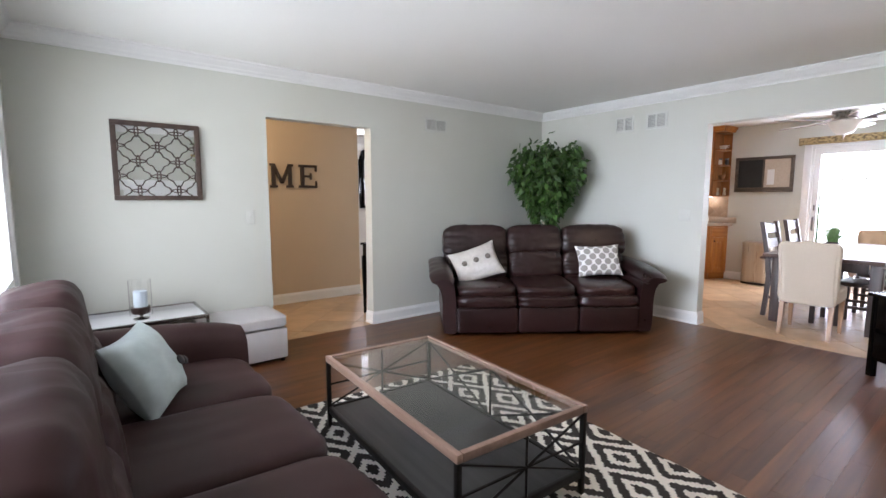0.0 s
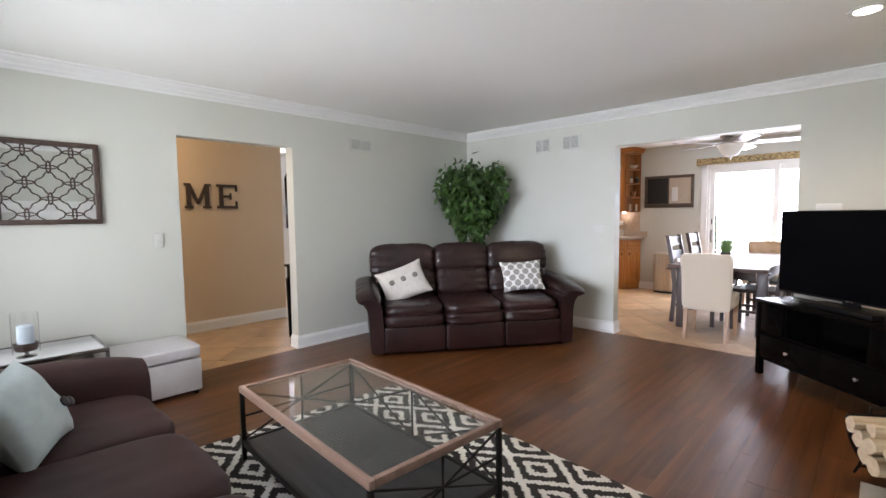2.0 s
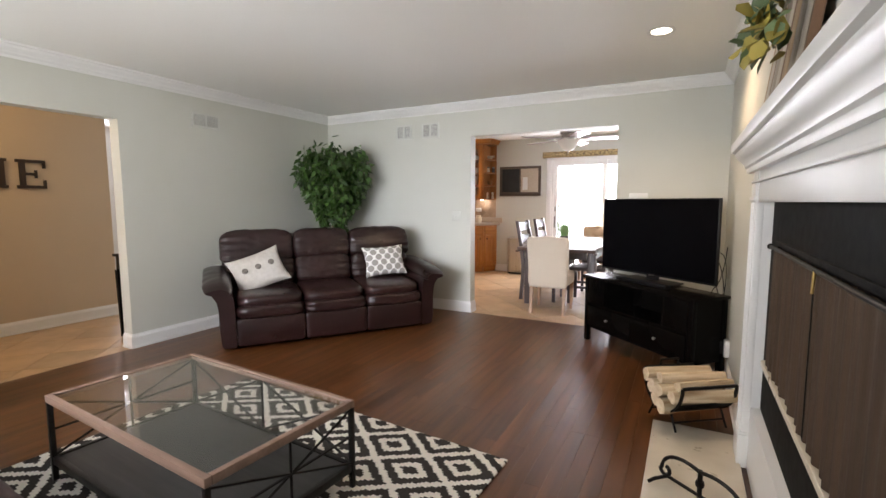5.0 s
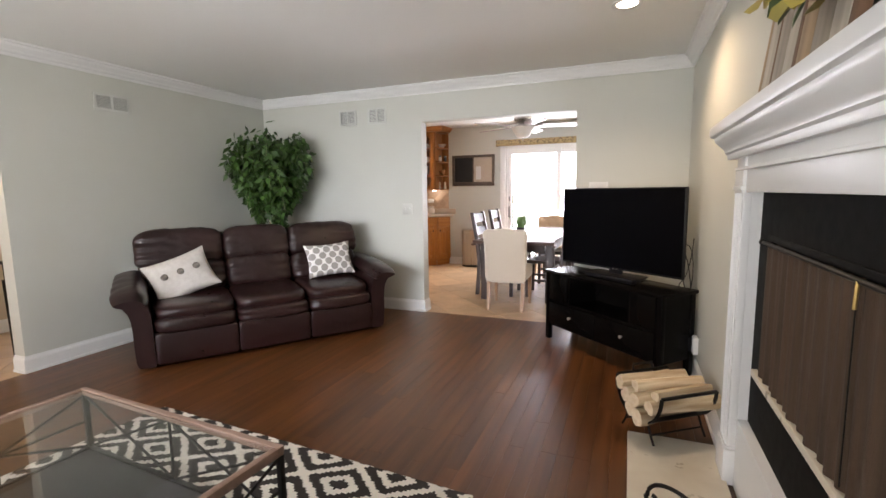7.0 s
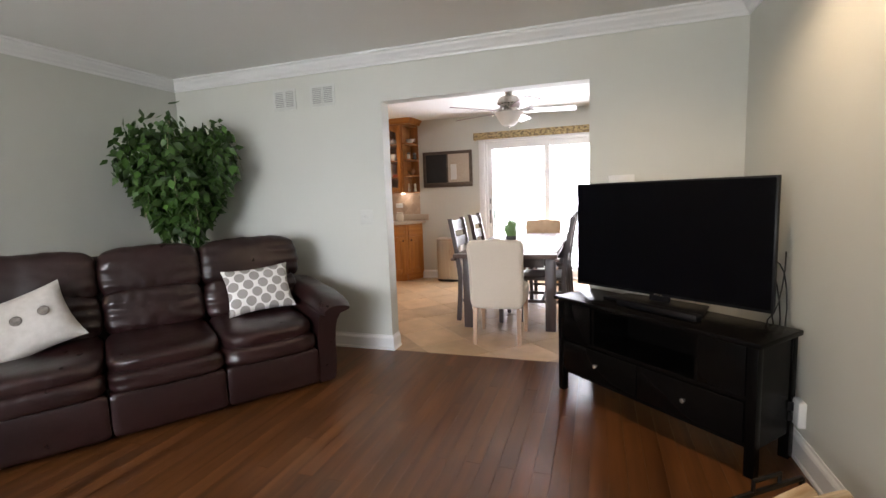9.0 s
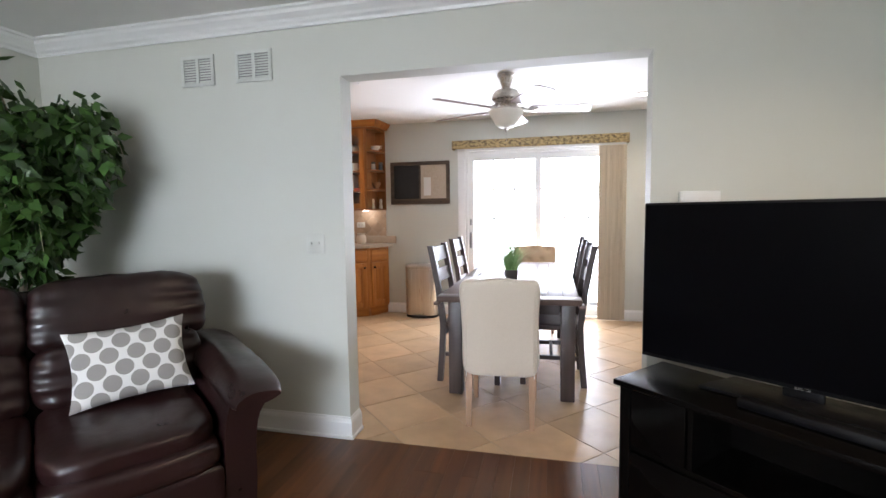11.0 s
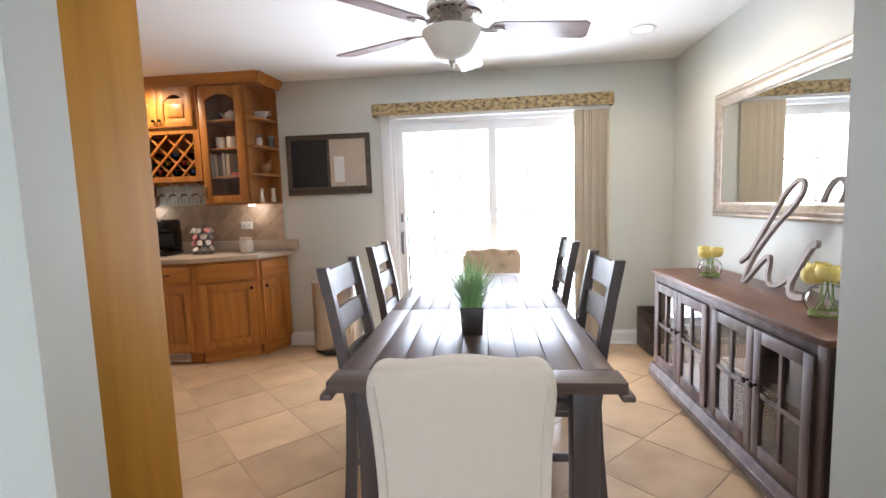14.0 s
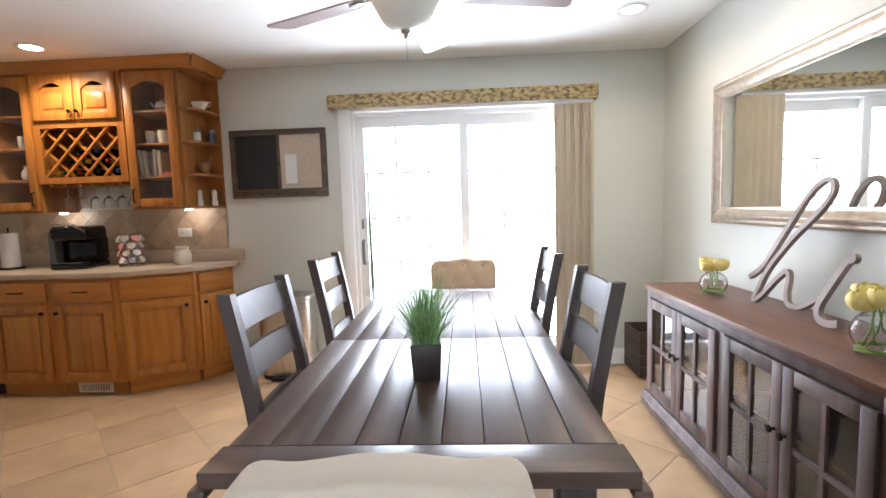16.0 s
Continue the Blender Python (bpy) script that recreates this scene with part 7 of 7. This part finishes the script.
# open shelf
bo = thing("gravy_boat", "white oval gravy boat on the open shelf", "dish", pose(-2.925, 8.33, 2.0885), "dishes on the shelves")
part("bowl", lathe([(0.0, 0.0), (0.035, 0.0), (0.05, 0.03), (0.075, 0.065), (0.071, 0.065), (0.045, 0.03), (0.0, 0.012)], 22, squash=0.62), M_DISH, bo)
part("handle", tube([(0.06, 0, 0.055), (0.088, 0, 0.065), (0.085, 0, 0.035), (0.05, 0, 0.03)], 0.005, 6), M_DISH, bo)
M_JARLID = mat("grey_jar_lid", (0.20, 0.22, 0.24), rough=0.35, metal=0.5)
for dx, dy, lid in ((-0.025, -0.04, M_WHITEPL), (0.045, 0.04, M_JARLID)):
    j = thing("spice_jar", "small glass spice jar with screw lid", "jar", pose(-2.93 + dx, 8.36 + dy, 1.8485), "spice jars")
    part("glass", lathe([(0.0, 0), (0.028, 0), (0.028, 0.07), (0.022, 0.08), (0.0, 0.08)], 16), M_DISH if lid is M_WHITEPL else M_SMOKE, j)
    part("lid", lathe([(0.0, 0.0805), (0.025, 0.0805), (0.025, 0.105), (0.0, 0.106)], 16), M_JARLID, j)
M_TERRA = mat("olive_wood", (0.34, 0.17, 0.07), (0.25, 0.12, 0.045), scale=14, rough=0.4)
mo = thing("mortar_and_pestle", "brown wooden mortar with pestle on the open shelf", "mortar", pose(-2.925, 8.34, 1.6085))
part("mortar", lathe([(0.0, 0), (0.035, 0), (0.028, 0.015), (0.05, 0.05), (0.052, 0.085), (0.046, 0.085), (0.04, 0.05), (0.0, 0.04)], 20), M_TERRA, mo)
part("pestle", tube([(0.0, 0.0, 0.05), (0.05, 0.02, 0.135)], 0.010, 8, taper=0.7), M_TERRA, mo)
for k in (-0.03, 0.045):
    solo("salt_shaker", lathe([(0.0, 0), (0.022, 0), (0.025, 0.02), (0.016, 0.06), (0.020, 0.09), (0.018, 0.115), (0.010, 0.125), (0.0, 0.126)], 16), M_CERAMIC, "slim ivory shaker on the bottom shelf", "shaker", pose(-2.935 + k, 8.34 + k, UZ0 + 0.0185), "salt and pepper shakers")
# stem glasses and bottles
for i in range(5):
    for jx in (0, 1):
        w = thing("stem_glass", "clear wine glass hanging upside down from the rack", "glass", pose(-4.09 + 0.137 + i * 0.108, UY + 0.08 + 0.12 * jx, 1.5365, 180, 0, 0), "hanging wine glasses")
        g = part("glass", lathe([(0.0, 0.0), (0.032, 0.0), (0.032, 0.002), (0.005, 0.006), (0.004, 0.075), (0.022, 0.09), (0.036, 0.12), (0.034, 0.17), (0.0325, 0.17), (0.034, 0.12), (0.020, 0.094), (0.0, 0.088)], 16), M_GLASS, w)
        g.visible_shadow = False
BOT = [mat("bottle_" + n, c, rough=0.15) for n, c in (("green", (0.02, 0.05, 0.025)), ("dark", (0.012, 0.012, 0.014)), ("gold", (0.45, 0.30, 0.04)), ("blue", (0.03, 0.07, 0.22)), ("red", (0.25, 0.02, 0.02)))]
k = 0
for (i, j) in ((0, 0), (1, 0), (2, 0), (3, 0), (0.5, 0.5), (1.5, 0.5), (2.5, 0.5), (1, 1), (2, 1)):
    b = thing("wine_bottle", "dark wine bottle lying in the lattice rack", "bottle", pose(-4.09 + 0.135 + i * 0.152, UY + 0.30, 1.645 + j * 0.152, 90, 0, 0), "bottles in the wine rack")
    part("glass", lathe([(0.0, 0.0), (0.036, 0.0), (0.037, 0.16), (0.015, 0.21), (0.014, 0.255), (0.0, 0.255)], 14), BOT[(0, 1, 1, 3, 0, 1, 2, 0, 1)[k]], b)
    part("capsule", lathe([(0.0, 0.2555), (0.0155, 0.2555), (0.0155, 0.275), (0.0, 0.276)], 12), BOT[(k * 2 + 2) % 5], b, "coloured foil capsule")
    k += 1


# ---- mirror above the sideboard ----
def sideboard_mirror():
    y0, y1, z0, z1 = 5.86, 7.72, 1.150, 1.965
    m = thing("framed_wall_mirror", "large mirror in a ribbed silver frame above the sideboard", "mirror", pose(XD - 0.001, 0, 0))
    prof = ((0, 0.0), (0.022, 0.0), (0.030, 0.012), (0.024, 0.022), (0.036, 0.034), (0.040, 0.048), (0.030, 0.060), (0.026, 0.075), (0.018, 0.082), (0.018, 0.096), (0, 0.096))
    # four mitred members; first number out from the wall, second inwards from the edge
    def member(a, b, inward, along):
        bm = bmesh.new()
        rows = []
        for p, s in ((Vector(a), 1), (Vector(b), -1)):
            rows.append([bm.verts.new(p + Vector((-o, 0, 0)) + Vector(inward) * q + Vector(along) * (s * q)) for o, q in prof])
        n = len(prof)
        for i in range(n):
            bm.faces.new((rows[0][i], rows[0][(i + 1) % n], rows[1][(i + 1) % n], rows[1][i]))
        bm.faces.new(rows[0])
        bm.faces.new(rows[1][::-1])
        part("frame_member", bm, M_SILVER, m)
    member((0, y0, z0), (0, y1, z0), (0, 0, 1), (0, 1, 0))
    member((0, y0, z1), (0, y1, z1), (0, 0, -1), (0, 1, 0))
    member((0, y0, z0), (0, y0, z1), (0, 1, 0), (0, 0, 1))
    member((0, y1, z0), (0, y1, z1), (0, -1, 0), (0, 0, 1))
    part("mirror_glass", box((-0.014, y0 + 0.09, z0 + 0.09), (-0.006, y1 - 0.09, z1 - 0.09)), M_MIRROR, m, "clear mirror glass")


M_SILVER = mat("champagne_silver_leaf", (0.62, 0.55, 0.46), (0.46, 0.39, 0.31), scale=26, rough=0.34, metal=0.75, bump=0.15, bscale=60)
sideboard_mirror()


# ---- script word leaning on the wall ----
def ribbon(pts, w, t, bm, m):
    """A flat band of width w and depth t along a path in the y-z plane."""
    rings = []
    k = len(pts)
    for i, (y, z) in enumerate(pts):
        a = pts[max(0, i - 1)]
        b = pts[min(k - 1, i + 1)]
        d = Vector((0, b[0] - a[0], b[1] - a[1])).normalized()
        n = Vector((0, -d.z, d.y))
        c = Vector((0, y, z))
        rings.append([m @ (c + n * w / 2), m @ (c + n * w / 2 + Vector((t, 0, 0))), m @ (c - n * w / 2 + Vector((t, 0, 0))), m @ (c - n * w / 2)])
    return loft(rings, bm)


def spline(pts, n=12):
    out = []
    for i in range(len(pts) - 1):
        p0, p1, p2, p3 = pts[max(0, i - 1)], pts[i], pts[i + 1], pts[min(len(pts) - 1, i + 2)]
        for k in range(n):
            t = k / n
            out.append(tuple(0.5 * (2 * b + (c - a) * t + (2 * a - 5 * b + 4 * c - d) * t * t + (3 * b - a - 3 * c + d) * t ** 3) for a, b, c, d in zip(p0, p1, p2, p3)))
    return out + [pts[-1]]


hi = thing("script_word_sign", "cut wooden script word hi leaning on the wall", "sign", pose(0.475, 0, 0.801, 0, 12, 0))
M_PLY = mat("pale_grey_cut_wood", (0.36, 0.29, 0.26), (0.30, 0.24, 0.21), scale=18, rough=0.6)
stroke = spline([(7.07, 0.115), (6.99, 0.172), (6.935, 0.255), (6.845, 0.40), (6.77, 0.510), (6.70, 0.560), (6.660, 0.545), (6.658, 0.50), (6.705, 0.435), (6.82, 0.325), (6.94, 0.18), (6.995, 0.065), (7.012, 0.013), (6.968, 0.040), (6.88, 0.135), (6.826, 0.175), (6.806, 0.145), (6.805, 0.085), (6.78, 0.040), (6.71, 0.045), (6.625, 0.10)])
part("letter_h", ribbon(stroke, 0.021, 0.020, None, Matrix()), M_PLY, hi)
stroke = spline([(6.500, 0.268), (6.528, 0.245), (6.585, 0.14), (6.617, 0.068), (6.605, 0.024), (6.562, 0.013), (6.510, 0.024)])
part("letter_i", ribbon(stroke, 0.027, 0.020, None, pose(-0.003, 0, 0)), M_PLY, hi)
bm = bmesh.new()
bmesh.ops.create_cone(bm, segments=18, radius1=0.019, radius2=0.019, depth=0.020, cap_ends=True, matrix=pose(0.007, 6.502, 0.268, 0, 90, 0))
part("letter_i", bm, M_PLY, hi)
hi.matrix_world = pose(0.440, 0, 0.803, 0, 8, 0)


# ---- vases of yellow roses ----
def rose_vase(x, y, s, n):
    v = thing("rose_vase", "round glass vase of yellow roses on the sideboard", "vase", pose(x, y, 0.8005), "vases of yellow roses")
    R = 0.058 * s
    prof = [(0.0, 0.0)] + [(R * math.sin(a), R * (1 - math.cos(a)) * 0.95) for a in [0.5, 0.8, 1.1, 1.4, 1.7, 2.0, 2.3, 2.5]]
    inner = [(r - 0.003, z + 0.002) for r, z in prof[:0:-1]]
    g = part("bowl", lathe(prof + inner + [(0.0, 0.004)], 24), M_GLASS, v)
    g.visible_shadow = False
    rng = random.Random(int(x * 100 + y * 10))
    zt = prof[-1][1]
    bm = bmesh.new()
    for k in range(6):
        a = k * 1.05
        tube([(0.6 * R * math.cos(a), 0.6 * R * math.sin(a), 0.018), (0.3 * R * math.cos(a + 0.6), 0.3 * R * math.sin(a + 0.6), 0.6 * zt), (0.25 * R * math.cos(a + 1.2), 0.25 * R * math.sin(a + 1.2), zt + 0.02 * s)], 0.0028, 5, bm)
    for k in range(3):
        tube([(0.75 * R * math.cos(q), 0.75 * R * math.sin(q), 0.014 + 0.006 * k + 0.004 * math.sin(q * 2 + k)) for q in [2 * math.pi * i / 16 for i in range(16)]], 0.004, 5, bm, closed=True)
    part("stems", bm, M_STEM, v, "pale green stems")
    for k in range(n):
        a = 2 * math.pi * k / n + 0.4
        rr = 0.036 * s
        c = Vector((rr * math.cos(a), rr * math.sin(a), zt + (0.035 + 0.012 * (k % 2)) * s))
        bm = bmesh.new()
        bmesh.ops.create_uvsphere(bm, u_segments=10, v_segments=7, radius=0.013 * s, matrix=Matrix.Translation(c))
        head = part("rose", bm, M_ROSE, v, "pale yellow rose head")
        for layer in range(4):
            for p in range(4 + layer):
                bm = bmesh.new()
                b = 2 * math.pi * p / (4 + layer) + layer * 0.7 + rng.uniform(-0.15, 0.15)
                rad = (0.017 + 0.0055 * layer) * s
                wide = 0.85 - 0.07 * layer
                top = 0.35 + 0.16 * layer
                rows = []
                for q in range(5):
                    f = q / 4
                    th = 2.5 + (top - 2.5) * f
                    r = rad * (1 + 0.16 * f ** 4)
                    rows.append([bm.verts.new(c + Vector((r * math.sin(th) * math.cos(b + e * wide * math.sin(0.6 + 2.2 * f)), r * math.sin(th) * math.sin(b + e * wide * math.sin(0.6 + 2.2 * f)), r * math.cos(th) * 0.92 - 0.004 * s * abs(e) * f))) for e in (-1, -0.5, 0, 0.5, 1)])
                for r0, r1 in zip(rows, rows[1:]):
                    for e in range(4):
                        bm.faces.new((r0[e], r0[e + 1], r1[e + 1], r1[e]))
                part("petal", bm, M_ROSE, head)


M_STEM = mat("pale_stem", (0.20, 0.30, 0.07), (0.26, 0.36, 0.10), rough=0.5)
M_ROSE = mat("yellow_petal", (0.88, 0.70, 0.17), (0.88, 0.77, 0.32), scale=30, rough=0.6)
rose_vase(0.37, 7.22, 1.12, 4)
rose_vase(0.36, 6.24, 1.28, 5)


# ---- table plant ----
tp = thing("table_grass_plant", "artificial grass in a grey square pot on the table", "plant", pose(-1.035, 6.24, 0.7505, 0, 0, 4))
M_POT = mat("dark_grey_zinc", (0.060, 0.055, 0.055), (0.045, 0.041, 0.041), scale=12, rough=0.5)
part("pot", loft([[(a * k, b * k, z) for a, b in ((-1, -1), (1, -1), (1, 1), (-1, 1))] for z, k in ((0, 0.042), (0.118, 0.049), (0.118, 0.044), (0.10, 0.043))]), M_POT, tp, "dark grey square pot")
bm = bmesh.new()
rng = random.Random(8)
for i in range(520):
    a = rng.uniform(0, 2 * math.pi)
    lean = rng.uniform(0.05, 1.15)
    ln = rng.uniform(0.13, 0.27)
    bx, by = rng.uniform(-0.036, 0.036), rng.uniform(-0.036, 0.036)
    d = Vector((math.cos(a), math.sin(a), 0))
    sd = Vector((-math.sin(a), math.cos(a), 0)) * rng.uniform(0.0018, 0.0034)
    rows = []
    for q in range(5):
        f = q / 4
        p = Vector((bx, by, 0.10)) + d * ln * lean * (f ** 1.4) * 0.85 + Vector((0, 0, ln * f * (1 - 0.30 * lean * f)))
        w = sd * (1 - f * 0.92)
        rows.append((bm.verts.new(p - w), bm.verts.new(p + w)))
    for r0, r1 in zip(rows, rows[1:]):
        bm.faces.new((r0[0], r0[1], r1[1], r1[0]))
M_BLADEGRASS = island_leaf("grass_blade", (0.22, 0.40, 0.14), (0.42, 0.58, 0.31))
gr = part("grass", bm, M_BLADEGRASS, tp, "dense green grass blades")

# ---- high chair beside the sideboard ----
hc = thing("high_chair", "folding high chair with white tray and black seat", "high chair", pose(0.30, 5.58, 0))
n = 28
tray = [(0.24 * math.copysign(abs(math.cos(q)) ** 0.6, math.cos(q)), 0.17 * math.copysign(abs(math.sin(q)) ** 0.6, math.sin(q))) for q in [2 * math.pi * i / n for i in range(n)]]
part("tray", loft([[(x * k, y * k, z) for x, y in tray] for z, k in ((0.775, 0.90), (0.790, 0.98), (0.835, 1.0), (0.838, 0.97), (0.815, 0.93))]), M_WHITEPL, hc, "white moulded tray")
M_BLACKFAB = mat("black_quilted_fabric", (0.008, 0.008, 0.009), (0.014, 0.014, 0.015), scale=30, rough=0.85, bump=0.4, bscale=200)
part("seat", soft((0.34, 0.30, 0.14), 0.35, 10, m=pose(0.02, -0.02, 0.58)), M_BLACKFAB, hc)
part("seat_skirt", soft((0.33, 0.10, 0.36), 0.3, 10, m=pose(0.02, 0.10, 0.38)), M_BLACKFAB, hc)
M_GREYTUBE = mat("grey_steel_tube", (0.30, 0.30, 0.32), rough=0.3, metal=0.8)
for sx in (-1, 1):
    part("leg", tube([(sx * 0.19, 0.15, 0.0), (sx * 0.18, 0.03, 0.40), (sx * 0.175, -0.04, 0.775)], 0.012, 8), M_GREYTUBE, hc)
    part("leg", tube([(sx * 0.19, -0.22, 0.0), (sx * 0.18, -0.08, 0.40), (sx * 0.175, 0.0, 0.775)], 0.012, 8), M_GREYTUBE, hc)

# ---- mantel: weathered boards and greenery ----
BW = [wood("board_" + n, c, tuple(v * 0.62 for v in c), along=2, grain=16, rough=0.7) for n, c in (("tan", (0.42, 0.29, 0.17)), ("grey", (0.36, 0.31, 0.25)), ("brown", (0.17, 0.09, 0.05)), ("whitewashed", (0.52, 0.46, 0.38)))]
sg = thing("plank_sign", "leaning mantel sign of mixed weathered boards", "sign", pose(XR - 0.075, 2.52, 1.601, 0, 7, 0))
y = 0.0
for k, (w, ht, c) in enumerate(((0.035, 0.62, 0), (0.10, 0.60, 3), (0.022, 0.60, 2), (0.11, 0.60, 1), (0.09, 0.60, 3), (0.035, 0.62, 2), (0.11, 0.60, 0), (0.12, 0.60, 1), (0.10, 0.60, 3), (0.035, 0.62, 2))):
    part("board", box((0, y - w, 0), (0.018 + 0.006 * (k % 2), y - 0.003, ht), 0.002), BW[c], sg)
    y -= w
part("batten", box((-0.014, y, 0.50), (-0.001, -0.02, 0.55), 0.002), BW[2], sg)
gl = thing("leaf_garland", "green and gold leaf garland over the mantel sign", "garland", pose(XR - 0.085, 1.84, 1.545))
stem = [(-0.02 - 0.02 * math.sin(i * 0.8), -0.05 + 0.022 * i * math.sin(i * 0.25) - 0.012 * i, 0.66 - 0.048 * i) for i in range(11)]
part("stem", tube(stem, 0.005, 6), M_TRUNK, gl)
M_SAGE = island_leaf("sage_green_leaf", (0.11, 0.17, 0.07), (0.16, 0.22, 0.11))
M_GOLD = island_leaf("olive_gold_leaf", (0.38, 0.28, 0.05), (0.30, 0.26, 0.07))
rng = random.Random(14)
for nm, mt, cnt in (("green_leaves", M_SAGE, 60), ("gold_leaves", M_GOLD, 70)):
    bm = bmesh.new()
    for i in range(cnt):
        p = Vector(rng.choice(stem)) + Vector((rng.gauss(-0.03, 0.022), rng.gauss(0, 0.045), rng.gauss(0, 0.03)))
        d = Vector((rng.uniform(-0.8, 0.1), rng.uniform(-0.9, 0.9), rng.uniform(-1.0, 0.3))).normalized()
        s = rng.uniform(0.055, 0.085)
        sd = d.cross(Vector((rng.uniform(-1, 1), rng.uniform(-1, 1), rng.uniform(-1, 1)))).normalized()
        up = d.cross(sd) * 0.1 * s
        ring = [p, p + d * s * 0.3 + sd * s * 0.34 + up, p + d * s * 0.7 + sd * s * 0.30 + up, p + d * s, p + d * s * 0.7 - sd * s * 0.30 + up, p + d * s * 0.3 - sd * s * 0.34 + up]
        vs = [bm.verts.new(q) for q in ring]
        c = bm.verts.new(p + d * s * 0.5)
        for k in range(6):
            bm.faces.new((vs[k], vs[(k + 1) % 6], c))
    part(nm, bm, mt, gl, "rounded leaves")

# ---- wrought iron scroll stand on the hearth ----
sc = thing("scroll_iron_stand", "black wrought iron scroll stand on the hearth", "fireplace tools", pose(0.465, 2.36, 0.0185, 0, 0, -38))
for x0, mir in ((-0.19, 1), (0.19, -1)):
    pts = [(x0 + mir * 0.160 * (1 - math.cos(f * 1.75)), 0.0, 0.045 + 0.115 * math.sin(0.25 + f * 1.75)) for f in [i / 12 for i in range(13)]]
    curl = [(x0 + mir * (0.022 - 0.030 * (1 - 0.5 * f) * math.cos(f * 4.6)), 0.0, 0.072 - 0.030 * (1 - 0.5 * f) * math.sin(f * 4.6)) for f in [i / 18 for i in range(19)]]
    part("scroll", tube(pts, 0.0085, 8), M_IRON, sc)
    part("curl", tube(curl, 0.0085, 8), M_IRON, sc)
    for dy in (-0.06, 0.06):
        part("foot", tube([(x0 + mir * 0.03, 0.0, 0.045), (x0, dy * 0.7, 0.028), (x0 - mir * 0.02, dy, 0.007)], 0.008, 8), M_IRON, sc)
part("crossbar", tube([(-0.16, 0, 0.046), (0.16, 0, 0.046)], 0.008, 8), M_IRON, sc)
part("stem", tube([(0, 0, 0.04), (0, 0, 0.10), (0, 0, 0.16)], 0.010, 8), M_IRON, sc)
part("collar", lathe([(0.0, -0.012), (0.016, -0.012), (0.018, 0), (0.016, 0.012), (0.0, 0.012)], 12), M_IRON, sc).matrix_local = pose(0.0, 0.0, 0.10)

# ---- floors, piece by piece ----
floor = setting("floor_living", boxes([((XL, YB, -0.08), (XR, YF, -0.006))]), M_FLOORBED, "dark stained oak strip floor")
floor_tiles = setting("floor_dining", boxes([((XK, YF, -0.08), (XD, YD, -0.004))]), M_GROUT, "beige tiled floor laid on the diagonal")
floor_hall = setting("floor_hall", boxes([((-7.5, 0.2, -0.08), (XL, 5.02, -0.004))]), M_GROUT, "beige tiled hall floor")

_cache = {}


def plank_mesh(length, width):
    key = (round(length, 3), round(width, 3))
    if key not in _cache:
        b = box((-width / 2 + 0.0002, -length / 2 + 0.0002, -0.012), (width / 2 - 0.0002, length / 2 - 0.0002, 0.0))
        for v in b.verts:
            if v.co.z > -0.001:
                v.co.x *= 1 - 0.0005 / width
                v.co.y *= 1 - 0.0005 / length
        me = bpy.data.meshes.new("plank")
        b.to_mesh(me)
        b.free()
        me.materials.append(M_PLANK)
        _cache[key] = me
    return _cache[key]


def lay_planks():
    rng = random.Random(4)
    w = 0.083
    n = int((XR - XL) / w) + 1
    lengths = (1.8, 1.5, 1.2, 0.9)
    for i in range(n):
        x0 = XL + i * w
        x1 = min(XR, x0 + w)
        if x1 - x0 < 0.01:
            continue
        y = YB - rng.choice((0.0, 0.3, 0.6, 0.9))
        while y < YF:
            ln = rng.choice(lengths)
            a, b = max(y, YB), min(y + ln, YF)
            if b - a > 0.25 or (b - a > 0.02):
                ob = new("plank", plank_mesh(round(b - a, 2), x1 - x0))
                ob.parent = floor
                ob.location = ((x0 + x1) / 2, (a + b) / 2, 0.0)
            y += ln


lay_planks()


def lay_tiles(parent, lo, hi, origin, pitch, gap=0.006):
    h = pitch / math.sqrt(2)
    whole = None
    for i in range(-30, 31):
        for j in range(-30, 31):
            cx, cy = origin[0] + (i + j) * h, origin[1] + (i - j) * h
            r = h - gap / math.sqrt(2)
            cell = [(cx - r, cy), (cx, cy - r), (cx + r, cy), (cx, cy + r)]
            c = clip_cell(cell, lo, hi)
            if not c:
                continue
            area = abs(sum(p[0] * q[1] - q[0] * p[1] for p, q in zip(c, c[1:] + c[:1]))) / 2
            if area < 0.0004:
                continue
            full = abs(area - 2 * r * r) < 1e-6
            if full and whole is not None:
                me = whole
            else:
                b = prism([(x - cx, y - cy) for x, y in c], -0.012, -0.0015)
                f = bmesh.ops.inset_region(b, faces=[q for q in b.faces if q.normal.z > 0.9], thickness=0.003, depth=0.0015)
                me = bpy.data.meshes.new("tile")
                bmesh.ops.recalc_face_normals(b, faces=b.faces)
                b.to_mesh(me)
                b.free()
                me.materials.append(M_TILE)
                if full:
                    whole = me
            ob = new("tile", me)
            ob.parent = parent
            ob.location = (cx, cy, 0)


lay_tiles(floor_tiles, (XK, YF), (XD, YD), (-2.28 + 0.43 / math.sqrt(2), 6.49), 0.43)
lay_tiles(floor_hall, (-7.5, 0.2), (XL, 5.02), (-4.5, 2.4), 0.43)
